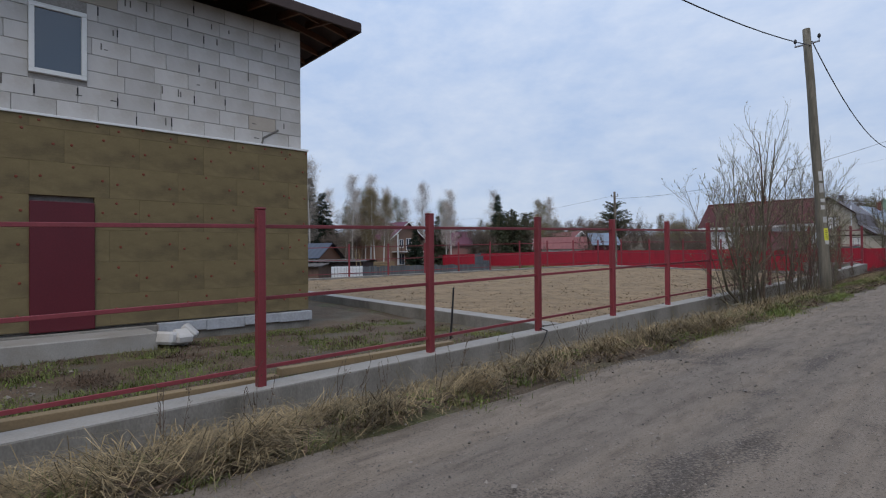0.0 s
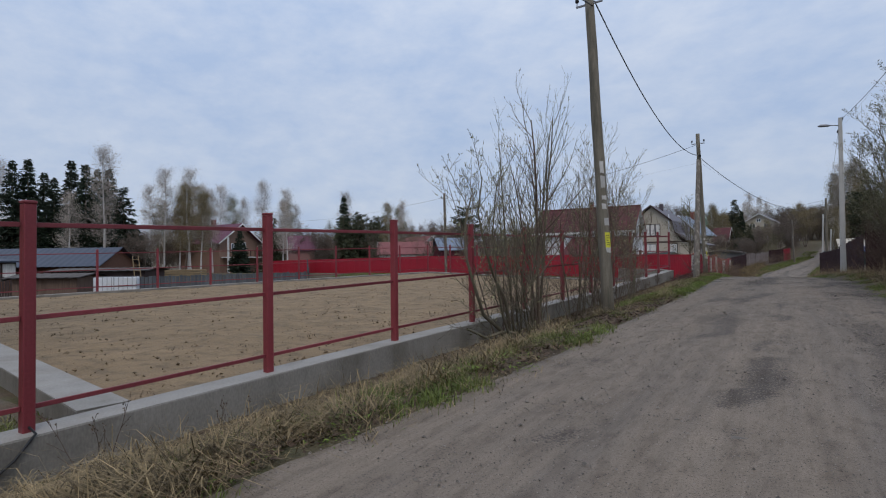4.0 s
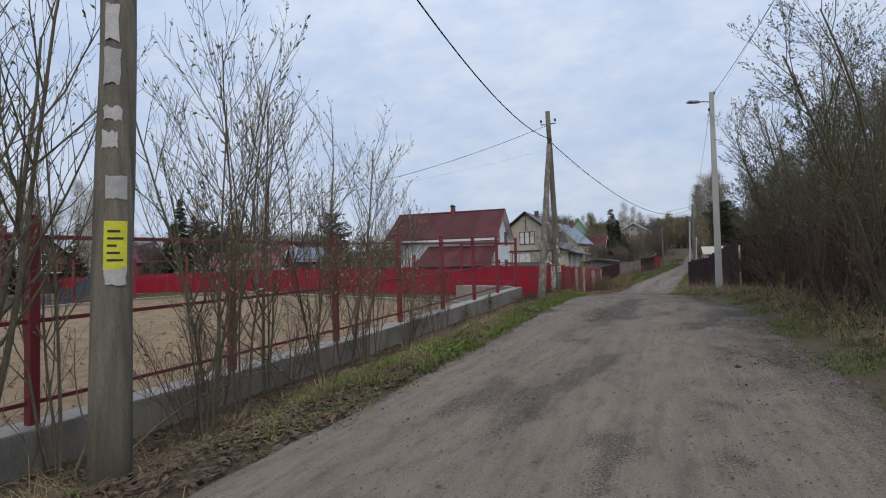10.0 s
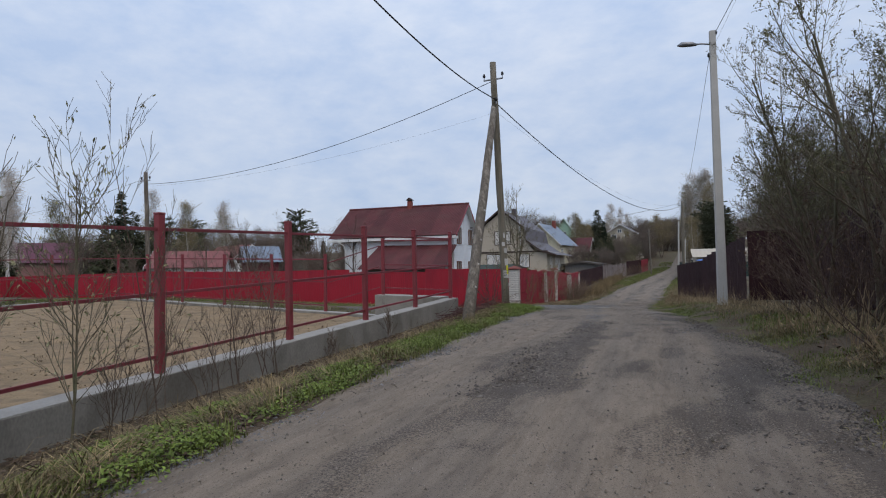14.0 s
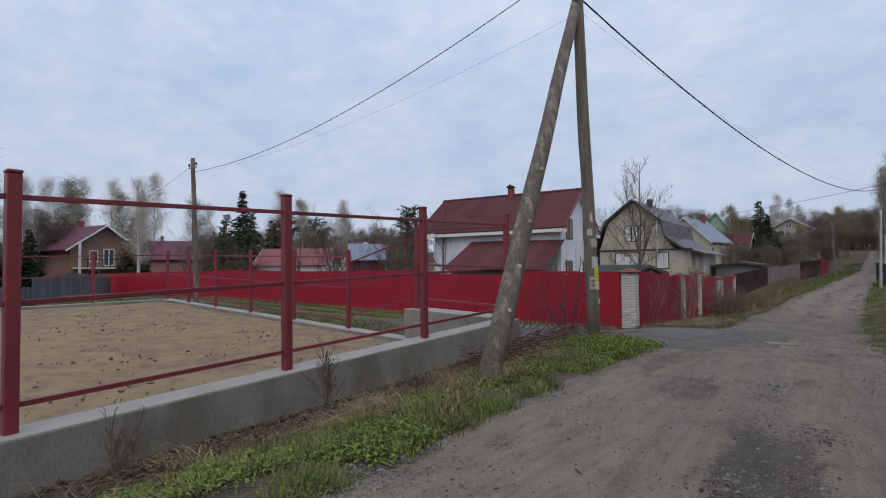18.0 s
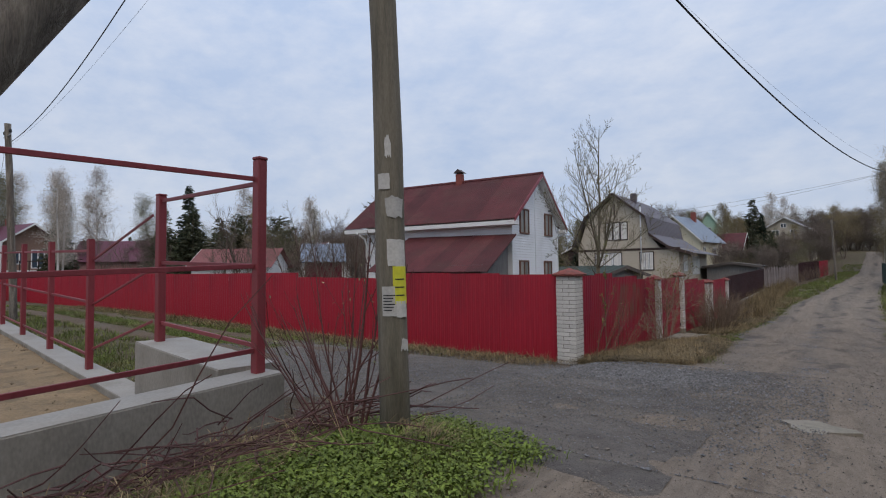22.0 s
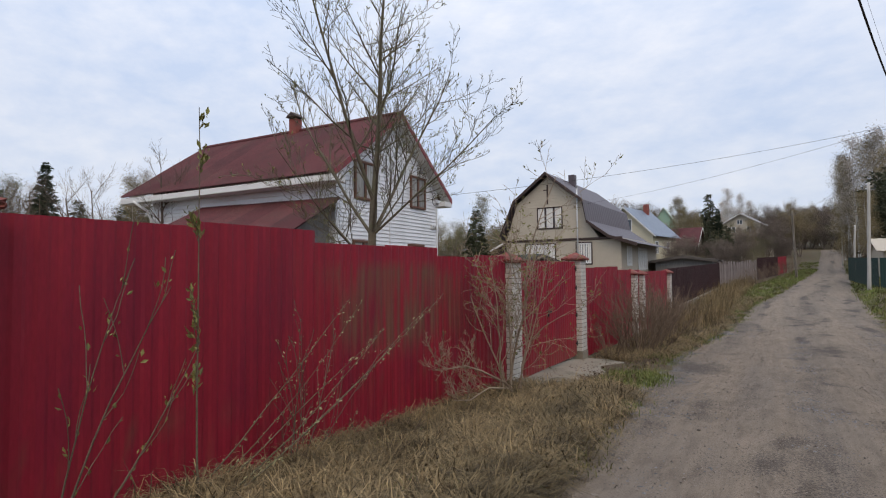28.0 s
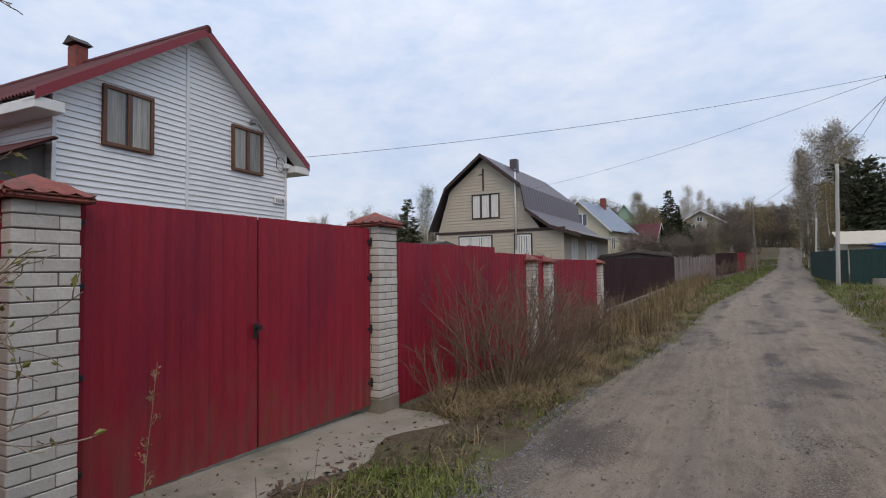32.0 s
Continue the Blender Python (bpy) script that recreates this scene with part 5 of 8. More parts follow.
# hip roof with open rafters
ex, ey, ez = -7.75, 6.3, 7.28
bl = Build()
top = [(ex, ey, ez + 0.2), (ex, YS - 1, ez + 0.2), (-18.8, YS - 1, ez + 0.2), (-18.8, ey, ez + 0.2)]
r1, r2 = (-13.2, 1.0, 10.0), (-13.2, -4.0, 10.0)
bl.add(top + [r1, r2], [(0, 4, 5, 1), (0, 3, 4), (2, 5, 4, 3), (1, 5, 2)])
bl.add([(x, y, z - 0.1) for x, y, z in top + [r1, r2]], [(1, 5, 4, 0), (4, 3, 0), (3, 4, 5, 2), (2, 5, 1)])
rf = part("roof", local(bl, bh).mesh("roof", M_DKWOOD), M_DKWOOD, bh, "dark brown hip roof")
bl = Build().box(ex - 0.03, ex + 0.03, YS - 1, ey, ez, ez + 0.22, 0.006); bl.box(-18.8, ex, ey - 0.03, ey + 0.03, ez, ez + 0.22, 0.006)
part("fascia", local(bl, bh).mesh("fascia", M_DKWOOD), M_DKWOOD, rf)
for k in range(12):
    x = ex - 0.6 - k * 0.75
    bl = Build().prism([(x, ey - 0.02, ez + 0.02), (x, ey - 0.02, ez + 0.16), (x, YE - 0.3, ez + 0.46), (x, YE - 0.3, ez + 0.28)], (0.06, 0, 0))
    part("rafter", local(bl, bh).mesh("rafter", M_BRWOOD), M_BRWOOD, rf)
for k in range(14):
    y = ey - 0.8 - k * 0.75
    bl = Build().prism([(ex, y, ez + 0.02), (ex, y, ez + 0.16), (XW - 0.3, y, ez + 0.46), (XW - 0.3, y, ez + 0.28)], (0, 0.06, 0))
    part("rafter", local(bl, bh).mesh("rafter", M_BRWOOD), M_BRWOOD, rf)
step = thing("concrete_step", "cast concrete door step slab with formwork marks", "step", -8.0, 0.3, 0.2)
part("slab", Build().box(-0.55, 0.3, -1.9, 1.5, -0.25, 0.28, 0.02).mesh("slab", M_CONC_TOP), M_CONC_TOP, step)
for k, (x, y, r) in enumerate(((-7.75, 2.05, 0.2), (-7.62, 2.2, 0.14), (-7.85, 2.4, 0.12))):
    rub = Build().box(-r, r, -r * 1.3, r * 1.3, -r * 0.6, r * 0.6, r * 0.25, Matrix.Rotation(0.6 + k, 4, "Z") @ Matrix.Rotation(0.5 * (k - 1) + 0.3, 4, "X"))
    ob = solid("rubble_block", rub, M_BLOCK, "broken piece of pale aerated block lying by the step", "rubble"); ob.location = (x, y, 0.33 + 0.05 * k)

# ---- the white house with the dark red roof ----
h1 = thing("white_house", "white sided house with a steep dark red corrugated roof", "house", -13, 55, 0)
HX, HB, Y0, Y1, YM = -9.35, -17.2, 52.3, 57.88, 55.1
ZE, ZR = 4.46, 6.45
gable = [(Y0, 0.0), (Y1, 0.0), (Y1, ZE), (YM, ZR - 0.05), (Y0, ZE)]
part("wall", local(Build().prism([(HX - 0.02, u, z) for u, z in gable], (HB - HX + 0.02, 0, 0)), h1).mesh("wall", M_WHITE), M_WHITE, h1)
part("siding", local(siding(gable, 0.115, "x", HX - 0.02, 1, 0.022), h1).mesh("siding", M_SIDING), M_SIDING, h1, "white horizontal vinyl siding on the gable")
part("siding", local(siding([(HB, 0.0), (HX, 0.0), (HX, 3.95), (HB, 3.95)], 0.115, "y", Y0, -1, 0.022), h1).mesh("siding", M_SIDING), M_SIDING, h1)
for yy in (Y0 - 0.03, Y1 - 0.05, YM - 0.25):
    part("corner_trim", local(Build().box(HX - 0.02, HX + 0.02, yy, yy + 0.07, 0, ZE if yy != YM - 0.25 else ZR - 0.35, 0.005), h1).mesh("corner_trim", M_SIDING), M_SIDING, h1)
RX0, RX1 = -9.02, -18.3
SL = (ZR - ZE) / (YM - Y0)
for sgn, ye in ((-1, 51.85), (1, 58.42)):
    zr_, ze_ = ZR + 0.06, ZR + 0.06 - SL * abs(ye - YM)
    for k_ in range(10):
        part("roof_sheet", local(corrugated_roof((RX1, YM, zr_), (RX0, YM, zr_), (RX0, ye, ze_), (RX1, ye, ze_), 90, 0.022, 4, 0.02, k_, 10, 0.02), h1).mesh("roof_sheet", M_ONDULIN, True), M_ONDULIN, h1, "dark red corrugated bitumen sheets")
    part("barge_board", local(Build().prism([(RX0 + 0.02, YM, zr_ + 0.06), (RX0 + 0.02, ye, ze_ + 0.06), (RX0 + 0.02, ye, ze_ - 0.12), (RX0 + 0.02, YM, zr_ - 0.12)], (-0.03, 0, 0)), h1).mesh("barge_board", M_REDTRIM), M_REDTRIM, h1, "red metal barge board")
    part("soffit", local(Build().prism([(RX0, YM, zr_ - 0.10), (RX0, ye, ze_ - 0.10), (RX0, ye, ze_ - 0.13), (RX0, YM, zr_ - 0.13)], (-0.33, 0, 0)), h1).mesh("soffit", M_WHITE), M_WHITE, h1)
    yi = Y0 if sgn < 0 else Y1
    part("eave_box", local(Build().box(RX1, RX0, min(ye, yi), max(ye, yi), ze_ - 0.24, ze_ - 0.06, 0.01), h1).mesh("eave_box", M_WHITE), M_WHITE, h1, "white boxed eave")
part("ridge_cap", local(Build().tube([(RX1, YM, ZR + 0.09), (RX0 + 0.02, YM, ZR + 0.09)], 0.09, 8), h1).mesh("ridge_cap", M_ONDULIN), M_ONDULIN, h1)
# these curtains carry the shade behind the panes as a darker colour
window_part(h1, "x", 53.09, 54.09, 3.66, 4.78, HX + 0.004, M_BRWOOD, 1, 1, curtain=M_CURTAIN_SHADED)
window_part(h1, "x", 56.06, 57.03, 3.70, 4.78, HX + 0.004, M_BRWOOD, 1, 1, curtain=M_CURTAIN_SHADED)
window_part(h1, "x", 53.0, 54.0, 1.2, 2.5, HX + 0.004, M_BRWOOD, 1, 1, curtain=M_CURTAIN_SHADED)
window_part(h1, "x", 55.9, 56.9, 1.2, 2.5, HX + 0.004, M_BRWOOD, 1, 1, curtain=M_CURTAIN_SHADED)
ch = part("chimney", local(Build().box(-13.55, -13.22, 54.85, 55.15, 6.0, 6.95, 0.01), h1).mesh("chimney", M_CAP), M_CAP, h1, "red-brown chimney")
part("chimney_cap", local(Build().prism([(-13.63, 54.77, 7.0), (-13.14, 54.77, 7.0), (-13.385, 54.77, 7.18)], (0, 0.46, 0)), h1).mesh("chimney_cap", M_DKWOOD), M_DKWOOD, ch)
# lean-to
part("lean_to_wall", local(Build().box(-14.6, -9.55, 49.9, 52.28, 0, 2.3), h1).mesh("lean_to_wall", M_GREYWOOD), M_GREYWOOD, h1)
for k_ in range(6):
    part("roof_sheet", local(corrugated_roof((-14.6, 52.25, 3.62), (-9.1, 52.25, 3.55), (-9.1, 49.45, 2.0), (-14.9, 49.45, 2.05), 54, 0.022, 4, 0.02, k_, 6), h1).mesh("roof_sheet", M_ONDULIN, True), M_ONDULIN, h1, "dark red corrugated lean-to roof")
part("lean_to_gable", local(Build().prism([(-9.55, 52.28, 2.3), (-9.55, 49.95, 2.3), (-9.55, 52.28, 3.5)], (-0.05, 0, 0)), h1).mesh("lean_to_gable", M_GREYWOOD), M_GREYWOOD, h1)
part("gutter", local(Build().tube([(-17.5, 51.8, 4.0), (-17.2, 52.1, 3.7), (-17.2, 52.25, 3.4), (-17.2, 52.25, 0.5)], 0.045, 8), h1).mesh("gutter", M_WHITE, True), M_WHITE, h1)
# meter box, cable loop, camera, number plate
part("meter_box", local(Build().box(HX, HX + 0.12, 57.75, 57.98, 4.02, 4.14, 0.01), h1).mesh("meter_box", M_IBC), M_IBC, h1)
loop = [(HX + 0.06, 57.62 + 0.16 * math.cos(a), 4.1 + 0.18 * math.sin(a)) for a in np.linspace(0, 6.3, 18)]
part("cable_loop", local(Build().tube(loop, 0.008, 5), h1).mesh("cable_loop", M_BLACK, True), M_BLACK, h1)
part("cable", local(Build().tube([(HX + 0.04, 57.6, 4.2), (HX + 0.05, 57.2, 4.65), (HX + 0.05, 56.8, 5.0), (HX + 0.05, 56.62, 4.95)], 0.008, 5), h1).mesh("cable", M_BLACK, True), M_BLACK, h1)
part("wall_lamp", local(Build().box(HX, HX + 0.16, 56.6, 56.7, 4.9, 5.0, 0.02), h1).mesh("wall_lamp", M_METAL), M_METAL, h1)
pl = part("number_plate", local(Build().box(HX + 0.0, HX + 0.035, 57.42, 57.8, 3.07, 3.23, 0.01), h1).mesh("number_plate", M_WHITE), M_WHITE, h1, "white house number plate")
cu = bpy.data.curves.new("number", "FONT"); cu.body = "1518"; cu.size, cu.extrude, cu.align_x, cu.align_y = 0.15, 0.002, "CENTER", "CENTER"
tx = new("number", cu); tx.data.materials.append(M_INK); tx.parent = pl
tx.matrix_basis = Matrix.Translation(at(h1, HX + 0.04, 57.61, 3.15)) @ Matrix(((0, 0, 1, 0), (1, 0, 0, 0), (0, 1, 0, 0), (0, 0, 0, 1)))

# the house stands a little askew to the road
h1.matrix_basis = Matrix.Translation((-9.2, 55.1, 0)) @ Matrix.Rotation(radians(4.2), 4, "Z") @ Matrix.Translation((9.2, -55.1, 0)) @ h1.matrix_basis

# ---- the cream gambrel house ----
h2 = thing("gambrel_house", "cream sided house with a grey gambrel roof", "house", -13, 84, 0)
GYF, GYB = 78.0, 90.0
part("wall", local(Build().prism([(u, GYF, z) for u, z in [(-16.4, 3.7), (-9.4, 3.7), (-10.3, 4.9), (-10.6, 6.25), (-13.1, 8.3), (-15.5, 6.45)]], (0, GYB - GYF, 0)), h2).mesh("wall", M_CREAM), M_CREAM, h2)
part("wall", local(Build().box(-16.4, -8.0, GYF, GYB, 0.0, 3.7), h2).mesh("wall", M_CREAM), M_CREAM, h2)
part("siding", local(siding([(-16.4, 3.7), (-9.4, 3.7), (-10.3, 4.9), (-10.6, 6.25), (-13.1, 8.3), (-15.5, 6.45)], 0.2, "y", GYF - 0.002, -1, 0.025), h2).mesh("siding", M_CREAM), M_CREAM, h2)
part("siding", local(siding([(-16.4, 0.2), (-8.0, 0.2), (-8.0, 3.65), (-16.4, 3.65)], 0.2, "y", GYF - 0.002, -1, 0.025), h2).mesh("siding", M_CREAM), M_CREAM, h2)
part("siding", local(siding([(GYF, 0.2), (GYB, 0.2), (GYB, 3.3), (GYF, 3.3)], 0.2, "x", -7.998, 1, 0.025), h2).mesh("siding", M_CREAM), M_CREAM, h2)
part("belt", local(Build().box(-16.6, -7.9, GYF - 0.08, GYF - 0.004, 3.62, 3.78, 0.01), h2).mesh("belt", M_DKWOOD), M_DKWOOD, h2, "dark brown belt board")
prof = [(-16.85, 3.85), (-15.65, 6.6), (-13.1, 8.55), (-10.47, 6.42), (-10.2, 4.95), (-8.7, 3.85), (-6.9, 3.25)]
for (u0, z0), (u1, z1) in zip(prof, prof[1:]):
    front = GYF - 0.45
    part("roof", local(corrugated_roof((u0, GYB + 0.4, z0), (u0, front, z0), (u1, front, z1), (u1, GYB + 0.4, z1), 24, 0.012, 5), h2).mesh("roof", M_GREYROOF, True), M_GREYROOF, h2, "grey metal tile roof")
    part("barge_board", local(Build().prism([(u0, front - 0.03, z0 + 0.06), (u1, front - 0.03, z1 + 0.06), (u1, front - 0.03, z1 - 0.16), (u0, front - 0.03, z0 - 0.16)], (0, 0.04, 0)), h2).mesh("barge_board", M_DKWOOD), M_DKWOOD, h2, "dark brown barge board")
# the white curtain sheets here also paint the sky's reflection on the glass
window_part(h2, "y", -13.9, -12.0, 4.52, 6.08, GYF - 0.03, M_DKWOOD, -1, 2, trim=None)
window_part(h2, "y", -11.0, -10.0, 2.0, 3.4, GYF - 0.03, M_WHITE, -1, 2, trim=M_DKWOOD)
window_part(h2, "y", -14.8, -12.6, 2.0, 3.4, GYF - 0.03, M_WHITE, -1, 2, trim=M_DKWOOD)
window_part(h2, "x", 79.5, 80.8, 1.9, 3.1, -7.97, M_WHITE, 1, 1, trim=M_WHITE)
window_part(h2, "x", 83.0, 86.0, 1.6, 3.1, -7.97, M_WHITE, 1, 3, trim=M_WHITE)
part("flue", local(Build().tube([(-10.9, GYF - 0.15, 2.6), (-10.9, GYF - 0.15, 7.3)], 0.05, 10), h2).mesh("flue", M_IBC, True), M_IBC, h2, "pale thin flue pipe")
part("flue_cap", local(Build().tube([(-10.9, GYF - 0.15, 7.32), (-10.9, GYF - 0.15, 7.45)], [0.13, 0.02], 10), h2).mesh("flue_cap", M_METAL, True), M_METAL, h2)
part("chimney", local(Build().box(-12.9, -12.4, 82, 82.5, 7.2, 9.0, 0.02), h2).mesh("chimney", M_GREYROOF), M_GREYROOF, h2)
part("crest", local(Build().box(-13.15, -13.05, GYF - 0.06, GYF - 0.02, 6.3, 7.7, 0.01).box(-13.4, -13.05, GYF - 0.05, GYF - 0.03, 7.3, 7.36), h2).mesh("crest", M_DKWOOD), M_DKWOOD, h2)


M_FADED = mat("faded_pinkish_boards", (0.21, 0.175, 0.165), 0.9, vary=0.3, scale=3, fine=30, bump=0.3, rand=0.2, stretch=(4, 4, 0.4))
M_OLDBOARD = mat("old_brown_boards", (0.15, 0.10, 0.075), 0.9, vary=0.35, scale=3, fine=30, bump=0.3, stretch=(4, 4, 0.4))
M_BLUEWOOD = mat("blue_grey_weathered_boards", (0.105, 0.115, 0.125), 0.9, vary=0.3, scale=4, fine=40, bump=0.3, rand=0.2, stretch=(3, 3, 0.4))


def simple_house(label, x, y, z, w, d, h, rise, wall_m, roof_m, turn=0.0, over=0.4, windows=(), chimney=None, gable_m=None, name="house", balcony=False):
    """A gabled house: ridge along its local y, gable facing local -y; x, y: its middle. windows: (side, u, z0, width, height), side 'f' front gable or 'r'/'l' long walls."""
    th = thing(name, label, "house", x, y, z)
    th.rotation_euler = (0, 0, radians(turn))
    part("wall", Build().box(-w / 2, w / 2, -d / 2, d / 2, -0.6, h).mesh("wall", wall_m), wall_m, th)
    part("gable", Build().prism([(-w / 2, -d / 2, h), (w / 2, -d / 2, h), (0, -d / 2, h + rise)], (0, d, 0)).mesh("gable", gable_m or wall_m), gable_m or wall_m, th)
    s = rise / (w / 2)
    for sg in (-1, 1):
        e = w / 2 + over
        part("roof", corrugated_roof((0, d / 2 + over, h + rise + 0.05), (0, -d / 2 - over, h + rise + 0.05), (sg * e, -d / 2 - over, h + rise + 0.05 - s * e), (sg * e, d / 2 + over, h + rise + 0.05 - s * e), max(8, int(d * 2)), 0.015, 3, 0.06).mesh("roof", roof_m, True), roof_m, th)
        part("barge_board", Build().prism([(0, -d / 2 - over - 0.03, h + rise + 0.08), (sg * e, -d / 2 - over - 0.03, h + rise + 0.08 - s * e), (sg * e, -d / 2 - over - 0.03, h + rise - 0.12 - s * e), (0, -d / 2 - over - 0.03, h + rise - 0.12)], (0, 0.04, 0)).mesh("barge_board", M_FELT if name == "shed" else M_WHITE), M_WHITE, th)
    loc = th.location.copy(); th.location = (0, 0, 0)
    for side, u, z0, ww, hh in windows:
        if side == "f":
            window_part(th, "y", u - ww / 2, u + ww / 2, z0, z0 + hh, -d / 2, M_WHITE, -1, 1, curtain=False, fw=0.09)
        elif side == "r":
            window_part(th, "x", u - ww / 2, u + ww / 2, z0, z0 + hh, w / 2, M_WHITE, 1, 1, curtain=False, fw=0.09)
        else:
            window_part(th, "x", u - ww / 2, u + ww / 2, z0, z0 + hh, -w / 2, M_WHITE, -1, 1, curtain=False, fw=0.09)
    th.location = loc
    if chimney:
        part("chimney", Build().box(chimney[0] - 0.3, chimney[0] + 0.3, chimney[1] - 0.3, chimney[1] + 0.3, h + rise * 0.3, h + rise + 0.9, 0.02).mesh("chimney", M_CAP), M_CAP, th)
    if balcony:
        bl = Build().box(-w / 2 + 0.3, w / 2, -d / 2 - 1.3, -d / 2, h * 0.5 - 0.1, h * 0.5 + 0.05)
        part("balcony", bl.mesh("balcony", M_WHITE), M_WHITE, th)
        rl = Build().box(-w / 2 + 0.3, w / 2, -d / 2 - 1.3, -d / 2 - 1.22, h * 0.5 + 0.9, h * 0.5 + 1.0)
        for k in range(9):
            xx = -w / 2 + 0.35 + (w - 0.45) * k / 8
            rl.box(xx - 0.04, xx + 0.04, -d / 2 - 1.3, -d / 2 - 1.22, h * 0.5, h * 0.5 + 0.95)
        part("balcony_rail", rl.mesh("balcony_rail", M_DKWOOD), M_DKWOOD, th)
        for xx in (-w / 2 + 0.4, w / 2 - 0.1):
            part("balcony_post", Build().box(xx - 0.1, xx + 0.1, -d / 2 - 1.32, -d / 2 - 1.15, -0.5, h + 0.4).mesh("balcony_post", M_WHITE), M_WHITE, th)
    return th


simple_house("pale yellow house with a blue-grey metal roof", -14.4, 113.4, 0.2, 6.8, 8.5, 5.7, 3.3, M_YELLOW, M_BLUEROOF, -9, 0.5, [("f", 0.3, 6.0, 1.2, 1.5), ("f", -1.5, 2.6, 1.1, 1.5), ("f", 1.5, 2.6, 1.1, 1.5), ("r", -3, 3.2, 1.1, 1.5), ("r", 1, 3.2, 1.1, 1.5)], (0.4, 2))
simple_house("pale green house with a steep mint gable behind trees", -19.8, 167, 3.3, 5.6, 9, 7.4, 3.9, M_MINT, M_MINT, 4, 0.4, [("f", 0, 6.4, 1.4, 1.4)])
simple_house("grey-white house with a low dark roof among trees", -4.3, 164, 3.0, 8.0, 9, 6.8, 2.3, M_CREAM, M_GREYROOF, -8, 0.6, [("f", -1.6, 5.4, 1.3, 1.2), ("f", 1.6, 5.4, 1.3, 1.2), ("f", -0.2, 7.0, 1.0, 0.9)])
simple_house("low house with a dark wine roof and pale walls among trees", -12.2, 125, 0.6, 5.0, 7.5, 4.4, 2.3, M_CREAM, M_ONDULIN, 84, 0.5, [("l", 0, 1.6, 1.2, 1.3)])
simple_house("brick house with a wine roof, white gable trim and a balcony", -67.5, 50.8, 0.2, 6.8, 8, 4.7, 2.4, M_BRICKHOUSE, M_WINERED, 97, 0.7, [("f", -1.0, 3.0, 0.9, 1.3), ("f", 0.6, 2.6, 1.2, 1.9), ("f", -1.0, 0.3, 1.2, 1.8), ("r", -1, 1.0, 1.0, 1.3)], (0.5, 2), None, "house", True)
simple_house("small house with a steep wine-coloured roof and a pale gable", -61.5, 58.8, 0.3, 5.0, 7, 3.4, 2.0, M_PINKWALL, M_WINERED, 138, 0.4, [("f", 0.3, 1.6, 1.0, 1.0)])
simple_house("low house with a faded red roof and white walls", -40, 59.8, 0.1, 5.2, 6.4, 2.6, 1.45, M_WHITE, M_OLDROOF, -55, 0.4, [("f", 0, 1.0, 1.0, 1.0)])
simple_house("small dark red shed with a shiny blue-grey roof", -38.2, 67.4, 0.3, 4, 3.4, 3.0, 1.5, M_DOOR, M_BLUEROOF, -40, 0.4, name="shed")
simple_house("house with a dark blue metal roof", -51.2, 12.4, -0.1, 8, 10.5, 2.6, 4.0, M_BRWOOD, M_DARKBLUE, 0, 0.5, [("r", 3.2, 0.9, 1.6, 1.3), ("r", 0.6, 0.9, 1.6, 1.3)])
simple_house("long low outbuilding with a dark blue metal roof", -49, 23.6, -0.1, 5.4, 10.5, 1.95, 1.35, M_BRWOOD, M_DARKBLUE, -55.4, 0.4)
simple_house("weathered brown board shed with a flat felt roof", -35.6, 19.0, -0.15, 2.4, 3.9, 1.25, 0.18, M_OLDBOARD, M_FELT, -55.4, 0.35, name="shed")
simple_house("low grey shed with a pale flat roof", -36.6, 22.4, -0.1, 2.5, 6.2, 1.5, 0.15, M_DKWOOD, M_FELT, -55.4, 0.3, name="shed")
simple_house("red-roofed house with a white gable", -52, 78, 0.5, 7, 9, 2.6, 2.6, M_WHITE, M_OLDROOF, 70, 0.5, [("f", 0, 3.0, 1.0, 1.0)])
simple_house("wine-roofed house behind the gambrel house", -22, 96, 0.3, 8, 9, 3.2, 2.2, M_DKWOOD, M_ONDULIN, 20, 0.4)
simple_house("dark green corrugated shed roof behind the red fence", -10.2, 64.4, -0.2, 3.0, 5.2, 1.95, 0.45, M_GREYWOOD, M_MOSSROOF, 62, 0.3, name="shed")
simple_house("low flat shed with a grey felt roof", -5.6, 92, 0.3, 4, 11, 1.9, 0.3, M_GREYWOOD, M_FELT, 2, 0.4, name="shed")
simple_house("cream house with a low roof behind the green fence", 12.5, 100, 0.6, 7, 9, 2.3, 1.0, M_CREAM, M_CREAM, 90, 0.5, [("l", 0, 1.0, 1.2, 1.1)])
simple_house("old dark house with a mossy tent roof behind the bushes", 13.5, 34, 0.9, 7, 9, 3.0, 2.6, M_DKWOOD, M_CONC_OLD, 5, 0.5, [("l", 0, 1.2, 1.2, 1.3)])

# ---- other fences ----
def plank_fence(name, label, a, b_, height, material, board=0.12, gap=0.012, vary=0.05, zoff=0.0):
    """Upright boards between two plan points."""
    a, b_ = Vector(a), Vector(b_)
    L = (b_ - a).length; n_ = int(L / (board + gap))
    th = thing(name, label, "fence", a.x, a.y, float(ground_z(a.x, a.y)))
    me = [Build().box(0, board, -0.012, 0.012, 0, height * s, 0.003).mesh("board", material) for s in (1, 1 + vary, 1 - vary)]
    ang = math.atan2(b_.y - a.y, b_.x - a.x)
    for i in range(n_):
        p = a.lerp(b_, i / n_)
        o = new("board", me[random.randrange(3)]); o.parent = th
        o.location = at(th, p.x, p.y, float(ground_z(p.x, p.y)) + 0.03 + zoff); o.rotation_euler = (random.uniform(-0.02, 0.02), 0, ang)
    return th


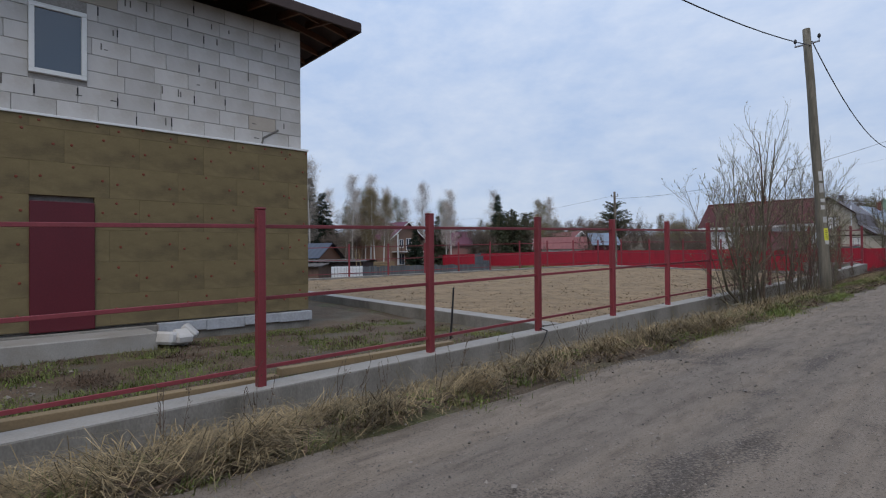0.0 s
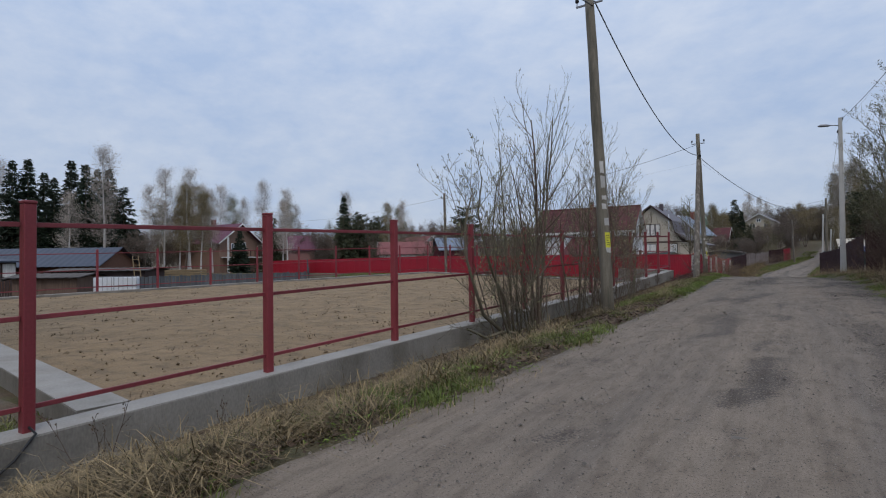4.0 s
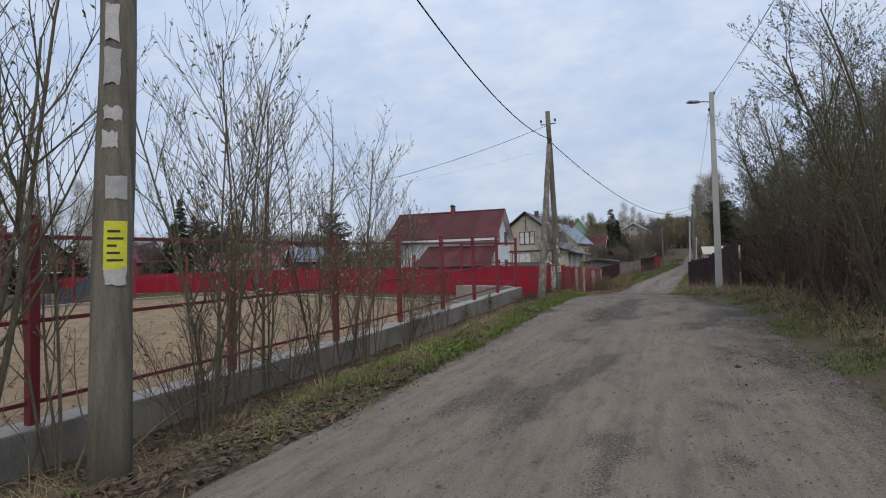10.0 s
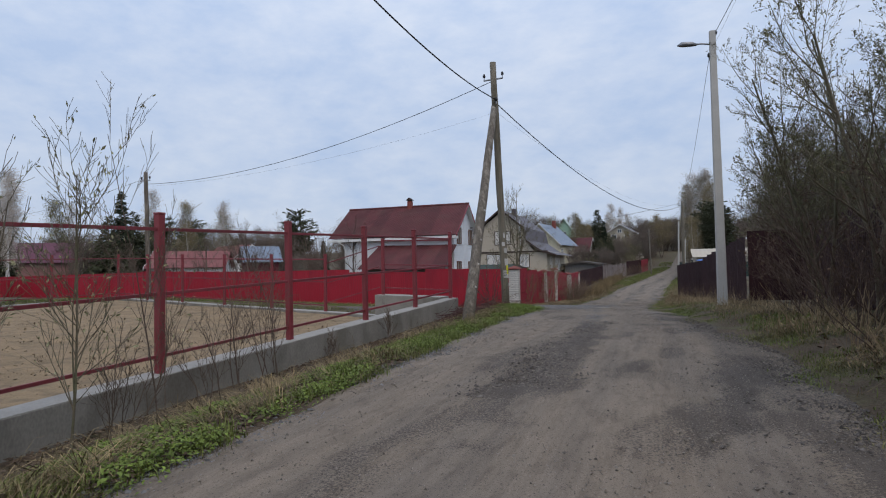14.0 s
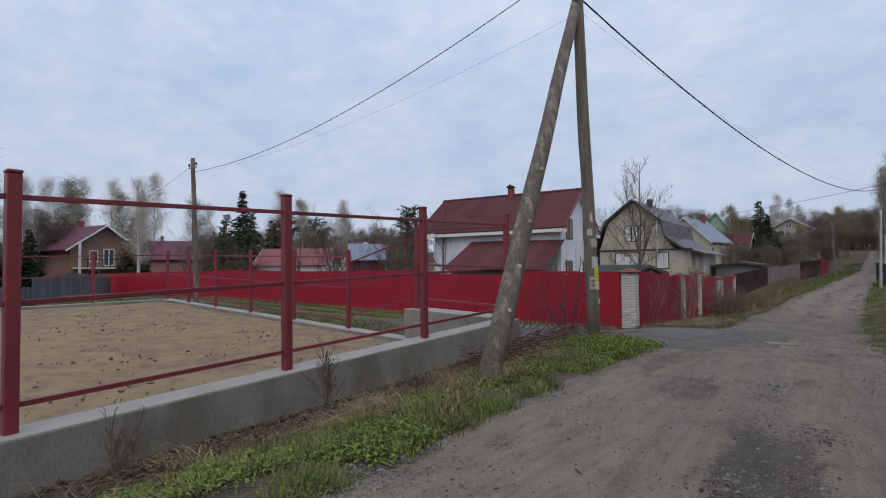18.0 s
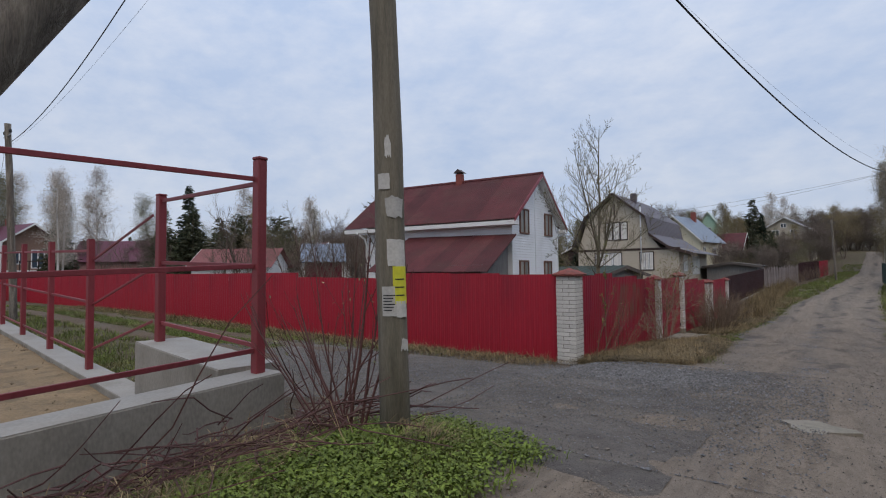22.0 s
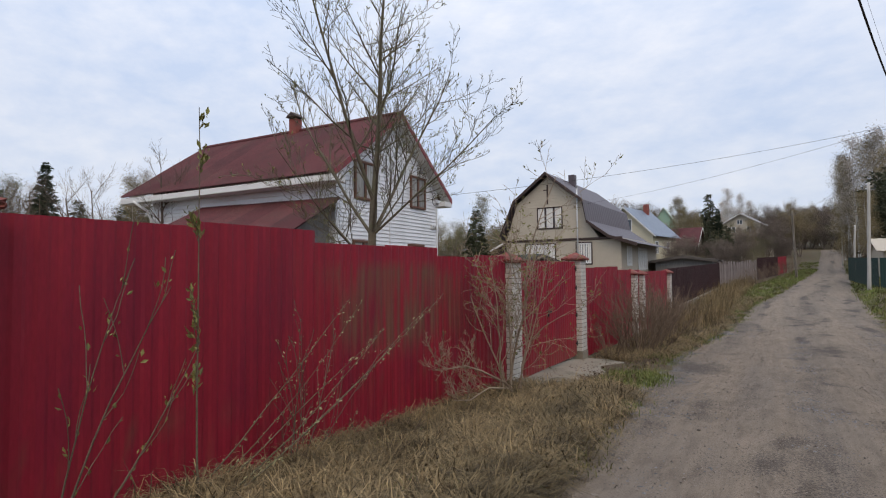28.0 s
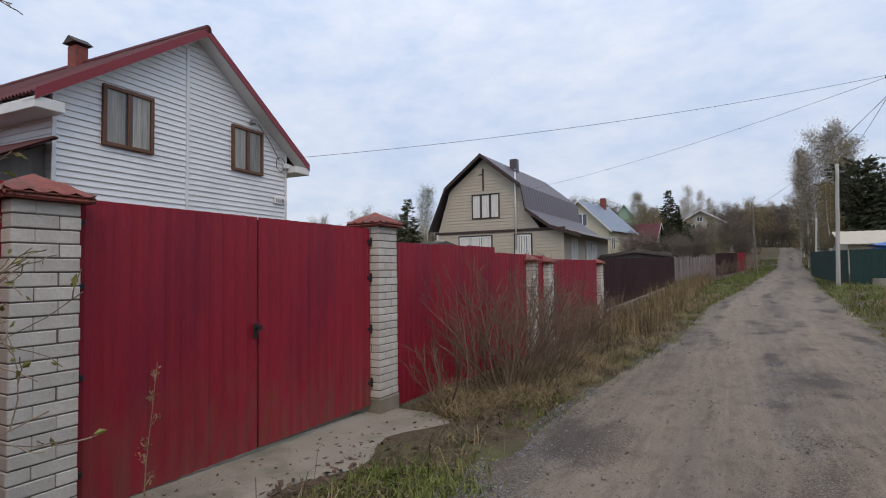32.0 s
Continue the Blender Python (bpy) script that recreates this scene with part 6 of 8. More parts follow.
plank_fence("plank_fence", "grey weathered upright board fence", (-31.4, 21.4), (-27.6, 32.0), 1.05, M_BLUEWOOD, 0.2, 0.02, 0.03)
plank_fence("plank_fence", "grey weathered upright board fence", (-27.6, 32.2), (-40, 43.0), 1.3, M_BLUEWOOD, 0.2, 0.02, 0.03)
plank_fence("picket_fence", "dark weathered upright board fence", (-36.4, 17.6), (-41.5, 14.9), 1.25, M_DKWOOD, 0.14, 0.05, 0.04, -0.1)
plank_fence("plank_fence", "old greyish-pink board fence overgrown with weeds", (-2.85, 84.8), (-0.9, 99.8), 1.85, M_FADED, 0.13, 0.012, 0.06)
f1 = panel_line("sheet_fence", "dark brown steel sheet fence", [(100.0, 112.4, 0.45, 0.7, 2.5, 2.75)], M_BROWN, M_POST, -0.85, "y", 1.15)
f1.rotation_euler = (0, 0, radians(-7.8))
f2 = panel_line("sheet_fence", "faded red steel sheet fence", [(112.5, 120, 0.7, 0.95, 2.75, 2.95)], M_SHEET_OLD, M_POST, 0.85, "y", 1.15)
f2.rotation_euler = (0, 0, radians(-7.0))
panel_line("sheet_fence", "tall dark brown steel sheet fence behind the bushes", [(14, 38.6, 1.0, 1.0, 3.2, 3.2)], M_BROWN, M_POST, 7.0, "y", 1.15)
fb = panel_line("sheet_fence", "tall dark brown steel sheet fence beside the road", [(38.8, 47, 0.85, 0.3, 2.9, 2.3), (47, 57.2, 0.2, -0.1, 2.2, 1.95)], M_BROWN, M_POST, 5.55, "y", 1.15)
fb.rotation_euler = (0, 0, radians(4.0))
panel_line("sheet_fence", "dark green steel sheet fence on a concrete kerb", [(81.7, 97, 0.25, 0.5, 2.1, 2.35)], M_GREENFENCE, M_POST, 5.75, "y", 1.15)
panel_line("sheet_fence", "dark green steel sheet fence across a garden", [(15.5, 5.8, 0.35, 0.25, 2.15, 2.1)], M_GREENFENCE, M_POST, 81.6, "x", 1.15)

# ---- yard clutter by the sand lot ----
ibc = thing("water_tank", "white plastic water tank in a steel cage", "tank", -31.0, 20.9, 0.05)
part("tank", Build().box(-0.5, 0.5, -0.6, 0.6, 0.12, 1.05, 0.06).mesh("tank", M_IBC), M_IBC, ibc)
cg = Build()
for k in range(6):
    yy = -0.6 + 0.24 * k
    cg.box(0.5, 0.52, yy - 0.01, yy + 0.01, 0.1, 1.08); cg.box(-0.52, -0.5, yy - 0.01, yy + 0.01, 0.1, 1.08)
for z in (0.12, 0.5, 1.05):
    cg.box(0.5, 0.525, -0.62, 0.62, z, z + 0.03); cg.box(-0.525, -0.5, -0.62, 0.62, z, z + 0.03)
part("cage", cg.mesh("cage", M_METAL), M_METAL, ibc)
part("pallet", Build().box(-0.55, 0.55, -0.62, 0.62, 0, 0.11, 0.01).mesh("pallet", M_GREYWOOD), M_GREYWOOD, ibc)
ibc.rotation_euler = (0, 0, radians(-35))
copy_thing(ibc, pose(-32.0, 20.2, 0.05, 0, 0, -35))
ld = thing("ladder", "wooden ladder leaning on the board fence", "ladder", -32.4, 22.3, 0.1)
for s in (-0.22, 0.22):
    part("ladder_rail", Build().tube([(0, s, 0), (-0.5, s * 0.8, 2.3)], 0.03, 6).mesh("ladder_rail", M_PINE), M_PINE, ld)
for k in range(6):
    part("rung", Build().tube([(-0.08 * (k + 0.7), -0.22, 0.36 * (k + 0.7)), (-0.08 * (k + 0.7), 0.22, 0.36 * (k + 0.7))], 0.022, 6).mesh("rung", M_PINE), M_PINE, ld)
stack = thing("timber_stack", "stack of orange-brown sawn timber", "timber", -43, 31, 0.1)
for k in range(6):
    for j in range(5):
        part("plank", Build().box(-0.9 + 0.36 * j, -0.58 + 0.36 * j, -2, 2, 0.2 * k, 0.2 * k + 0.17, 0.01).mesh("plank", M_PINE), M_PINE, stack)
tarp = Build()
gx, gy = np.meshgrid(np.linspace(-1.5, 1.5, 12), np.linspace(-1.2, 1.2, 10))
tarp.sheet(np.dstack([gx + 8.6, gy + 84, 2.2 + 0.7 * np.exp(-(gx ** 2 + gy ** 2) / 1.2) + 0.1 * np.sin(gx * 3)]))
tarp.box(7.3, 9.9, 83.0, 85.0, 0.1, 2.25, 0.05)
solid("tarpaulin", tarp, M_BLUETARP, "pile covered with a bright blue tarpaulin behind the green fence", "tarpaulin")

# the glazed veranda of the blue-roofed house
ver = thing("veranda", "glazed white veranda with a flat dark roof", "veranda", -46, 17.6, -0.1)
part("wall", Build().box(-2.0, 1.4, -2.6, 2.1, -0.4, 1.05).mesh("wall", M_BRWOOD), M_BRWOOD, ver)
part("wall", Build().box(-2.0, 1.3, -2.5, 2.0, 1.05, 2.2).mesh("wall", M_DKWOOD), M_DKWOOD, ver)
part("roof", Build().prism([(-2.2, -2.9, 2.42), (1.8, -2.9, 2.2), (1.8, -2.9, 2.3), (-2.2, -2.9, 2.52)], (0, 5.4, 0)).mesh("roof", M_DARKBLUE), M_DARKBLUE, ver, "dark blue flat roof")
for k in range(5):
    part("pane", Build().box(1.3, 1.36, -2.4 + 0.9 * k, -1.65 + 0.9 * k, 1.12, 2.1, 0.01).mesh("pane", M_CURTAIN_SKY), M_CURTAIN_SKY, ver, "white curtained pane")
# a stake in the yard and a cable end hanging over the wall
solid("stake", Build().tube([(-4.55, 6.2, 0.2), (-4.52, 6.23, 0.75), (-4.5, 6.25, 1.2)], [0.022, 0.02, 0.018], 7), M_BLACK, "thin dark stake driven into the yard", "stake")
solid("cable_end", Build().tube([(-3.0, 7.02, 0.47), (-2.845, 7.02, 0.44), (-2.82, 6.86, 0.26), (-2.82, 6.65, 0.10), (-2.8, 6.45, -0.05)], 0.012, 6), M_BLACK, "black cable end hanging down the concrete wall", "cable", smooth=True)
solid("cord", Build().tube([(-17.92, 31.06, 0.44), (-11.92, 32.06, 0.43), (-10.45, 34.22, 0.43), (-10.15, 36.08, 0.47)], 0.012, 6), M_CURTAIN_SKY, "pale cord lying across the sand", "cord", smooth=True)
# where the two brown fences meet behind the lamp post
panel_line("sheet_fence", "dark brown steel sheet fence across the corner", [(7.1, 5.6, 0.95, 0.9, 3.1, 2.95)], M_BROWN, M_POST, 38.72, "x", 1.15)
# concrete pieces lying before the green fence
for k, (x0, x1, yy, zz) in enumerate(((6.6, 8.6, 81.1, 0.62), (8.8, 10.4, 81.0, 0.58), (10.7, 12.4, 81.2, 0.6))):
    solid("concrete_block", Build().box(x0, x1, yy - 0.18, yy + 0.18, 0.1, zz, 0.02), M_CONC, "grey concrete kerb block lying before the green fence", "concrete block", "kerb blocks")

# ---- trees and shrubs ----
def limb(rng, p, d, length, up=0.15, wob=0.18, n=6):
    """A wandering polyline from p along d."""
    pts_, d = [np.array(p, float)], np.array(d, float)
    for _ in range(n):
        d = d + rng.normal(0, wob, 3) + np.array([0, 0, up])
        d /= np.linalg.norm(d)
        pts_.append(pts_[-1] + d * length / n)
    return np.array(pts_)


def turned(rng, d, angle):
    """The direction d swung by about angle (radians) to a random side."""
    side = np.cross(d, rng.normal(0, 1, 3)); side /= np.linalg.norm(side) + 1e-9
    v = d * math.cos(angle) + side * math.sin(angle)
    return v / np.linalg.norm(v)


def grow(rng, bl, tips, p, d, length, r, level, spec):
    kids, angle, ratio, up, wob = spec[level]
    n_ = 7 if level == 0 else 5 if level == 1 else 4
    path = limb(rng, p, d, length, up, wob, n_)
    end = r * (0.25 if level else 0.3)
    bl.tube(path, np.maximum(np.linspace(r, end, n_ + 1), 0.0022), 8 if level == 0 and r > 0.04 else 5 if level < 2 else 3, cap=False)
    if level + 1 >= len(spec):
        for k in range(1, n_ + 1):
            tips.append((path[k], path[k] - path[k - 1]))
        return
    for k in range(kids):
        t = (0.22 if level == 0 else 0.18) + 0.78 * (k + rng.random()) / kids
        i = min(int(t * n_), n_ - 1); f_ = t * n_ - i
        q = path[i] * (1 - f_) + path[i + 1] * f_
        dd = path[i + 1] - path[i]; dd /= np.linalg.norm(dd)
        grow(rng, bl, tips, q, turned(rng, dd, angle * rng.uniform(0.7, 1.3)), length * ratio * rng.uniform(0.7, 1.15) * (1.15 - 0.55 * t), max(r * (1 - 0.7 * t) * 0.6, 0.003), level + 1, spec)


def leaf_mesh(rng, tips, count, size, material, name, along=True, slim=0.45, spread=0.02):
    """Small leaves or catkins at the twig ends, one mesh."""
    idx = rng.integers(0, len(tips), count)
    d = np.array([tips[i][1] for i in idx])
    c = np.array([tips[i][0] for i in idx]) - d * rng.random((count, 1)) + rng.normal(0, spread, (count, 3))
    d /= np.linalg.norm(d, axis=1)[:, None] + 1e-9
    d = d + rng.normal(0, 0.45 if along else 1.5, (count, 3)); d /= np.linalg.norm(d, axis=1)[:, None]
    s = np.cross(d, rng.normal(0, 1, (count, 3))); s /= np.linalg.norm(s, axis=1)[:, None] + 1e-9
    L = size * rng.uniform(0.6, 1.4, count)[:, None]
    w = L * slim * 0.5
    nrm = np.cross(d, s)
    v = np.stack([c, c + d * L * 0.5 + s * w + nrm * w * 0.4, c + d * L, c + d * L * 0.5 - s * w + nrm * w * 0.4], 1).reshape(-1, 3)
    f_ = np.arange(count * 4).reshape(-1, 4)
    return fast_mesh(name, v, f_, material)


def bush(label, x, y, seed, stems, height, spread, bark, spec, leaf=None, name="shrub", category="shrub", r0=0.025, z=None, lean=(0, 0), group=""):
    """Several stems from one root. leaf: (count, size, material, slim)."""
    rng = np.random.default_rng(seed)
    zz = float(ground_z(x, y)) if z is None else z
    th = thing(name, label, category, x, y, zz, group)
    tips = []
    for k in range(stems):
        a = rng.uniform(0, 6.28)
        base = np.array([math.cos(a), math.sin(a), 0]) * rng.uniform(0, spread * 0.25) + np.array([0, 0, -0.08])
        d = np.array([math.cos(a) * spread * rng.uniform(0.1, 0.5) + lean[0], math.sin(a) * spread * rng.uniform(0.1, 0.5) + lean[1], 1.0]); d /= np.linalg.norm(d)
        h_ = height * rng.uniform(0.6, 1.0)
        bl = Build()
        grow(rng, bl, tips, base, d, h_, r0 * rng.uniform(0.7, 1.2) * h_ / height, 0, spec)
        part("trunk" if stems < 3 else "stem", bl.mesh("stem", bark, True), bark, th)
    if leaf:
        part("foliage", leaf_mesh(rng, tips, leaf[0], leaf[1], leaf[2], "foliage", True, leaf[3], 0.012), leaf[2], th)
    return th


WILLOW = [(11, 0.62, 0.40, 0.05, 0.045), (7, 0.55, 0.42, 0.12, 0.09), (0, 0.5, 0.5, 0.12, 0.10)]
TALL = [(13, 0.65, 0.42, 0.05, 0.05), (8, 0.6, 0.5, 0.10, 0.12), (4, 0.6, 0.5, 0.12, 0.14), (0, 0.5, 0.5, 0.1, 0.14)]
THICKET = [(5, 0.5, 0.42, 0.05, 0.13), (4, 0.6, 0.5, 0.08, 0.17), (0, 0.5, 0.5, 0.06, 0.18)]
SPRAY = [(5, 0.35, 0.35, 0.02, 0.05), (0, 0.4, 0.5, 0.04, 0.08)]
BRUSH = [(8, 0.5, 0.45, 0.06, 0.10), (4, 0.6, 0.5, 0.08, 0.14), (0, 0.5, 0.5, 0.08, 0.15)]

# willows along the wall
for k, (x, y, st, h, sp, r, nleaf) in enumerate((
        (-2.5, 15.2, 2, 4.9, 0.9, 0.034, 260), (-2.55, 16.0, 3, 5.0, 1.0, 0.030, 260), (-2.45, 16.6, 3, 5.6, 0.9, 0.042, 320), (-2.0, 16.2, 2, 5.6, 0.5, 0.046, 340), (-2.5, 17.4, 3, 5.4, 0.9, 0.024, 260),
        (-1.35, 18.1, 4, 4.6, 0.45, 0.022, 380), (-1.3, 18.5, 3, 4.4, 0.4, 0.020, 280), (-2.45, 19.2, 2, 4.6, 0.5, 0.024, 260), (-2.5, 20.3, 3, 5.3, 0.55, 0.034, 380), (-1.6, 20.4, 4, 3.9, 0.5, 0.018, 300),
        (-2.5, 21.3, 2, 4.8, 0.45, 0.026, 280), (-1.55, 21.6, 3, 3.6, 0.5, 0.016, 220), (-2.45, 22.2, 3, 4.6, 0.5, 0.026, 300), (-2.5, 22.9, 3, 3.6, 0.7, 0.018, 220), (-2.0, 23.5, 3, 3.4, 0.6, 0.016, 200), (-2.4, 24.9, 2, 3.6, 0.5, 0.014, 90))):
    bush("bare willow shrub with pale catkins beside the concrete wall", x, y, 20 + k, st, h, sp, M_BARK if k % 3 else M_TWIG, WILLOW, (int(nleaf * 1.3), 0.05, M_BUD, 0.36), "willow_shrub", "shrub", r, lean=(0.0, -0.1 if y < 18 else -0.04), group="willows along the wall")
# leaning and broken stems among them
LEAN = [(8, 0.8, 0.45, 0.03, 0.12), (6, 0.7, 0.5, 0.06, 0.16), (0, 0.6, 0.5, 0.06, 0.16)]
for k, (x, y, st, h, lx_2, ly_2) in enumerate(((-2.3, 15.9, 3, 3.2, 0.15, -1.0), (-2.4, 16.6, 3, 2.8, 0.2, -1.3), (-2.2, 15.4, 3, 2.4, 0.3, -0.9), (-2.3, 17.6, 2, 2.4, 0.1, 0.8), (-2.2, 21.0, 2, 2.2, 0.1, -0.8))):
    bush("leaning willow stems tangled with twigs beside the wall", x, y, 400 + k, st, h, 0.8, M_BARK, LEAN, (90, 0.05, M_BUD, 0.4), "willow_shrub", "shrub", 0.024, lean=(lx_2, ly_2), group="willows along the wall")
# a willow bent down over the wall, with upright shoots off its lying limbs
def bent_shrub(name, label, x, y, z, seed, lines, bark, shoot, low, leaf, split=0.9, sway=0.55, long_=(0.5, 1.05), r_=0.009, per=3, group=""):
    """Bent limbs along the given lines; upright shoots where they stand higher than split, sprawling twigs below."""
    rng = np.random.default_rng(seed)
    th = thing(name, label, "shrub", x, y, z, group)
    tips = []
    for r0, r1, line in lines:
        bl = Build()
        bl.tube([tuple(q) for q in line], np.linspace(r0, r1, len(line)), 7, False)
        for a, b_ in zip(line[1:-1], line[2:]):
            a, b_ = np.array(a), np.array(b_)
            for k in range(per):
                f_ = (k + rng.uniform(0.2, 0.8)) / per
                sd_ = rng.choice((-1, 1))
                if a[2] > split:
                    grow(rng, bl, tips, a + (b_ - a) * f_, np.array([0.3 * rng.normal(), sway * sd_, 1.0]), rng.uniform(*long_), r_, 0, shoot)
                else:
                    grow(rng, bl, tips, a + (b_ - a) * f_, np.array([0.5 * rng.normal(), -0.9, rng.uniform(-0.1, 0.9)]), rng.uniform(0.55, 1.0) * long_[1], r_ * 0.7, 0, low)
        part("stem", bl.mesh("stem", bark, True), bark, th)
    part("foliage", leaf_mesh(rng, tips, leaf[0], leaf[1], leaf[2], "foliage", True, leaf[3], 0.012), leaf[2], th)
    return th


SHOOT = [(9, 0.7, 0.34, 0.05, 0.06), (5, 0.6, 0.42, 0.10, 0.10), (0, 0.5, 0.5, 0.1, 0.12)]
SPRAWL = [(6, 0.8, 0.4, 0.02, 0.12), (0, 0.6, 0.5, 0.03, 0.14)]
bent_shrub("willow_shrub", "grey-brown willow bent low along the wall with upright budding shoots", -2.25, 14.4, 0.22, 431, (
    (0.046, 0.012, ((0.1, 0.45, -0.1), (0.06, 0.1, 0.3), (0, -0.42, 0.62), (0, -0.8, 1.28), (-0.05, -0.98, 1.8), (-0.05, -0.95, 2.4), (0, -0.8, 2.9))),
    (0.042, 0.011, ((0.0, 0.75, 0.0), (0.05, 0.4, 0.85), (0, 0.02, 1.34), (0, -0.3, 1.85), (-0.1, -0.4, 2.6), (-0.05, -0.3, 3.3))),
    (0.034, 0.020, ((0.1, 0.65, 0.15), (0.12, 0.1, 0.24), (0.15, -0.6, 0.22), (0.1, -1.2, 0.45))),
    (0.030, 0.010, ((0.12, 0.5, 0.0), (0.2, 0.0, 0.55), (0.22, -0.3, 1.3), (0.2, -0.38, 2.2), (0.25, -0.3, 3.0)))),
    M_BARK, SHOOT, SPRAWL, (620, 0.05, M_BUD, 0.36), group="willows along the wall")
# brush at their feet and further on
for k, (x, y, st, h, sp) in enumerate(((-2.5, 14.9, 5, 1.7, 1.1), (-2.3, 15.9, 6, 1.9, 1.2), (-2.4, 16.9, 5, 1.7, 1.1), (-1.6, 18.3, 6, 1.3, 0.9), (-2.4, 19.0, 7, 1.6, 1.0), (-2.4, 20.6, 7, 1.5, 1.0), (-2.2, 22.3, 7, 1.5, 1.0), (-2.3, 24.2, 6, 1.4, 1.0), (-2.5, 26.3, 5, 1.9, 0.8), (-2.5, 27.0, 6, 2.1, 0.7), (-2.4, 25.6, 4, 1.3, 0.8))):
    bush("tangle of thin bare stems at the foot of the wall", x, y, 60 + k, st, h, sp, M_TWIG, BRUSH, None, "brush", "shrub", 0.009)
# dry stalks standing by the wall at the start
for k, (x, y, h) in enumerate(((-2.45, 0.6, 0.8), (-2.4, 1.5, 0.95), (-2.5, 2.5, 0.8), (-2.35, 3.1, 0.7), (-2.5, 4.3, 0.85), (-2.4, 5.4, 0.75), (-2.55, 7.4, 0.8), (-2.4, 8.7, 0.6))):
    bush("thin dry brown weed stalks standing before the concrete wall", x, y, 700 + k, 4, h, 0.8, M_TWIG, [(5, 0.4, 0.22, 0.03, 0.06), (0, 0.5, 0.5, 0.05, 0.1)], (60, 0.022, M_LITTER, 0.5), "dry_weed", "weed", 0.005)
bush("small leafless weed stems against the concrete wall", -2.6, 30.85, 81, 4, 0.85, 0.45, M_TWIG, BRUSH, (60, 0.03, M_LITTER, 0.6), "weed", "weed", 0.006)
bush("small leafless weed stems against the concrete wall", -2.6, 28.6, 82, 5, 0.6, 0.7, M_TWIG, BRUSH, None, "weed", "weed", 0.006)
# red-stemmed shrub by the pole
bush("red-brown leafless shrub at the end of the wall", -1.75, 35.75, 90, 8, 1.75, 0.7, M_BARK_RED, SPRAY, (60, 0.03, M_BUD, 0.5), "red_shrub", "shrub", 0.017)
bush("red-brown leafless shrub at the end of the wall", -1.5, 35.6, 91, 7, 1.6, 0.6, M_BARK_RED, SPRAY, None, "red_shrub", "shrub", 0.015, lean=(-0.9, -0.1))
rngp = np.random.default_rng(5)
bl = Build()
for k in range(230):
    a = rngp.uniform(-0.6, 0.9); L = rngp.uniform(0.6, 1.6)
    x, y = rngp.uniform(-2.7, -1.6), rngp.uniform(33.3, 36.3)
    z = float(ground_z(x, y)) + rngp.uniform(0.02, 0.30)
    bl.tube(limb(rngp, (x, y, z), (math.cos(a) * 0.6, math.sin(a) - 0.3, rngp.uniform(-0.12, 0.18)), L, -0.02, 0.12, 5), np.linspace(0.007, 0.003, 6), 4, False)
solid("twig_pile", bl, M_BARK_RED, "pile of cut red-brown branches by the wall end", "branches", kind="stuff")
# plants along the weathered fence
TWISTY = [(8, 0.75, 0.42, 0.04, 0.13), (5, 0.75, 0.5, 0.06, 0.17), (3, 0.7, 0.5, 0.08, 0.18), (0, 0.6, 0.5, 0.06, 0.18)]
bush("many-stemmed grey-brown sapling with opening green buds before the gate pillar", -2.2, 48.3, 98, 7, 3.1, 0.62, M_BARK_GREY, TWISTY, (1300, 0.036, M_YLEAF, 0.5), "sapling", "shrub", 0.021, lean=(0.06, -0.10))
TWIGGY = [(7, 0.85, 0.42, 0.10, 0.16), (4, 0.8, 0.5, 0.16, 0.2), (0, 0.6, 0.5, 0.14, 0.2)]
bent_shrub("sapling", "low arching pinkish-brown branch with swelling buds before the red fence", -2.2, 48.25, -0.05, 97, (
    (0.017, 0.005, ((0, 0.2, 0.0), (0, -0.15, 0.25), (-0.02, -0.7, 0.48), (-0.05, -1.05, 0.6), (-0.08, -1.4, 0.62), (-0.1, -1.62, 0.72))),
    (0.013, 0.004, ((0.05, 0.15, 0.0), (0.06, -0.2, 0.2), (0.05, -0.7, 0.3), (0.02, -1.1, 0.24), (0, -1.4, 0.3)))),
    M_BARK_GREY, TWIGGY, TWIGGY, (190, 0.022, M_YLEAF, 0.55), 5.0, 0.6, (0.25, 0.5), 0.006, 3)
CATKINS = [(0, 0.35, 0.3, 0.02, 0.03)]
bush("thin budding shoots by the brick pillar", -2.42, 43.35, 96, 3, 1.9, 0.5, M_BARK, SPRAY, (90, 0.034, M_YLEAF, 0.45), "sapling", "shrub", 0.009, lean=(0.25, 0.35))
bush("tall thin willow shoot with pale catkins before the fence", -2.42, 44.1, 99, 1, 3.1, 0.1, M_BARK, [(7, 0.35, 0.10, 0.03, 0.025), (0, 0.4, 0.5, 0.1, 0.1)], (150, 0.05, M_YLEAF, 0.4), "sapling", "shrub", 0.010)
bush("spray of straight shoots with silvery catkins before the fence", -2.4, 44.0, 101, 6, 2.5, 0.7, M_BARK, CATKINS, (420, 0.024, M_BUD, 0.5), "brush", "shrub", 0.007, lean=(0.25, 1.7))
bush("thin upright shoots before the weathered fence", -2.45, 44.9, 102, 7, 1.25, 0.6, M_TWIG, SPRAY, (160, 0.022, M_BUD, 0.5), "brush", "shrub", 0.006, lean=(0.0, 0.3))
bush("low sprawling bare twigs at the foot of the red fence", -2.45, 45.6, 103, 3, 0.55, 1.6, M_TWIG, SPRAY, (60, 0.018, M_BUD, 0.6), "brush", "shrub", 0.005, lean=(0.0, 0.8))
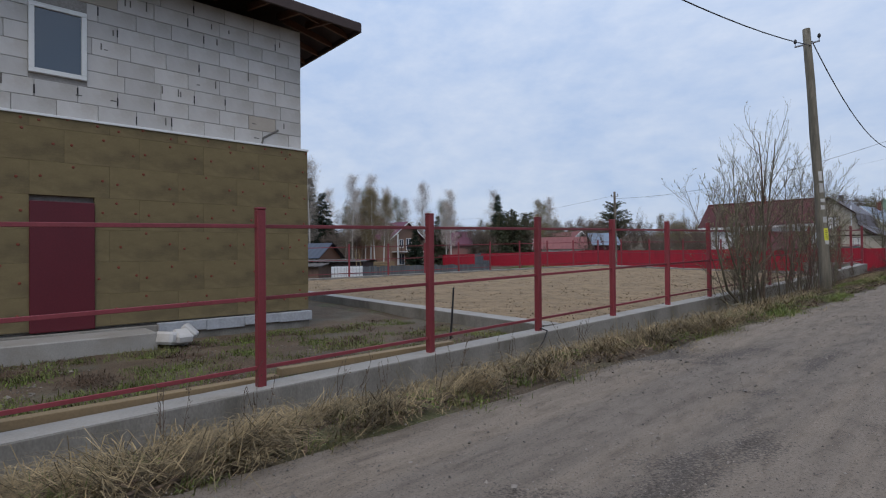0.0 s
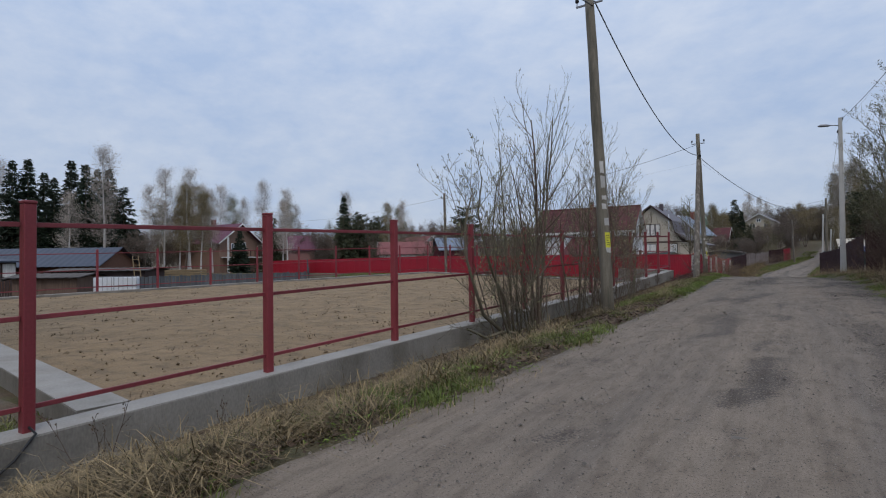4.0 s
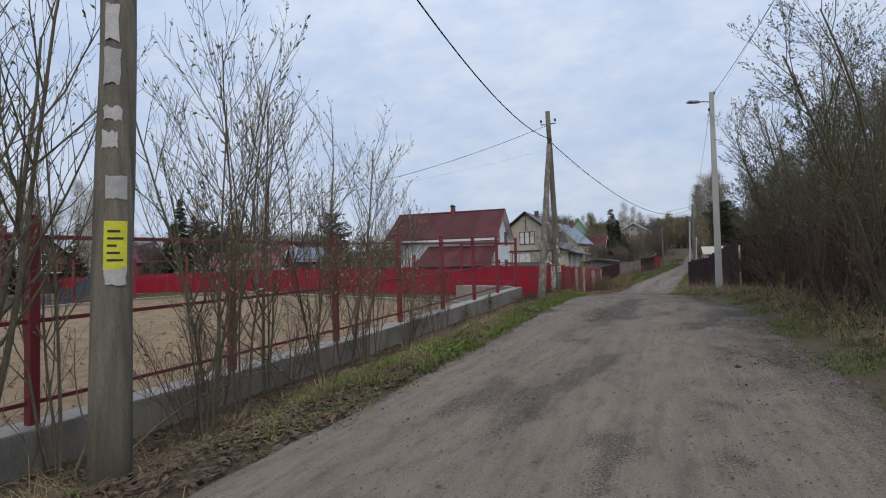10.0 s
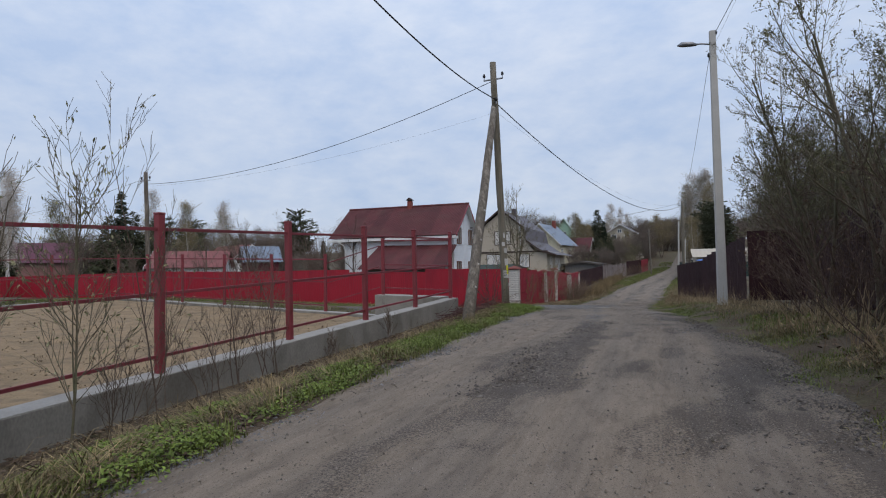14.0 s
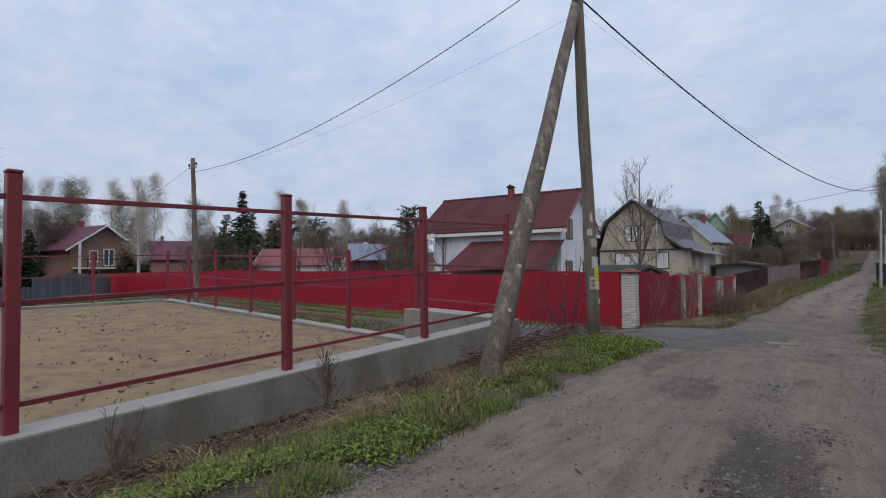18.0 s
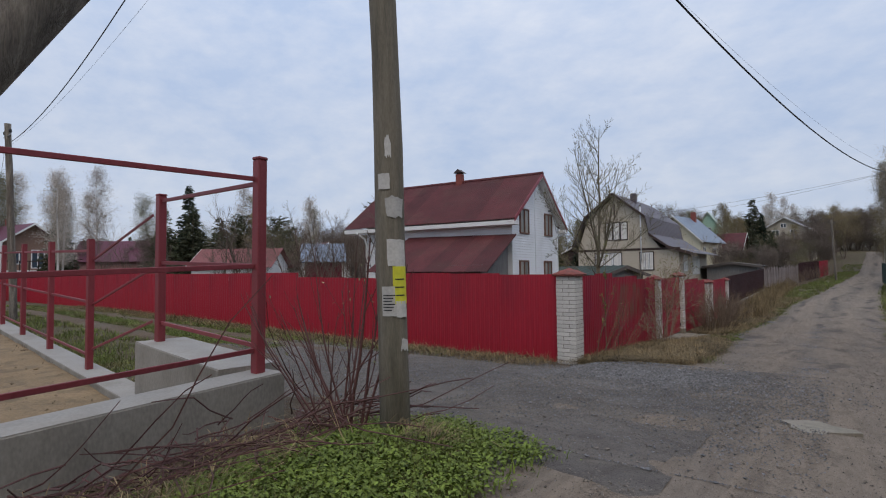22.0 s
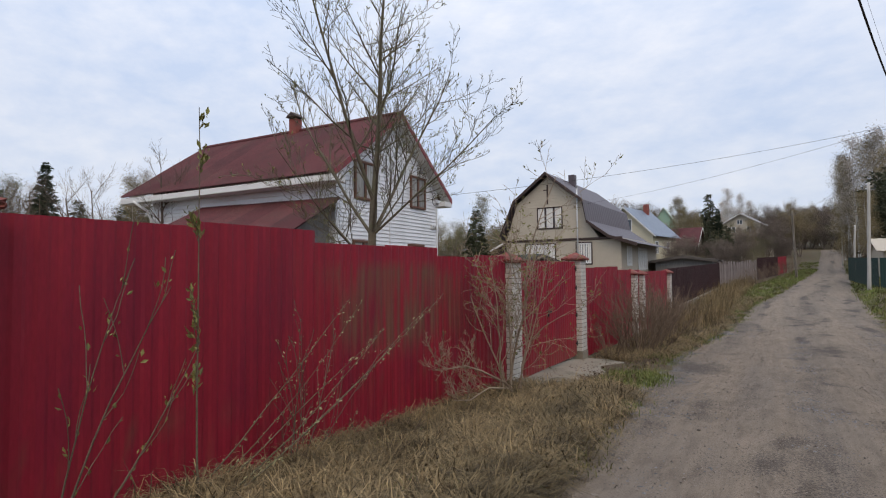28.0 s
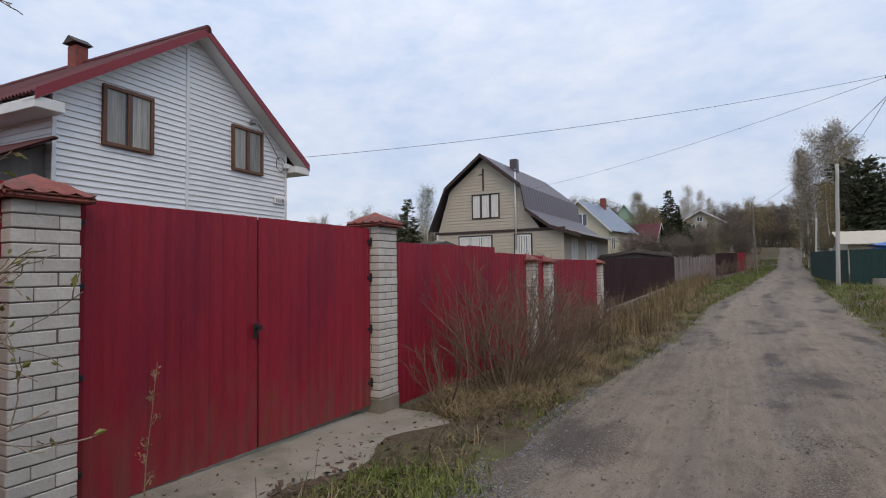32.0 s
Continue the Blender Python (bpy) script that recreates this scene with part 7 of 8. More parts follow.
bush("tall dry seed head leaning before the gate", -2.35, 49.75, 104, 1, 1.35, 0.1, M_STALK, [(6, 0.5, 0.09, 0.02, 0.03), (3, 0.5, 0.5, 0.02, 0.1), (0, 0.5, 0.5, 0.0, 0.1)], (110, 0.02, M_STALK, 0.5), "dry_weed", "weed", 0.005)
for k, (x, y, st, h, sp) in enumerate(((-1.9, 54.2, 44, 1.75, 1.8), (-1.9, 55.4, 40, 1.6, 1.8), (-2.1, 56.8, 14, 1.4, 1.4), (-2.2, 58.6, 24, 1.3, 1.2), (-2.2, 60.5, 20, 1.2, 1.2), (-2.2, 53.2, 10, 1.2, 1.0), (-2.2, 62.8, 16, 1.1, 1.2), (-1.3, 87, 14, 1.6, 1.6), (-0.8, 92, 16, 1.8, 1.8), (-0.2, 97, 18, 2.0, 1.8), (0.6, 102, 18, 2.0, 2.0), (1.2, 109, 18, 2.2, 2.0), (1.8, 116, 18, 2.2, 2.0))):
    bush("dense leafless tan-brown shrub before the fence", x, y, 110 + k, st, h, sp, M_SHRUB, THICKET, None, "bare_shrub", "shrub", 0.0135, group="shrubs before the fence")
# tree behind the weathered fence
def rowan(label, x, y, z, seed):
    """A trunk that forks low into rising limbs, with arching side branches whose ends and spurs turn up."""
    rng = np.random.default_rng(seed)
    th = thing("rowan_tree", label, "tree", x, y, z)
    trunk = limb(rng, (0, 0, -0.1), (0.03, 0, 1), 2.75, 0.12, 0.03, 6)
    part("trunk", Build().tube(trunk, np.linspace(0.075, 0.05, 7), 10, False).mesh("trunk", M_BARK, True), M_BARK, th)
    spec = [(0,) * 5, (13, 0.85, 0.44, 0.05, 0.05), (9, 0.75, 0.36, 0.10, 0.10), (3, 0.7, 0.4, 0.18, 0.14), (0, 0.5, 0.5, 0.16, 0.14)]
    tips = []
    for k, (a, lean_, L, r, i) in enumerate(((0.3, 0.10, 3.6, 0.042, 6), (2.2, 0.42, 3.1, 0.032, 6), (4.4, 0.46, 3.0, 0.030, 6), (5.6, 0.62, 2.9, 0.026, 5), (1.2, 0.6, 2.9, 0.026, 5), (3.2, 0.66, 2.7, 0.024, 5), (0.1, 0.95, 2.2, 0.018, 5), (2.7, 1.0, 2.1, 0.018, 4), (4.9, 1.0, 2.1, 0.016, 4), (1.7, 0.95, 2.2, 0.016, 5))):
        bl = Build()
        grow(rng, bl, tips, trunk[i], np.array([math.sin(lean_) * math.cos(a), math.sin(lean_) * math.sin(a), math.cos(lean_)]), L, r, 1, spec)
        part("limb", bl.mesh("limb", M_BARK, True), M_BARK, th)
    part("foliage", leaf_mesh(rng, tips, 2200, 0.036, M_YLEAF, "foliage", True, 0.42, 0.008), M_YLEAF, th)
    return th


rowan("bare young rowan tree with opening buds behind the red fence", -3.75, 47.25, -0.1, 120)

# big leafing willows on the far side of the road
BIG = [(11, 0.55, 0.44, 0.06, 0.06), (7, 0.6, 0.5, 0.09, 0.11), (6, 0.6, 0.5, 0.10, 0.15), (0, 0.6, 0.5, 0.1, 0.16)]
big = []
for k in range(3):
    t_ = bush("tall many-stemmed willow coming into leaf over a dark fence", 0, 0, 130 + k, 5, 7.0, 1.0, M_BARK, BIG, (9500, 0.055, M_WILLOWLEAF, 0.42), "willow_tree", "tree", 0.07, z=0.0, group="willows across the road")
    big.append(t_)
spots = [(6.1, 24.8, 0.74, 20), (6.2, 27.6, 0.82, 130), (6.2, 30.4, 0.84, 250), (6.2, 33.2, 0.80, 40), (7.6, 35.8, 0.8, 60), (7.6, 39.5, 0.75, 170), (8.0, 43.5, 0.7, 300), (9.2, 28.0, 0.9, 90), (9.5, 34.0, 0.95, 210), (7.6, 22.0, 0.68, 330), (9.2, 40.0, 0.85, 120)]
for k, (x, y, s, a) in enumerate(spots):
    m_ = pose(x, y, float(ground_z(x, y)) - 0.05, 0, 0, a) @ Matrix.Diagonal((s, s, s, 1))
    if k < 3:
        big[k].matrix_basis = m_
    else:
        copy_thing(big[k % 3], m_).scale = (s, s, s)
for k, (x, y, st, h) in enumerate(((5.6, 24.5, 16, 2.4), (5.7, 26.3, 16, 2.6), (5.6, 28.2, 16, 2.8), (5.7, 30.2, 18, 2.6), (5.6, 32.2, 18, 2.4), (5.8, 34.2, 16, 2.2), (5.5, 22.0, 14, 2.0), (6.3, 37.0, 18, 2.2), (6.2, 26.0, 12, 3.2), (6.3, 30.0, 12, 3.4), (6.2, 33.5, 14, 3.0), (5.6, 20.0, 12, 1.8), (5.3, 25.4, 18, 1.9), (5.3, 27.3, 18, 2.0), (5.3, 29.2, 18, 2.0), (5.4, 31.2, 16, 1.9), (5.9, 23.4, 16, 2.6), (6.6, 27.5, 16, 3.2))):
    bush("thicket of thin dark bare stems under the willows", x + 0.25, y, 150 + k, int(st * 0.75), h * 0.9, 1.9, M_DARKTWIG, THICKET, (260, 0.035, M_LITTER, 0.6), "thicket", "shrub", 0.010)
for k, (x, y) in enumerate(((4.9, 24.6), (4.95, 26.2), (5.0, 27.6), (5.1, 29.0))):
    bush("pale dry weed stalks leaning on the verge", x, y, 180 + k, 4, 0.9, 1.6, M_STALK, SPRAY, None, "dry_weed", "weed", 0.007)


def birch(seed, height, leafy, material):
    rng = np.random.default_rng(seed)
    th = thing("birch_tree", "tall thin birch with a pale trunk and young leaf haze", "tree")
    bl, tips, tw = Build(), [], Build()
    trunk = limb(rng, (0, 0, -0.3), (0, 0, 1), height, 0.15, 0.03, 12)
    bl.tube(trunk, np.linspace(0.011 * height, 0.012, 13), 7, False)
    for k in range(34):
        t = 0.28 + 0.70 * k / 34
        i = min(int(t * 12), 11); q = trunk[i] * (1 - (t * 12 - i)) + trunk[i + 1] * (t * 12 - i)
        a = rng.uniform(0, 6.28)
        L = height * 0.24 * (1.12 - t) ** 0.7 * rng.uniform(0.6, 1.1) * (1 if t > 0.4 else 0.7)
        path = limb(rng, q, (math.cos(a) * 0.75, math.sin(a) * 0.75, 0.75), L, 0.02, 0.10, 5)
        tw.tube(path, np.linspace(0.03 * (1.1 - t) + 0.012, 0.006, 6), 4, False)
        for j in range(16):
            f_ = 0.25 + 0.75 * rng.random(); ii = min(int(f_ * 5), 4)
            p2_ = limb(rng, path[ii], turned(rng, (path[ii + 1] - path[ii]) / (np.linalg.norm(path[ii + 1] - path[ii]) + 1e-9), 0.7), L * 0.35, -0.08, 0.2, 4)
            tw.tube(p2_, np.linspace(0.010, 0.004, 5), 3, False)
            tips += [(p2_[m_], p2_[m_] - p2_[m_ - 1]) for m_ in range(1, 5)]
    part("trunk", bl.mesh("trunk", M_BIRCH, True), M_BIRCH, th)
    cr = part("crown", tw.mesh("crown", M_BIRCHTWIG), M_BIRCHTWIG, th)
    part("foliage", leaf_mesh(rng, tips, int(leafy * 1.1), 0.22, material, "foliage", True, 0.13, 0.34), material, cr)
    return th


def spruce(seed, height, width, material=M_NEEDLE, pine=False, dense=42):
    rng = np.random.default_rng(seed)
    th = thing("pine_tree" if pine else "spruce_tree", "dark green pine with an open crown" if pine else "dark green spruce with drooping branches", "tree")
    bl = Build().tube([(0, 0, -0.3), (0.02 * height * 0.1, 0, height * 0.5), (0, 0, height)], [0.013 * height, 0.009 * height, 0.01], 7, False)
    part("trunk", bl.mesh("trunk", M_BARK, True), M_BARK, th)
    V, F = [], []
    n_ = 0
    for k in range(int(height * (dense if not pine else 16))):
        t = rng.uniform(0.04 if not pine else 0.4, 0.99)
        a = rng.uniform(0, 6.28)
        L = width * ((1 - t) ** 0.8 if not pine else math.sin(math.pi * min(1, (t - 0.3) * 1.25)) * 0.9 + 0.15) * rng.uniform(0.65, 1.1) + 0.12
        out = np.array([math.cos(a), math.sin(a), 0])
        side = np.array([-math.sin(a), math.cos(a), 0])
        for j in range(max(4, int(L * 10))):
            s = rng.uniform(0.1, 1.0)
            c = out * L * s + np.array([0, 0, height * t + (-0.35 * L * s + 0.22 * L * s * s if not pine else 0.25 * L * s)]) + rng.normal(0, 0.05, 3)
            for q in range(2):
                d = out * rng.uniform(0.2, 1.0) + side * rng.uniform(-1, 1) + np.array([0, 0, rng.uniform(-0.55, 0.15) if not pine else rng.uniform(-0.3, 0.7)])
                d /= np.linalg.norm(d)
                w_ = np.cross(d, rng.normal(0, 1, 3)); w_ /= np.linalg.norm(w_)
                l_ = rng.uniform(0.25, 0.6) * (0.6 + 0.5 * (1 - t)); ww = l_ * 0.2
                V += [c - w_ * ww, c + w_ * ww, c + d * l_]; F.append((n_, n_ + 1, n_ + 2)); n_ += 3
    part("crown", fast_mesh("crown", V, F, material), material, th)
    return th


CROWN = [(15, 0.8, 0.44, 0.06, 0.06), (8, 0.65, 0.52, 0.10, 0.12), (5, 0.6, 0.5, 0.10, 0.14), (0, 0.5, 0.5, 0.08, 0.14)]


def wide_tree(seed, height, material, leafy, size, bark=M_BARE, label="round-crowned tree in thin spring leaf", slim=0.2, spread=0.28, name="spring_tree"):
    """A broad soft crown: real limbs, and a haze of fine twigs and small leaves round their ends."""
    rng = np.random.default_rng(seed)
    th = thing(name, label, "tree")
    tips = []
    for k in range(3):
        a = 2.1 * k + rng.uniform(0, 1)
        bl = Build()
        grow(rng, bl, tips, (0.1 * math.cos(a), 0.1 * math.sin(a), -0.2), np.array([0.28 * math.cos(a), 0.28 * math.sin(a), 1.0]), height * rng.uniform(0.8, 1.0), 0.011 * height, 0, CROWN)
        part("trunk", bl.mesh("trunk", bark, True), bark, th)
    part("foliage", leaf_mesh(rng, tips, leafy, size, material, "foliage", True, slim, spread), material, th)
    return th


PROTO = {
    "b1": birch(201, 14, 7000, M_BIRCHTWIG), "b2": birch(202, 13, 11000, M_OCHRE), "b3": birch(203, 12, 8500, M_OLIVE),
    "s1": spruce(211, 13, 2.5), "s2": spruce(212, 12, 2.2), "s3": spruce(213, 9, 2.5),
    "d1": spruce(214, 9, 2.7, M_PINENEEDLE, False, 34), "p1": spruce(221, 10, 2.3, M_PINENEEDLE, True),
    "w1": wide_tree(231, 9, M_OLIVE, 22000, 0.15), "w2": wide_tree(232, 8, M_OCHRE, 20000, 0.14, label="round-crowned tree in ochre young leaf", name="ochre_tree"), "w3": wide_tree(233, 8, M_BARE, 22000, 0.30, M_BARE, "bare round-crowned tree with fine brown twigs", 0.07, 0.22, "bare_tree")}
HEIGHT = {}
for k_, th_ in PROTO.items():
    tops = []
    for o_ in th_.children_recursive:
        z_ = np.zeros(len(o_.data.vertices) * 3); o_.data.vertices.foreach_get("co", z_); tops.append(z_[2::3].max())
    HEIGHT[k_] = float(max(tops))
used = set()


def plant(kind, x, y, h, a=None):
    s = h / HEIGHT[kind]
    a = random.uniform(0, 360) if a is None else a
    m_ = pose(x, y, float(ground_z(x, y)) - 0.1, 0, 0, a) @ Matrix.Diagonal((s, s, s, 1))
    if kind not in used:
        used.add(kind); PROTO[kind].matrix_basis = m_
        return PROTO[kind]
    o = copy_thing(PROTO[kind], m_)
    o.matrix_basis = m_
    return o

def stand(kind, x, y, top):
    """A tree whose tip reaches the height top."""
    return plant(kind, x, y, max(2.5, top - float(ground_z(x, y))))


# spruces and birches west of the lot
for row in (("s1", -69.8, 26.9, 13.8), ("s2", -70.7, 28.6, 14.3), ("s1", -71.6, 30.5, 13.1), ("s2", -63.7, 28.7, 11.4), ("s1", -68.9, 32.3, 14.5), ("s2", -63.1, 31.5, 13.2), ("s1", -66.3, 34.1, 13.4), ("s2", -59.9, 32.5, 12.5), ("s3", -56.6, 32.5, 10.2), ("s1", -74.4, 26.1, 10.8), ("s3", -63.1, 26.7, 9.0), ("s3", -59.8, 29.0, 8.6), ("b1", -78.3, 28.2, 16.0), ("b1", -78.5, 25.6, 13.6), ("b1", -56.0, 30.3, 15.0), ("b1", -72.5, 22.6, 11.9), ("b1", -58.0, 27.8, 9.9), ("b1", -56.0, 36.5, 13.4), ("b1", -55.6, 39.1, 13.6), ("b2", -51.7, 37.1, 11.0), ("b2", -49.9, 37.1, 10.0), ("b2", -53.7, 36.9, 10.1), ("b1", -55.3, 41.9, 11.4), ("b3", -60.5, 38.2, 9.8), ("b1", -51.1, 49.6, 11.9), ("b1", -53.3, 50.6, 10.7), ("s3", -47.4, 40.1, 5.6)):
    stand(*row)
# beyond the side lane
for row in (("d1", -48.9, 57.4, 8.2), ("d1", -48.6, 60.0, 8.9), ("d1", -48.3, 62.6, 7.9), ("b2", -49.3, 68.0, 11.3), ("w3", -55.0, 59.2, 6.8), ("w3", -59.4, 61.0, 6.7), ("w3", -63.0, 56.1, 6.6), ("w1", -50.3, 72.2, 8.6), ("w3", -54.2, 33.0, 6.0), ("w3", -59.0, 34.5, 6.0)):
    stand(*row)
# behind the lane fence
for row in (("b1", -83.3, 48.5, 15.4), ("b1", -75.1, 49.4, 14.6), ("b3", -75.9, 51.2, 15.1), ("b1", -76.0, 53.5, 15.5), ("b3", -71.8, 51.7, 13.5), ("b1", -77.3, 57.5, 15.9), ("b3", -73.6, 57.7, 13.8), ("b1", -76.2, 60.8, 13.7), ("b1", -68.4, 58.8, 15.9), ("w3", -70.0, 48.3, 10.0), ("w3", -69.4, 46.2, 10.4), ("d1", -55.6, 51.1, 7.9), ("b3", -69.6, 65.5, 13.3), ("b1", -70.3, 67.5, 12.8), ("w3", -70.7, 69.8, 8.9), ("s1", -53.5, 62.2, 11.7), ("w1", -63.3, 70.0, 9.6), ("w2", -64.9, 73.8, 10.4), ("p1", -61.2, 73.9, 10.2), ("w1", -64.2, 79.1, 10.8), ("p1", -60.9, 79.0, 10.2), ("b1", -70.0, 79.7, 16.3), ("b1", -58.9, 82.7, 13.8), ("b3", -62.7, 87.4, 13.3), ("w3", -50.8, 81.3, 9.3), ("w3", -46.1, 79.7, 8.5), ("p1", -44.9, 82.9, 11.2), ("w3", -48.3, 85.5, 8.6), ("w3", -62.4, 90.2, 9.8), ("w3", -69.8, 89.9, 10.7), ("w3", -56.0, 97.2, 9.8)):
    stand(*row)
# either side of the road's end
for row in (("w3", -25.6, 152.0, 16.8), ("w3", -22.6, 155.0, 15.6), ("w1", -21.4, 178.0, 17.6), ("w1", -17.6, 176.0, 16.2), ("b2", -12.4, 134.0, 13.9), ("b2", -11.3, 137.0, 11.6), ("d1", -9.6, 150.0, 15.4), ("s1", -8.0, 149.0, 12.4), ("w1", -5.6, 150.0, 10.4), ("b2", -2.6, 147.0, 10.4), ("w3", -0.8, 150.0, 10.6), ("b2", -10.6, 140.0, 11.6), ("w1", -7.0, 141.0, 8.6), ("w3", -4.0, 144.0, 9.2), ("b1", -7.6, 171.0, 19.8), ("b1", -5.8, 173.0, 18.6), ("b1", -4.2, 176.0, 17.2), ("b1", -9.3, 176.0, 17.4), ("d1", -7.6, 126.0, 8.4), ("d1", -5.4, 131.0, 8.0), ("w3", -9.2, 122.0, 6.6), ("w3", -3.2, 128.0, 6.2), ("w1", -1.6, 140.0, 7.2), ("w3", 0.8, 142.0, 7.6), ("w3", 0.9, 160.0, 11.6), ("w3", -10.8, 145.0, 9.0), ("w3", -14.6, 147.0, 9.5), ("w3", 2.2, 173.7, 13.3), ("w3", 1.9, 146.0, 7.0), ("w3", 4.2, 190.9, 16.1), ("w3", 6.1, 196.6, 17.1), ("w3", 8.1, 195.4, 17.1), ("w3", 10.6, 203.7, 18.1), ("w3", 12.5, 202.5, 17.3), ("w3", 14.0, 198.8, 16.2), ("w3", 5.3, 203.1, 15.8), ("w3", 9.8, 212.6, 17.3), ("w3", 12.2, 211.7, 16.8), ("w1", 3.1, 172.0, 12.1)):
    stand(*row)
# right of the road
for row in (("b2", 8.6, 108.0, 9.6), ("b2", 9.4, 117.0, 10.4), ("w2", 8.9, 124.0, 7.0), ("b1", 10.6, 153.5, 18.0), ("b2", 10.4, 142.0, 19.6), ("b2", 9.8, 135.0, 17.2), ("b1", 10.3, 132.8, 20.8), ("b2", 11.3, 131.1, 20.0), ("b1", 12.4, 129.3, 20.8), ("b2", 12.0, 124.0, 17.0), ("b1", 13.3, 163.8, 15.9), ("b2", 11.1, 149.0, 10.5), ("b2", 11.1, 162.9, 9.2), ("w2", 10.8, 153.6, 7.2), ("w2", 11.2, 172.2, 7.3), ("p1", 11.5, 119.1, 12.6), ("p1", 11.8, 112.6, 12.1), ("d1", 12.5, 112.8, 11.9), ("d1", 13.2, 110.9, 11.0), ("d1", 11.7, 126.2, 11.0), ("w2", 11.0, 139.9, 5.5)):
    stand(*row)
# behind the end of the road
for k in range(22):
    plant(("w3", "w1", "w3")[k % 3], -4 + 24 * ((k * 0.382) % 1), 187 + 12 * ((k * 0.618) % 1), 5 + 2.5 * ((k * 0.27) % 1))
# gardens
stand("d1", -20.1, 80, 6.7)
for row in (("w3", -17, 62, 4), ("w1", -38, 92, 8), ("w2", -33, 100, 8), ("b3", -30, 112, 10), ("w3", -33, 76, 5), ("w3", -27, 74, 5.5), ("w1", -24, 82, 7), ("s3", -19.5, 86, 5.5), ("w2", -20.5, 82, 5), ("p1", -20, 92, 8), ("b3", -28, 96, 11), ("w1", -26, 105, 10), ("w1", -50, 88, 9), ("w3", -25, 68, 5), ("w3", -30, 66, 5), ("w3", -36, 70, 5), ("w3", -9, 108, 5.5), ("w3", -5, 112, 5), ("w3", -4, 104, 4.5)):
    plant(*row)
# behind the far side's fence
for row in (("b3", 18, 60, 11), ("w1", 13, 52, 9), ("w3", 12, 60, 8), ("b1", 22, 80, 14), ("w1", 15, 20, 9), ("b1", 20, 30, 13), ("w3", 16, 8, 9), ("w3", 9.5, 47, 6.5), ("w3", 9.0, 51, 6), ("w2", 9.5, 55, 6), ("w3", 8.5, 42, 7), ("w3", 12, 37, 9), ("w3", 11, 31, 9)):
    plant(*row)
rw = random.Random(9)
# woods that close the view all round
for k in range(300):
    a = rw.uniform(-0.2, 3.6)
    r = rw.uniform(95, 165)
    x, y = math.cos(a) * r - 15, math.sin(a) * r + 30
    if -13 < x < 15 and y < 165:
        continue
    plant(rw.choice(("w1", "w3", "w3", "w2", "b1", "b3", "b2", "s1", "w1", "w3")), x, y, rw.uniform(8, 13) * (0.85 if x < -20 else 1.0))
for k in range(60):
    plant(rw.choice(("w1", "w3", "w3", "b3", "w3")), rw.uniform(-25, 45), rw.uniform(192, 235), rw.uniform(8, 11))
# undergrowth round the gardens
for k in range(70):
    a = rw.uniform(2.15, 3.3); r = rw.uniform(66, 92)
    plant(rw.choice(("w3", "w3", "w1", "w3", "s3")), math.cos(a) * r - 5, math.sin(a) * r + 20, rw.uniform(4.5, 6.5))
for k in range(26):
    plant(rw.choice(("w3", "w3", "w1")), rw.uniform(-24, -1), rw.uniform(118, 150), rw.uniform(2.4, 4.2))
for k in range(14):
    plant(rw.choice(("w1", "w3", "b1", "s1")), rw.uniform(-40, 45), rw.uniform(-70, -35), rw.uniform(9, 14))
# small orchard trees in the gardens behind the lane fence
for k, (x, y, h) in enumerate(((-21, 48, 5.2), (-24, 50, 5.6), (-27, 47, 5.0), (-18, 50, 4.6), (-30, 52, 5.6), (-34, 49, 5.4), (-21, 54, 6.0), (-38, 53, 6), (-15.5, 47.5, 4.4), (-25, 56, 6.2), (-42, 50, 6), (-31, 58, 6.4), (-16, 52, 5))):
    bush("bare spreading apple tree in a garden", x, y, 300 + k, 2, h, 1.1, M_TWIG, TALL, None, "apple_tree", "tree", 0.06)

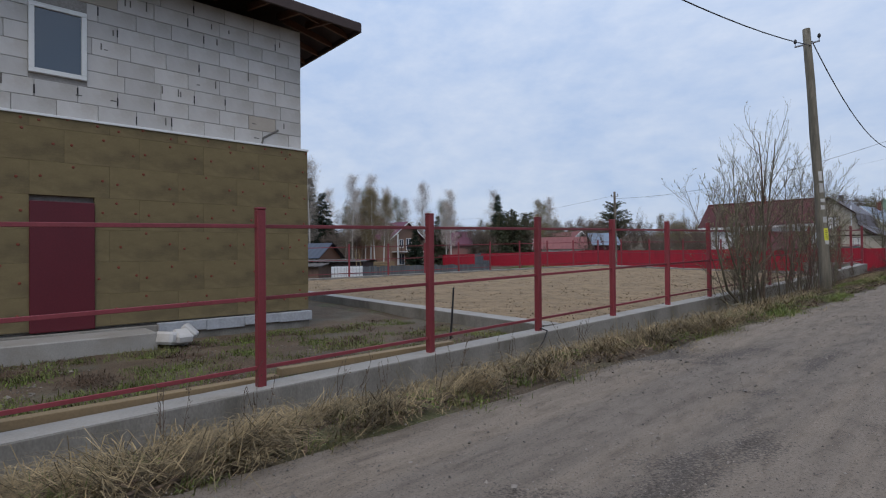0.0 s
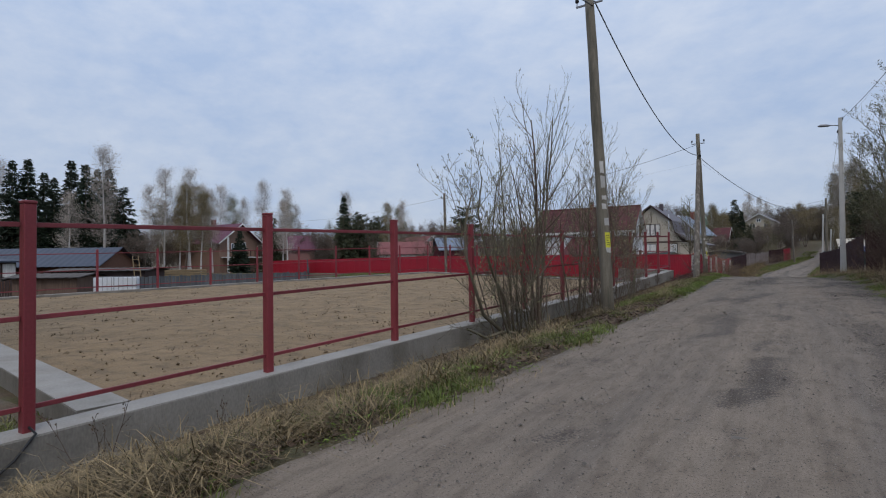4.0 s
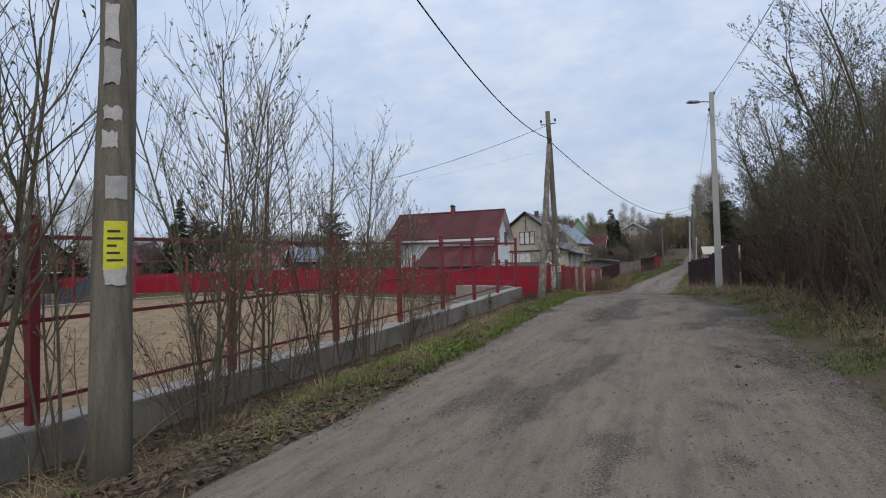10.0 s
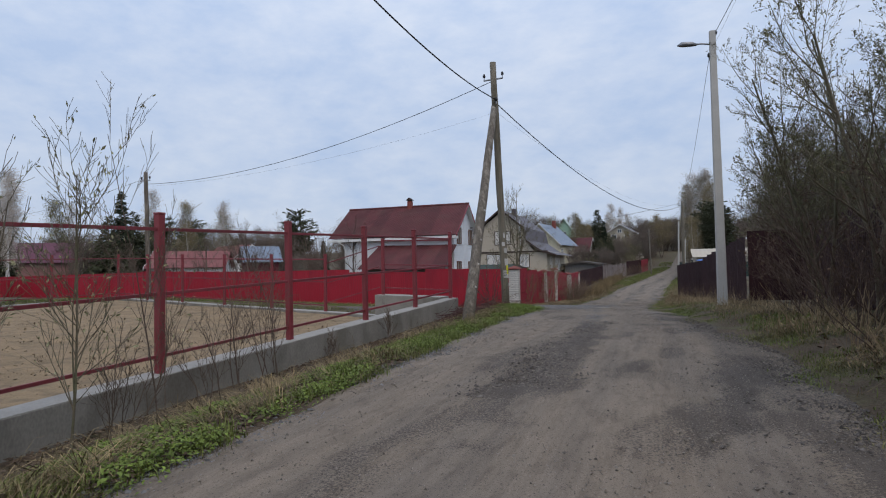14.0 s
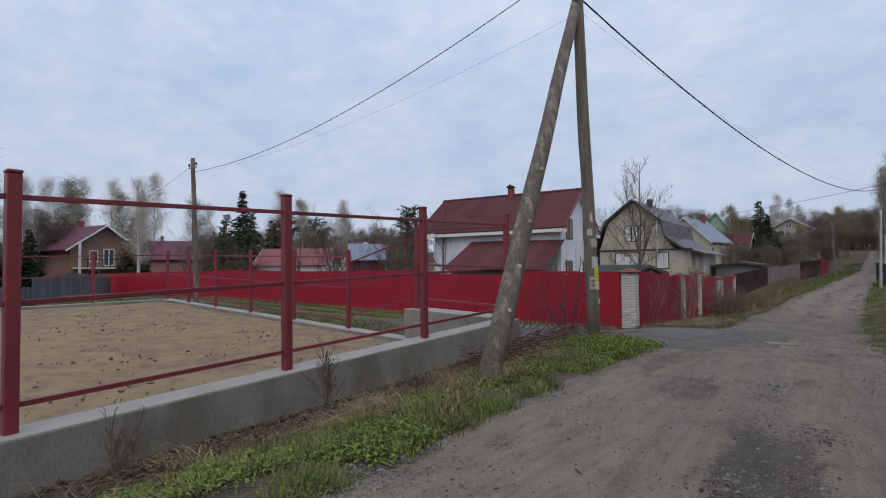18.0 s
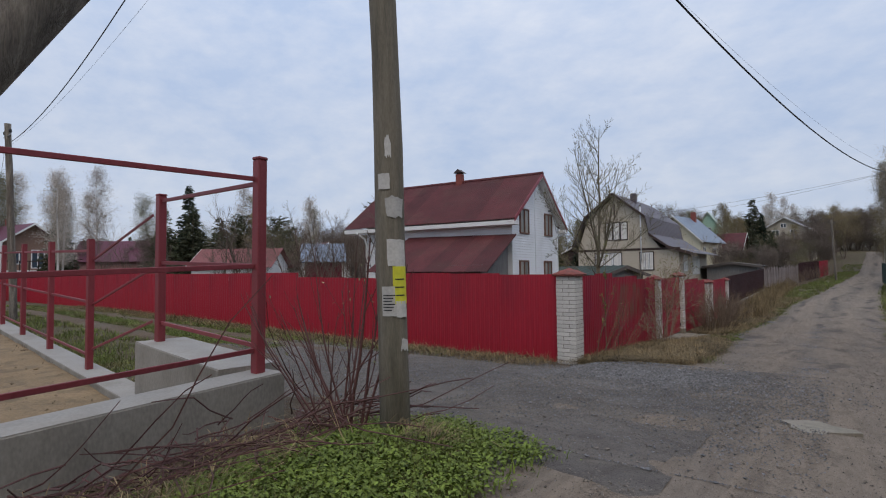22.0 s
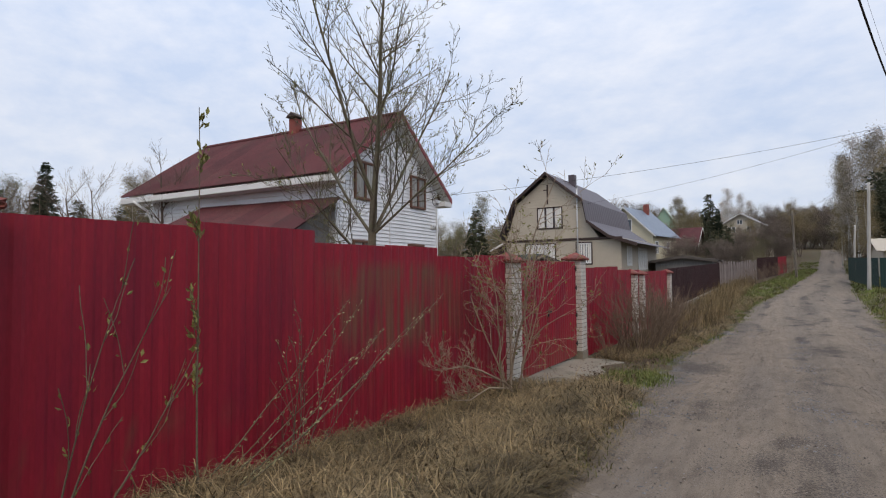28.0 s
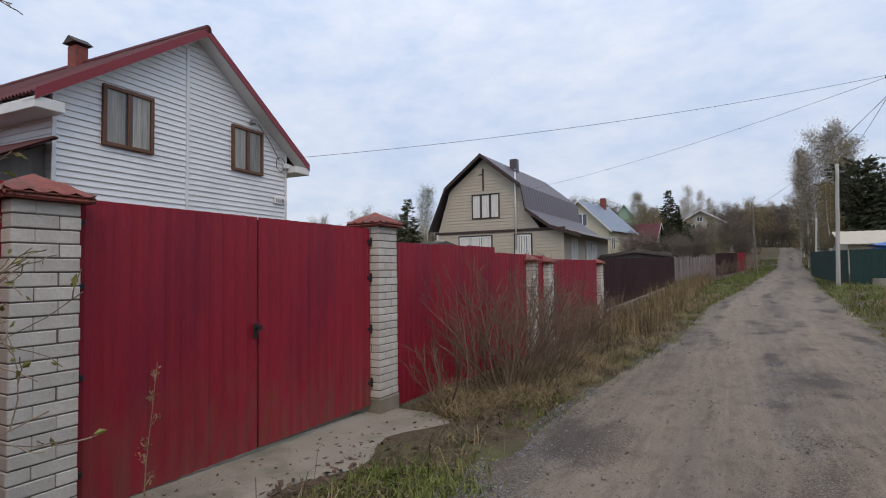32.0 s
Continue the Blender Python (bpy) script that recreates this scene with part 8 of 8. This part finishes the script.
# ---- grass, litter and stones ----
def blades(name, label, spots, per, length, material, seed, width=0.006, flop=0.7, kind_cat="grass", clump=0.12, lift=None, swing=0.9, thatch=0.0):
    """Tufts of bent blades; spots: (x, y) arrays of tuft middles."""
    rng = np.random.default_rng(seed)
    n_ = len(spots)
    c = np.repeat(np.asarray(spots), per, axis=0) + rng.normal(0, clump, (n_ * per, 2))
    z = ground_z(c[:, 0], c[:, 1]) if lift is None else np.repeat(lift, per)
    ok = (c[:, 0] > -2.84) | (c[:, 1] > 36.2) | (c[:, 0] < -3.3)
    ok &= ~((c[:, 0] < -1.68) & (c[:, 1] > 49.5) & (c[:, 1] < 52.5))
    c, z = c[ok], z[ok]
    m_ = len(c)
    z = z + rng.uniform(0, 1, m_) ** 2 * thatch
    tuft = np.repeat(rng.uniform(0.5, 1.3, n_), per)[ok]
    ang = np.repeat(rng.uniform(0, 6.28, n_), per)[ok] + rng.normal(0, swing, m_)
    L = length * tuft * rng.uniform(0.5, 1.3, m_)
    out = np.stack([np.cos(ang), np.sin(ang), np.zeros(m_)], 1)
    fl = np.clip(rng.normal(flop, 0.4, m_), 0.05, 2.0)[:, None]
    base = np.stack([c[:, 0], c[:, 1], z - 0.01], 1)
    up = np.array([0, 0, 1.0])
    p1_ = base + (up * np.cos(fl * 0.6) + out * np.sin(fl * 0.6)) * (L * 0.5)[:, None]
    p2_ = p1_ + (up * np.cos(np.minimum(fl * 1.7, 1.75)) + out * np.sin(np.minimum(fl * 1.7, 1.75))) * (L * 0.5)[:, None]
    p2_[:, 2] = np.maximum(p2_[:, 2], z + 0.012)
    side = np.stack([-np.sin(ang), np.cos(ang), np.zeros(m_)], 1) * width * rng.uniform(0.6, 1.4, m_)[:, None]
    v = np.stack([base - side, base + side, p1_ + side * 0.8, p1_ - side * 0.8, p2_], 1).reshape(-1, 3)
    k = np.arange(m_) * 5
    tri = np.concatenate([np.stack([k, k + 1, k + 2], 1), np.stack([k, k + 2, k + 3], 1), np.stack([k + 3, k + 2, k + 4], 1)])
    return tagged(new(name, fast_mesh(name, v, tri, material)), label, kind_cat, kind="stuff")


M_PALESTONE = mat("pale_grey_gravel", (0.172, 0.172, 0.176), 0.9, vary=0.2, scale=4, fine=20, bump=0.2, island=0.4)
M_BLUESTONE = mat("blue_grey_gravel", (0.165, 0.16, 0.158), 0.9, vary=0.2, scale=4, fine=20, bump=0.2, island=0.5)
M_DARKSTONE = mat("dark_coarse_gravel", (0.125, 0.108, 0.095), 0.9, vary=0.2, scale=4, fine=20, bump=0.2, island=0.5)
M_CLOD = mat("sand_clods", (0.17, 0.12, 0.07), 0.95, vary=0.2, scale=4, fine=20, bump=0.2, island=0.4)
M_GRIT = mat("road_grit", (0.19, 0.165, 0.14), 0.93, vary=0.1, bump=0, island=0.6)
rg = np.random.default_rng(77)


def rosettes(name, label, sp, per, size, height, material, seed, clump=0.09, kind_cat="plants"):
    """Low broad-leaved plants: many small pointed leaves, each folded along its midrib, held near level at several heights."""
    rng = np.random.default_rng(seed)
    c = np.repeat(np.asarray(sp), per, axis=0) + rng.normal(0, clump, (len(sp) * per, 2))
    tall = np.repeat(rng.uniform(0.4, 1.2, len(sp)), per)
    keep = ((c[:, 0] > -2.82) | (c[:, 1] > 36.2))
    c, tall = c[keep], tall[keep]
    m_ = len(c)
    z = ground_z(c[:, 0], c[:, 1]) + 0.02 + height * tall * rng.uniform(0.1, 1.0, m_)
    a = rng.uniform(0, 6.28, m_); L = size * rng.uniform(0.6, 1.4, m_)
    u = np.stack([np.cos(a), np.sin(a), rng.normal(0.05, 0.35, m_)], 1) * L[:, None]
    w = np.stack([-np.sin(a), np.cos(a), rng.normal(0, 0.25, m_)], 1) * L[:, None] * 0.33
    b0 = np.stack([c[:, 0], c[:, 1], z], 1)
    lift_ = np.array([0, 0, 1.0]) * L[:, None] * 0.12
    v = np.stack([b0, b0 + u * 0.5 + w + lift_, b0 + u - lift_, b0 + u * 0.5 - w + lift_], 1).reshape(-1, 3)
    k = np.arange(m_) * 4
    return tagged(new(name, fast_mesh(name, v, np.concatenate([np.stack([k, k + 1, k + 2], 1), np.stack([k, k + 2, k + 3], 1)]), material)), label, kind_cat, kind="stuff")


def strip(n_, y0, y1, u0, u1):
    """Random spots on the left bank: u 0 at the wall or fence, 1 at the road's edge."""
    y = rg.uniform(y0, y1, n_); u = rg.uniform(u0, u1, n_)
    lo = np.where(y < 36.2, -2.82, -2.66)
    return np.stack([lo + (left_x(y) - lo) * u, y], 1)


def patchy(sp, scale, keep, seed):
    v = np.array([noise.noise((x / scale, y / scale, seed)) for x, y in sp])
    return sp[v > keep]


# bank of the concrete wall: thick combed tufts of straw over dark thatch, green showing through
blades("dead_grass", "thick tufts of straw-coloured dead grass combed down the bank", np.vstack([patchy(strip(1250, -6, 8, 0.12, 0.98), 0.5, 0.0, 1.0), patchy(strip(240, 8, 12.5, 0.2, 0.95), 0.5, 0.12, 1.2), patchy(strip(90, 14, 24, 0.3, 0.95), 0.8, 0.05, 2.0), patchy(strip(330, 24, 36, 0.15, 0.9), 0.6, 0.05, 3.0)]), 80, 0.36, M_DEADGRASS, 1, 0.0028, 1.95, clump=0.085, swing=0.6, thatch=0.14)
blades("dead_thatch", "short flattened dead grass lying on the bank", np.vstack([patchy(strip(1700, -6, 12.5, 0.0, 1.04), 0.5, -0.1, 1.7), patchy(strip(700, 14, 36, 0.05, 0.98), 0.8, -0.1, 2.2)]), 26, 0.15, M_DEADGRASS, 40, 0.0026, 1.7, clump=0.12, swing=1.4, thatch=0.05)
blades("dead_stalks", "long straw-coloured stalks bent over the bank", np.vstack([patchy(strip(420, -6, 13, 0.05, 0.9), 0.6, 0.0, 1.5), patchy(strip(90, 13, 36, 0.1, 0.8), 0.7, 0.05, 2.5)]), 14, 0.5, M_DEADGRASS, 41, 0.0026, 1.6, clump=0.10, swing=0.8, thatch=0.10)
blades("green_grass", "fresh green grass among the dead stalks", np.vstack([patchy(strip(700, -6, 7, 0.3, 1.05), 0.6, 0.05, 4.0), patchy(strip(1100, 6.5, 13, 0.35, 1.04), 0.5, 0.0, 4.5), patchy(strip(200, 14, 19, 0.3, 1.0), 0.5, 0.2, 5.5), patchy(strip(1300, 19, 27, 0.35, 1.0), 0.8, -0.1, 5.0), patchy(strip(3000, 27, 36.2, 0.3, 1.0), 0.8, -0.2, 6.0)]), 34, 0.13, M_GREENGRASS, 2, 0.0040, 0.7, clump=0.07)
rosettes("green_plants", "lush low broad-leaved green weeds on the bank", np.vstack([patchy(strip(1000, 20.5, 25.5, 0.25, 1.0), 0.7, 0.0, 31.0), patchy(strip(900, 25.5, 33, 0.35, 1.0), 0.6, 0.12, 32.0), patchy(strip(120, -2, 14, 0.5, 1.0), 0.5, 0.1, 33.0)]), 44, 0.032, 0.10, M_COVER, 44)
rosettes("green_plants", "seedling weeds pressed flat on the bank", np.vstack([patchy(strip(600, 17, 36, 0.3, 1.02), 0.6, 0.0, 34.0), patchy(strip(250, 5, 14, 0.5, 1.02), 0.6, 0.0, 35.0)]), 20, 0.024, 0.02, M_COVER, 45)
mound = np.stack([rg.normal(-1.0, 0.6, 900), rg.normal(34.6, 1.1, 900)], 1)
mound = mound[(mound[:, 0] > -2.4) & (mound[:, 0] < -0.25) & (mound[:, 1] < 36.4)]
rosettes("green_plants", "low bright green ground cover round the poles", mound, 60, 0.03, 0.09, M_COVER, 3)
blades("green_grass", "short green grass under the ground cover", mound[::2], 20, 0.10, M_COVER, 46, 0.006, 0.8)
# below the sheet fence
blades("dead_grass", "humped thick pale dead grass before the fence", np.vstack([patchy(strip(1500, 42.6, 49.2, 0.05, 0.98), 0.6, -0.3, 7.0), patchy(strip(900, 52.6, 75, 0.1, 0.95), 0.9, -0.2, 8.0)]), 66, 0.28, M_DEADGRASS, 4, 0.0028, 1.95, clump=0.08, swing=0.6, thatch=0.12)
blades("dead_thatch", "flattened short dead grass before the fence", np.vstack([strip(1500, 42.6, 49.2, 0.02, 1.0), patchy(strip(1000, 52.6, 75, 0.1, 0.98), 0.9, -0.3, 8.5)]), 24, 0.13, M_DEADGRASS, 47, 0.0026, 1.7, swing=1.4, thatch=0.04)
blades("dead_stalks", "long pale dead stalks lying before the fence", patchy(strip(700, 42.8, 75, 0.05, 0.9), 0.7, -0.1, 7.5), 14, 0.42, M_DEADGRASS, 42, 0.0026, 1.5, clump=0.12, swing=0.8, thatch=0.08)
blades("green_grass", "short green grass along the road's edge", np.vstack([patchy(strip(1500, 43, 52, 0.1, 1.03), 0.7, 0.0, 9.0), patchy(strip(1100, 49, 80, 0.5, 1.02), 0.8, -0.1, 9.5)]), 24, 0.10, M_GREENGRASS, 5, 0.005, 0.6)
ta = np.stack([rg.uniform(-2.5, -1.0, 1100), rg.uniform(59, 96, 1100)], 1)
blades("tall_weeds", "tall dry reed-coloured weeds before the brown fence", ta, 16, 0.7, M_DEADGRASS, 6, 0.004, 0.5, clump=0.16)
# along the lane
la = np.stack([rg.uniform(-26, -3.0, 2600), 42.55 - np.abs(rg.normal(0, 0.45, 2600))], 1)
blades("dead_grass", "dead grass along the foot of the red fence", la, 18, 0.2, M_DEADGRASS, 7, 0.005, 1.1)
lb = np.stack([rg.uniform(-30, -5.0, 3600), rg.uniform(36.6, 42.3, 3600)], 1)
lb = patchy(lb[(np.abs(lb[:, 1] - np.interp(lb[:, 0], [-46, -20, -8, -3], [42.0, 40.4, 39.6, 39.3])) > np.interp(lb[:, 0], [-30, -9, -7.5, -4], [1.25, 1.35, 1.7, 2.2])) & ~((lb[:, 0] > -20) & (lb[:, 1] < 33.3 + 0.25 * (-3.3 - lb[:, 0]) + 0.4))], 1.5, -0.3, 11.0)
blades("green_grass", "rough green and tan grass beside the lane", lb, 18, 0.14, M_GREENGRASS, 8, 0.007, 0.7)
# right verge
ra_y = rg.uniform(12, 66, 7000); ra = np.stack([right_x(ra_y) + rg.uniform(-0.1, 1.7, 7000), ra_y], 1)
blades("green_grass", "short green verge grass on the far side of the road", patchy(ra, 0.9, -0.05, 12.0), 24, 0.065, M_GREENGRASS, 9, 0.0045, 0.8)
rb_y = rg.uniform(12, 70, 900); rb_ = np.stack([right_x(rb_y) + rg.uniform(0.5, 2.2, 900), rb_y], 1)
blades("dead_grass", "tufts of straw lying under the bushes", patchy(rb_, 0.9, -0.1, 14.0), 40, 0.32, M_DEADGRASS, 10, 0.0035, 1.7, clump=0.12, swing=0.8, thatch=0.08)
blades("dead_stalks", "dry pale stalks standing under the bushes", patchy(rb_, 0.7, 0.1, 15.0), 12, 0.55, M_STALK, 48, 0.003, 0.6, clump=0.15)
ya = np.stack([rg.uniform(-8.2, -3.4, 1500), rg.uniform(-2, 7.4, 1500)], 1)
yk = patchy(ya, 1.0, -0.02, 13.0)
blades("yard_grass", "sparse green and tan grass tufts in the yard", yk, 26, 0.10, M_GREENGRASS, 11, 0.006, 0.9, lift=ground_z(yk[:, 0], yk[:, 1]) + 0.06)
yl = patchy(ya, 0.8, 0.12, 53.0)
blades("yard_litter", "dark dead weeds lying in the yard", yl, 26, 0.12, M_LITTER, 49, 0.007, 1.5, lift=ground_z(yl[:, 0], yl[:, 1]) + 0.065)
fa_y = rg.uniform(66, 150, 3000); sd = rg.random(3000) < 0.5
fa = np.stack([np.where(sd, left_x(fa_y) - rg.uniform(0, 2.5, 3000), right_x(fa_y) + rg.uniform(0, 2.2, 3000)), fa_y], 1)
blades("green_grass", "grass verges of the road in the distance", fa, 14, 0.22, M_GREENGRASS, 12, 0.012, 0.6)


def flakes(name, label, sp, size, material, seed, lift=0.01, kind_cat="leaves"):
    """Small curled flakes lying flat: leaf litter."""
    rng = np.random.default_rng(seed)
    m_ = len(sp)
    c = np.stack([sp[:, 0], sp[:, 1], ground_z(sp[:, 0], sp[:, 1]) + lift + rng.uniform(0, 0.03, m_)], 1)
    a = rng.uniform(0, 6.28, m_); s = size * rng.uniform(0.5, 1.4, m_)
    u = np.stack([np.cos(a), np.sin(a), rng.normal(0, 0.3, m_)], 1) * s[:, None]; w = np.stack([-np.sin(a), np.cos(a), rng.normal(0, 0.3, m_)], 1) * s[:, None] * 0.6
    v = np.stack([c - u, c + w, c + u, c - w], 1).reshape(-1, 3)
    return tagged(new(name, fast_mesh(name, v, np.arange(m_ * 4).reshape(-1, 4), material)), label, kind_cat, kind="stuff")


flakes("leaf_litter", "brown leaf litter under the willows", np.vstack([strip(22000, -6, 12, 0.0, 1.0), strip(4000, 42.8, 52, 0.0, 0.9), strip(36000, 12, 28, 0.0, 1.0), strip(14000, 28, 36, 0.0, 0.6), strip(2500, 52, 62, 0.0, 0.8)]), 0.027, M_LITTER, 21)
# fallen twigs on the bank
tw_ = Build()
for k in range(1100):
    y_ = float(rg.uniform(-3, 36)) if k < 350 else float(rg.uniform(11, 29))
    u_ = float(rg.uniform(0.0, 0.95)); x_ = -2.8 + (float(left_x(y_)) + 2.8) * u_
    a_2, L_ = float(rg.uniform(0, 6.28)), float(rg.uniform(0.12, 0.5))
    p_ = np.array([x_, y_, 0.0]); q_ = p_ + np.array([math.cos(a_2), math.sin(a_2), 0]) * L_
    if q_[0] < -2.82 or (q_[0] > left_x(q_[1])):
        continue
    m_3 = (p_ + q_) / 2 + np.array([rg.normal(0, 0.02), rg.normal(0, 0.02), 0])
    tw_.tube([(e_[0], e_[1], float(ground_z(e_[0], e_[1])) + 0.02 + float(rg.uniform(0, 0.05))) for e_ in (p_, m_3, q_)], [0.004, 0.0035, 0.002], 3, False)
solid("fallen_twigs", tw_, M_TWIG, "thin dry twigs fallen on the bank", "twigs", kind="stuff")
flakes("leaf_litter", "dead leaves under the thicket", np.stack([rg.uniform(4.8, 7.0, 5000), rg.uniform(14, 50, 5000)], 1), 0.035, M_LITTER, 22)


def stones(name, label, x, y, z, size, seed, kind_cat="gravel", material=None):
    rng = np.random.default_rng(seed)
    m_ = len(x)
    oct_ = np.array([(1, 0, 0), (-1, 0, 0), (0, 1, 0), (0, -1, 0), (0, 0, 1), (0, 0, -1)], float)
    fc = np.array([(0, 2, 4), (2, 1, 4), (1, 3, 4), (3, 0, 4), (2, 0, 5), (1, 2, 5), (3, 1, 5), (0, 3, 5)])
    s = size * np.exp(rng.normal(0, 0.45, m_))
    v = oct_[None] * rng.uniform(0.6, 1.3, (m_, 6, 1)) + rng.normal(0, 0.18, (m_, 6, 3))
    v = v * s[:, None, None] * np.array([1, 1, 0.65])
    v = v + np.stack([x, y, z], 1)[:, None]
    f_ = (fc[None] + (np.arange(m_) * 6)[:, None, None]).reshape(-1, 3)
    return tagged(new(name, fast_mesh(name, v.reshape(-1, 3), f_, material or M_STONE)), label, kind_cat, kind="stuff")


sy = np.concatenate([rg.uniform(-4, 30, 60000), rg.uniform(30, 62, 40000)])
sx = left_x(sy) + (right_x(sy) - left_x(sy)) * rg.random(len(sy))
dens = rough(sx, sy / 2.2, 0.75, 16.0)
keep_ = rg.random(len(sy)) < np.clip(0.14 + 2.2 * (dens - 0.12), 0.10, 1)
sx, sy = sx[keep_], sy[keep_]
stones("road_gravel", "loose grey stones on the road", sx, sy, road_z(sy) + 0.022, 0.0065, 31)

# grit: tiny four-sided chips over the stretch that is walked
gy_ = rg.uniform(-2, 58, 150000)
gx_ = left_x(gy_) + (right_x(gy_) - left_x(gy_)) * rg.random(150000)
ga_, gs_ = rg.uniform(0, 6.28, 150000), 0.0042 * np.exp(rg.normal(0, 0.4, 150000))
gb = np.stack([gx_, gy_, road_z(gy_) + 0.03 * (1 - (2 * (gx_ - left_x(gy_)) / (right_x(gy_) - left_x(gy_)) - 1) ** 2) + rg.uniform(-0.012, 0.014, 150000)], 1)
gv_ = np.stack([gb + np.stack([np.cos(ga_ + k * 2.09), np.sin(ga_ + k * 2.09), np.zeros(150000)], 1) * gs_[:, None] for k in range(3)] + [gb + np.array([0, 0, 1.0]) * gs_[:, None]], 1).reshape(-1, 3)
gf_ = (np.array([(0, 1, 3), (1, 2, 3), (2, 0, 3)])[None] + (np.arange(150000) * 4)[:, None, None]).reshape(-1, 3)
tagged(new("road_grit", fast_mesh("road_grit", gv_, gf_, M_GRIT)), "fine grey and tan grit over the road", "gravel", kind="stuff")
ey_ = rg.uniform(36, 60, 42000)
ex_ = left_x(ey_) + np.abs(rg.normal(0, 0.32, 42000)) - 0.12
stones("road_gravel", "pale grey loose gravel along the road's edge", ex_, ey_, road_z(ey_) + 0.005, 0.0055, 32, material=M_PALESTONE)
lx2 = rg.uniform(-9, 1.4, 42000); ly2 = np.clip(rg.normal(39.4, 1.5, 42000), 36.4, 42.3)
stones("lane_gravel", "coarse gravel on the side lane", lx2, ly2, ground_z(lx2, ly2) + 0.042, 0.0048, 33)
dy_ = rg.uniform(24.8, 31.5, 9000)
dx_ = np.interp(dy_, [25, 31.3], [1.78, 1.92]) + rg.normal(0, 0.55, 9000) * np.interp(dy_, [25, 31.3], [0.46, 0.24])
stones("road_gravel", "dark coarse gravel heaped in a long patch on the road", dx_, dy_, road_z(dy_) + 0.024, 0.0085, 37, material=M_DARKSTONE)
vy_ = rg.uniform(18, 35, 14000)
vx_ = right_x(vy_) - np.abs(rg.normal(0, 0.4, 14000)) + 0.1
stones("road_gravel", "dark coarse gravel along the far edge of the road", vx_, vy_, road_z(vy_) + 0.012, 0.008, 39, material=M_DARKSTONE)
ny_ = rg.uniform(22, 36.4, 16000)
nx_ = left_x(ny_) + np.abs(rg.normal(0, 0.3, 16000)) - 0.16
stones("road_gravel", "coarse grey gravel washed to the road's edge below the bank", nx_, ny_, road_z(ny_) + 0.004, 0.0075, 40, material=M_BLUESTONE)
wy_ = rg.uniform(30, 62, 26000); wu_ = rg.normal(0.0, 0.09, 26000) + rg.choice((0.0, 0.0, 0.78, -0.78), 26000)
wx_ = (left_x(wy_) + right_x(wy_)) / 2 + wu_ * (right_x(wy_) - left_x(wy_)) / 2
stones("road_gravel", "loose grey gravel heaped between the wheel tracks", wx_, wy_, road_z(wy_) + 0.026 - 0.02 * np.abs(wu_), 0.0068, 50, material=M_PALESTONE)
bx_ = rg.normal(-0.75, 0.9, 16000); by_ = np.clip(rg.normal(40.9, 0.65, 16000), 38.5, 42.3)
stones("lane_gravel", "blue-grey crushed stone at the mouth of the lane", bx_, by_, ground_z(bx_, by_) + 0.044, 0.0075, 38, material=M_BLUESTONE)
px2 = rg.uniform(-9, 1.4, 40000); py2 = np.clip(rg.normal(39.4, 1.6, 40000), 36.4, 42.3)
stones("lane_gravel", "pale crushed stone on the side lane", px2, py2, ground_z(px2, py2) + 0.042, 0.0055, 36, material=M_PALESTONE)
gx2 = rg.uniform(-30, -8.0, 2600); gy2 = np.where(rg.uniform(0, 1, 2600) < 0.55, np.interp(gx2, [-46, -20, -8], [42.0, 40.4, 39.6]) + rg.normal(0, 0.22, 2600), np.where(rg.uniform(0, 1, 2600) < 0.5, rg.normal(37.1, 0.3, 2600), rg.normal(41.6, 0.3, 2600)))
blades("lane_grass", "low green and dry grass between the wheel tracks", np.stack([gx2, gy2], 1), 22, 0.08, M_GREENGRASS, 44, 0.007, 0.9, lift=ground_z(gx2, gy2) + 0.03)
yx = rg.uniform(-8.3, -3.4, 16000); yy_ = rg.uniform(-3, 7.4, 16000)
ky_ = rough(yx, yy_, 1.1, 21.0) > 0.02
yx, yy_ = yx[ky_], yy_[ky_]
stones("yard_gravel", "crushed stone strewn over the yard", yx[::2], yy_[::2], ground_z(yx[::2], yy_[::2]) + 0.065, 0.010, 34)
nx = rg.uniform(0, 1, 5000) ** 1.5; ny = rg.uniform(0, 1, 5000)
cx_ = (c00[0] * (1 - nx) + c10[0] * nx) * (1 - ny) + (c01[0] * (1 - nx) + c11[0] * nx) * ny
cy_ = (c00[1] * (1 - nx) + c10[1] * nx) * (1 - ny) + (c01[1] * (1 - nx) + c11[1] * nx) * ny
cz_ = (c00[2] * (1 - nx) + c10[2] * nx) * (1 - ny) + (c01[2] * (1 - nx) + c11[2] * nx) * ny
stones("sand_clods", "dark clods scattered on the sand", cx_, cy_, cz_ - 0.01, 0.018, 35, "clods", M_CLOD)
tf = np.stack([cx_[::16], cy_[::16]], 1)
blades("sand_weeds", "small dry weed tufts on the sand", tf, 10, 0.09, M_LITTER, 43, 0.006, 0.9, lift=cz_[::16])
# a pale scrap of old concrete showing in the road
pa = Build()
ang_ = np.linspace(0, 2 * math.pi, 15)[:-1]
pa.prism([(1.3 + (0.26 + 0.09 * math.sin(3 * q + 1)) * math.cos(q), 38.6 + (0.2 + 0.05 * math.cos(4 * q)) * math.sin(q), float(road_z(38.6)) + 0.016) for q in ang_], (0, 0, 0.03))
solid("concrete_scrap", pa, M_CONC_OLD, "pale scrap of old concrete trodden into the road", "concrete")
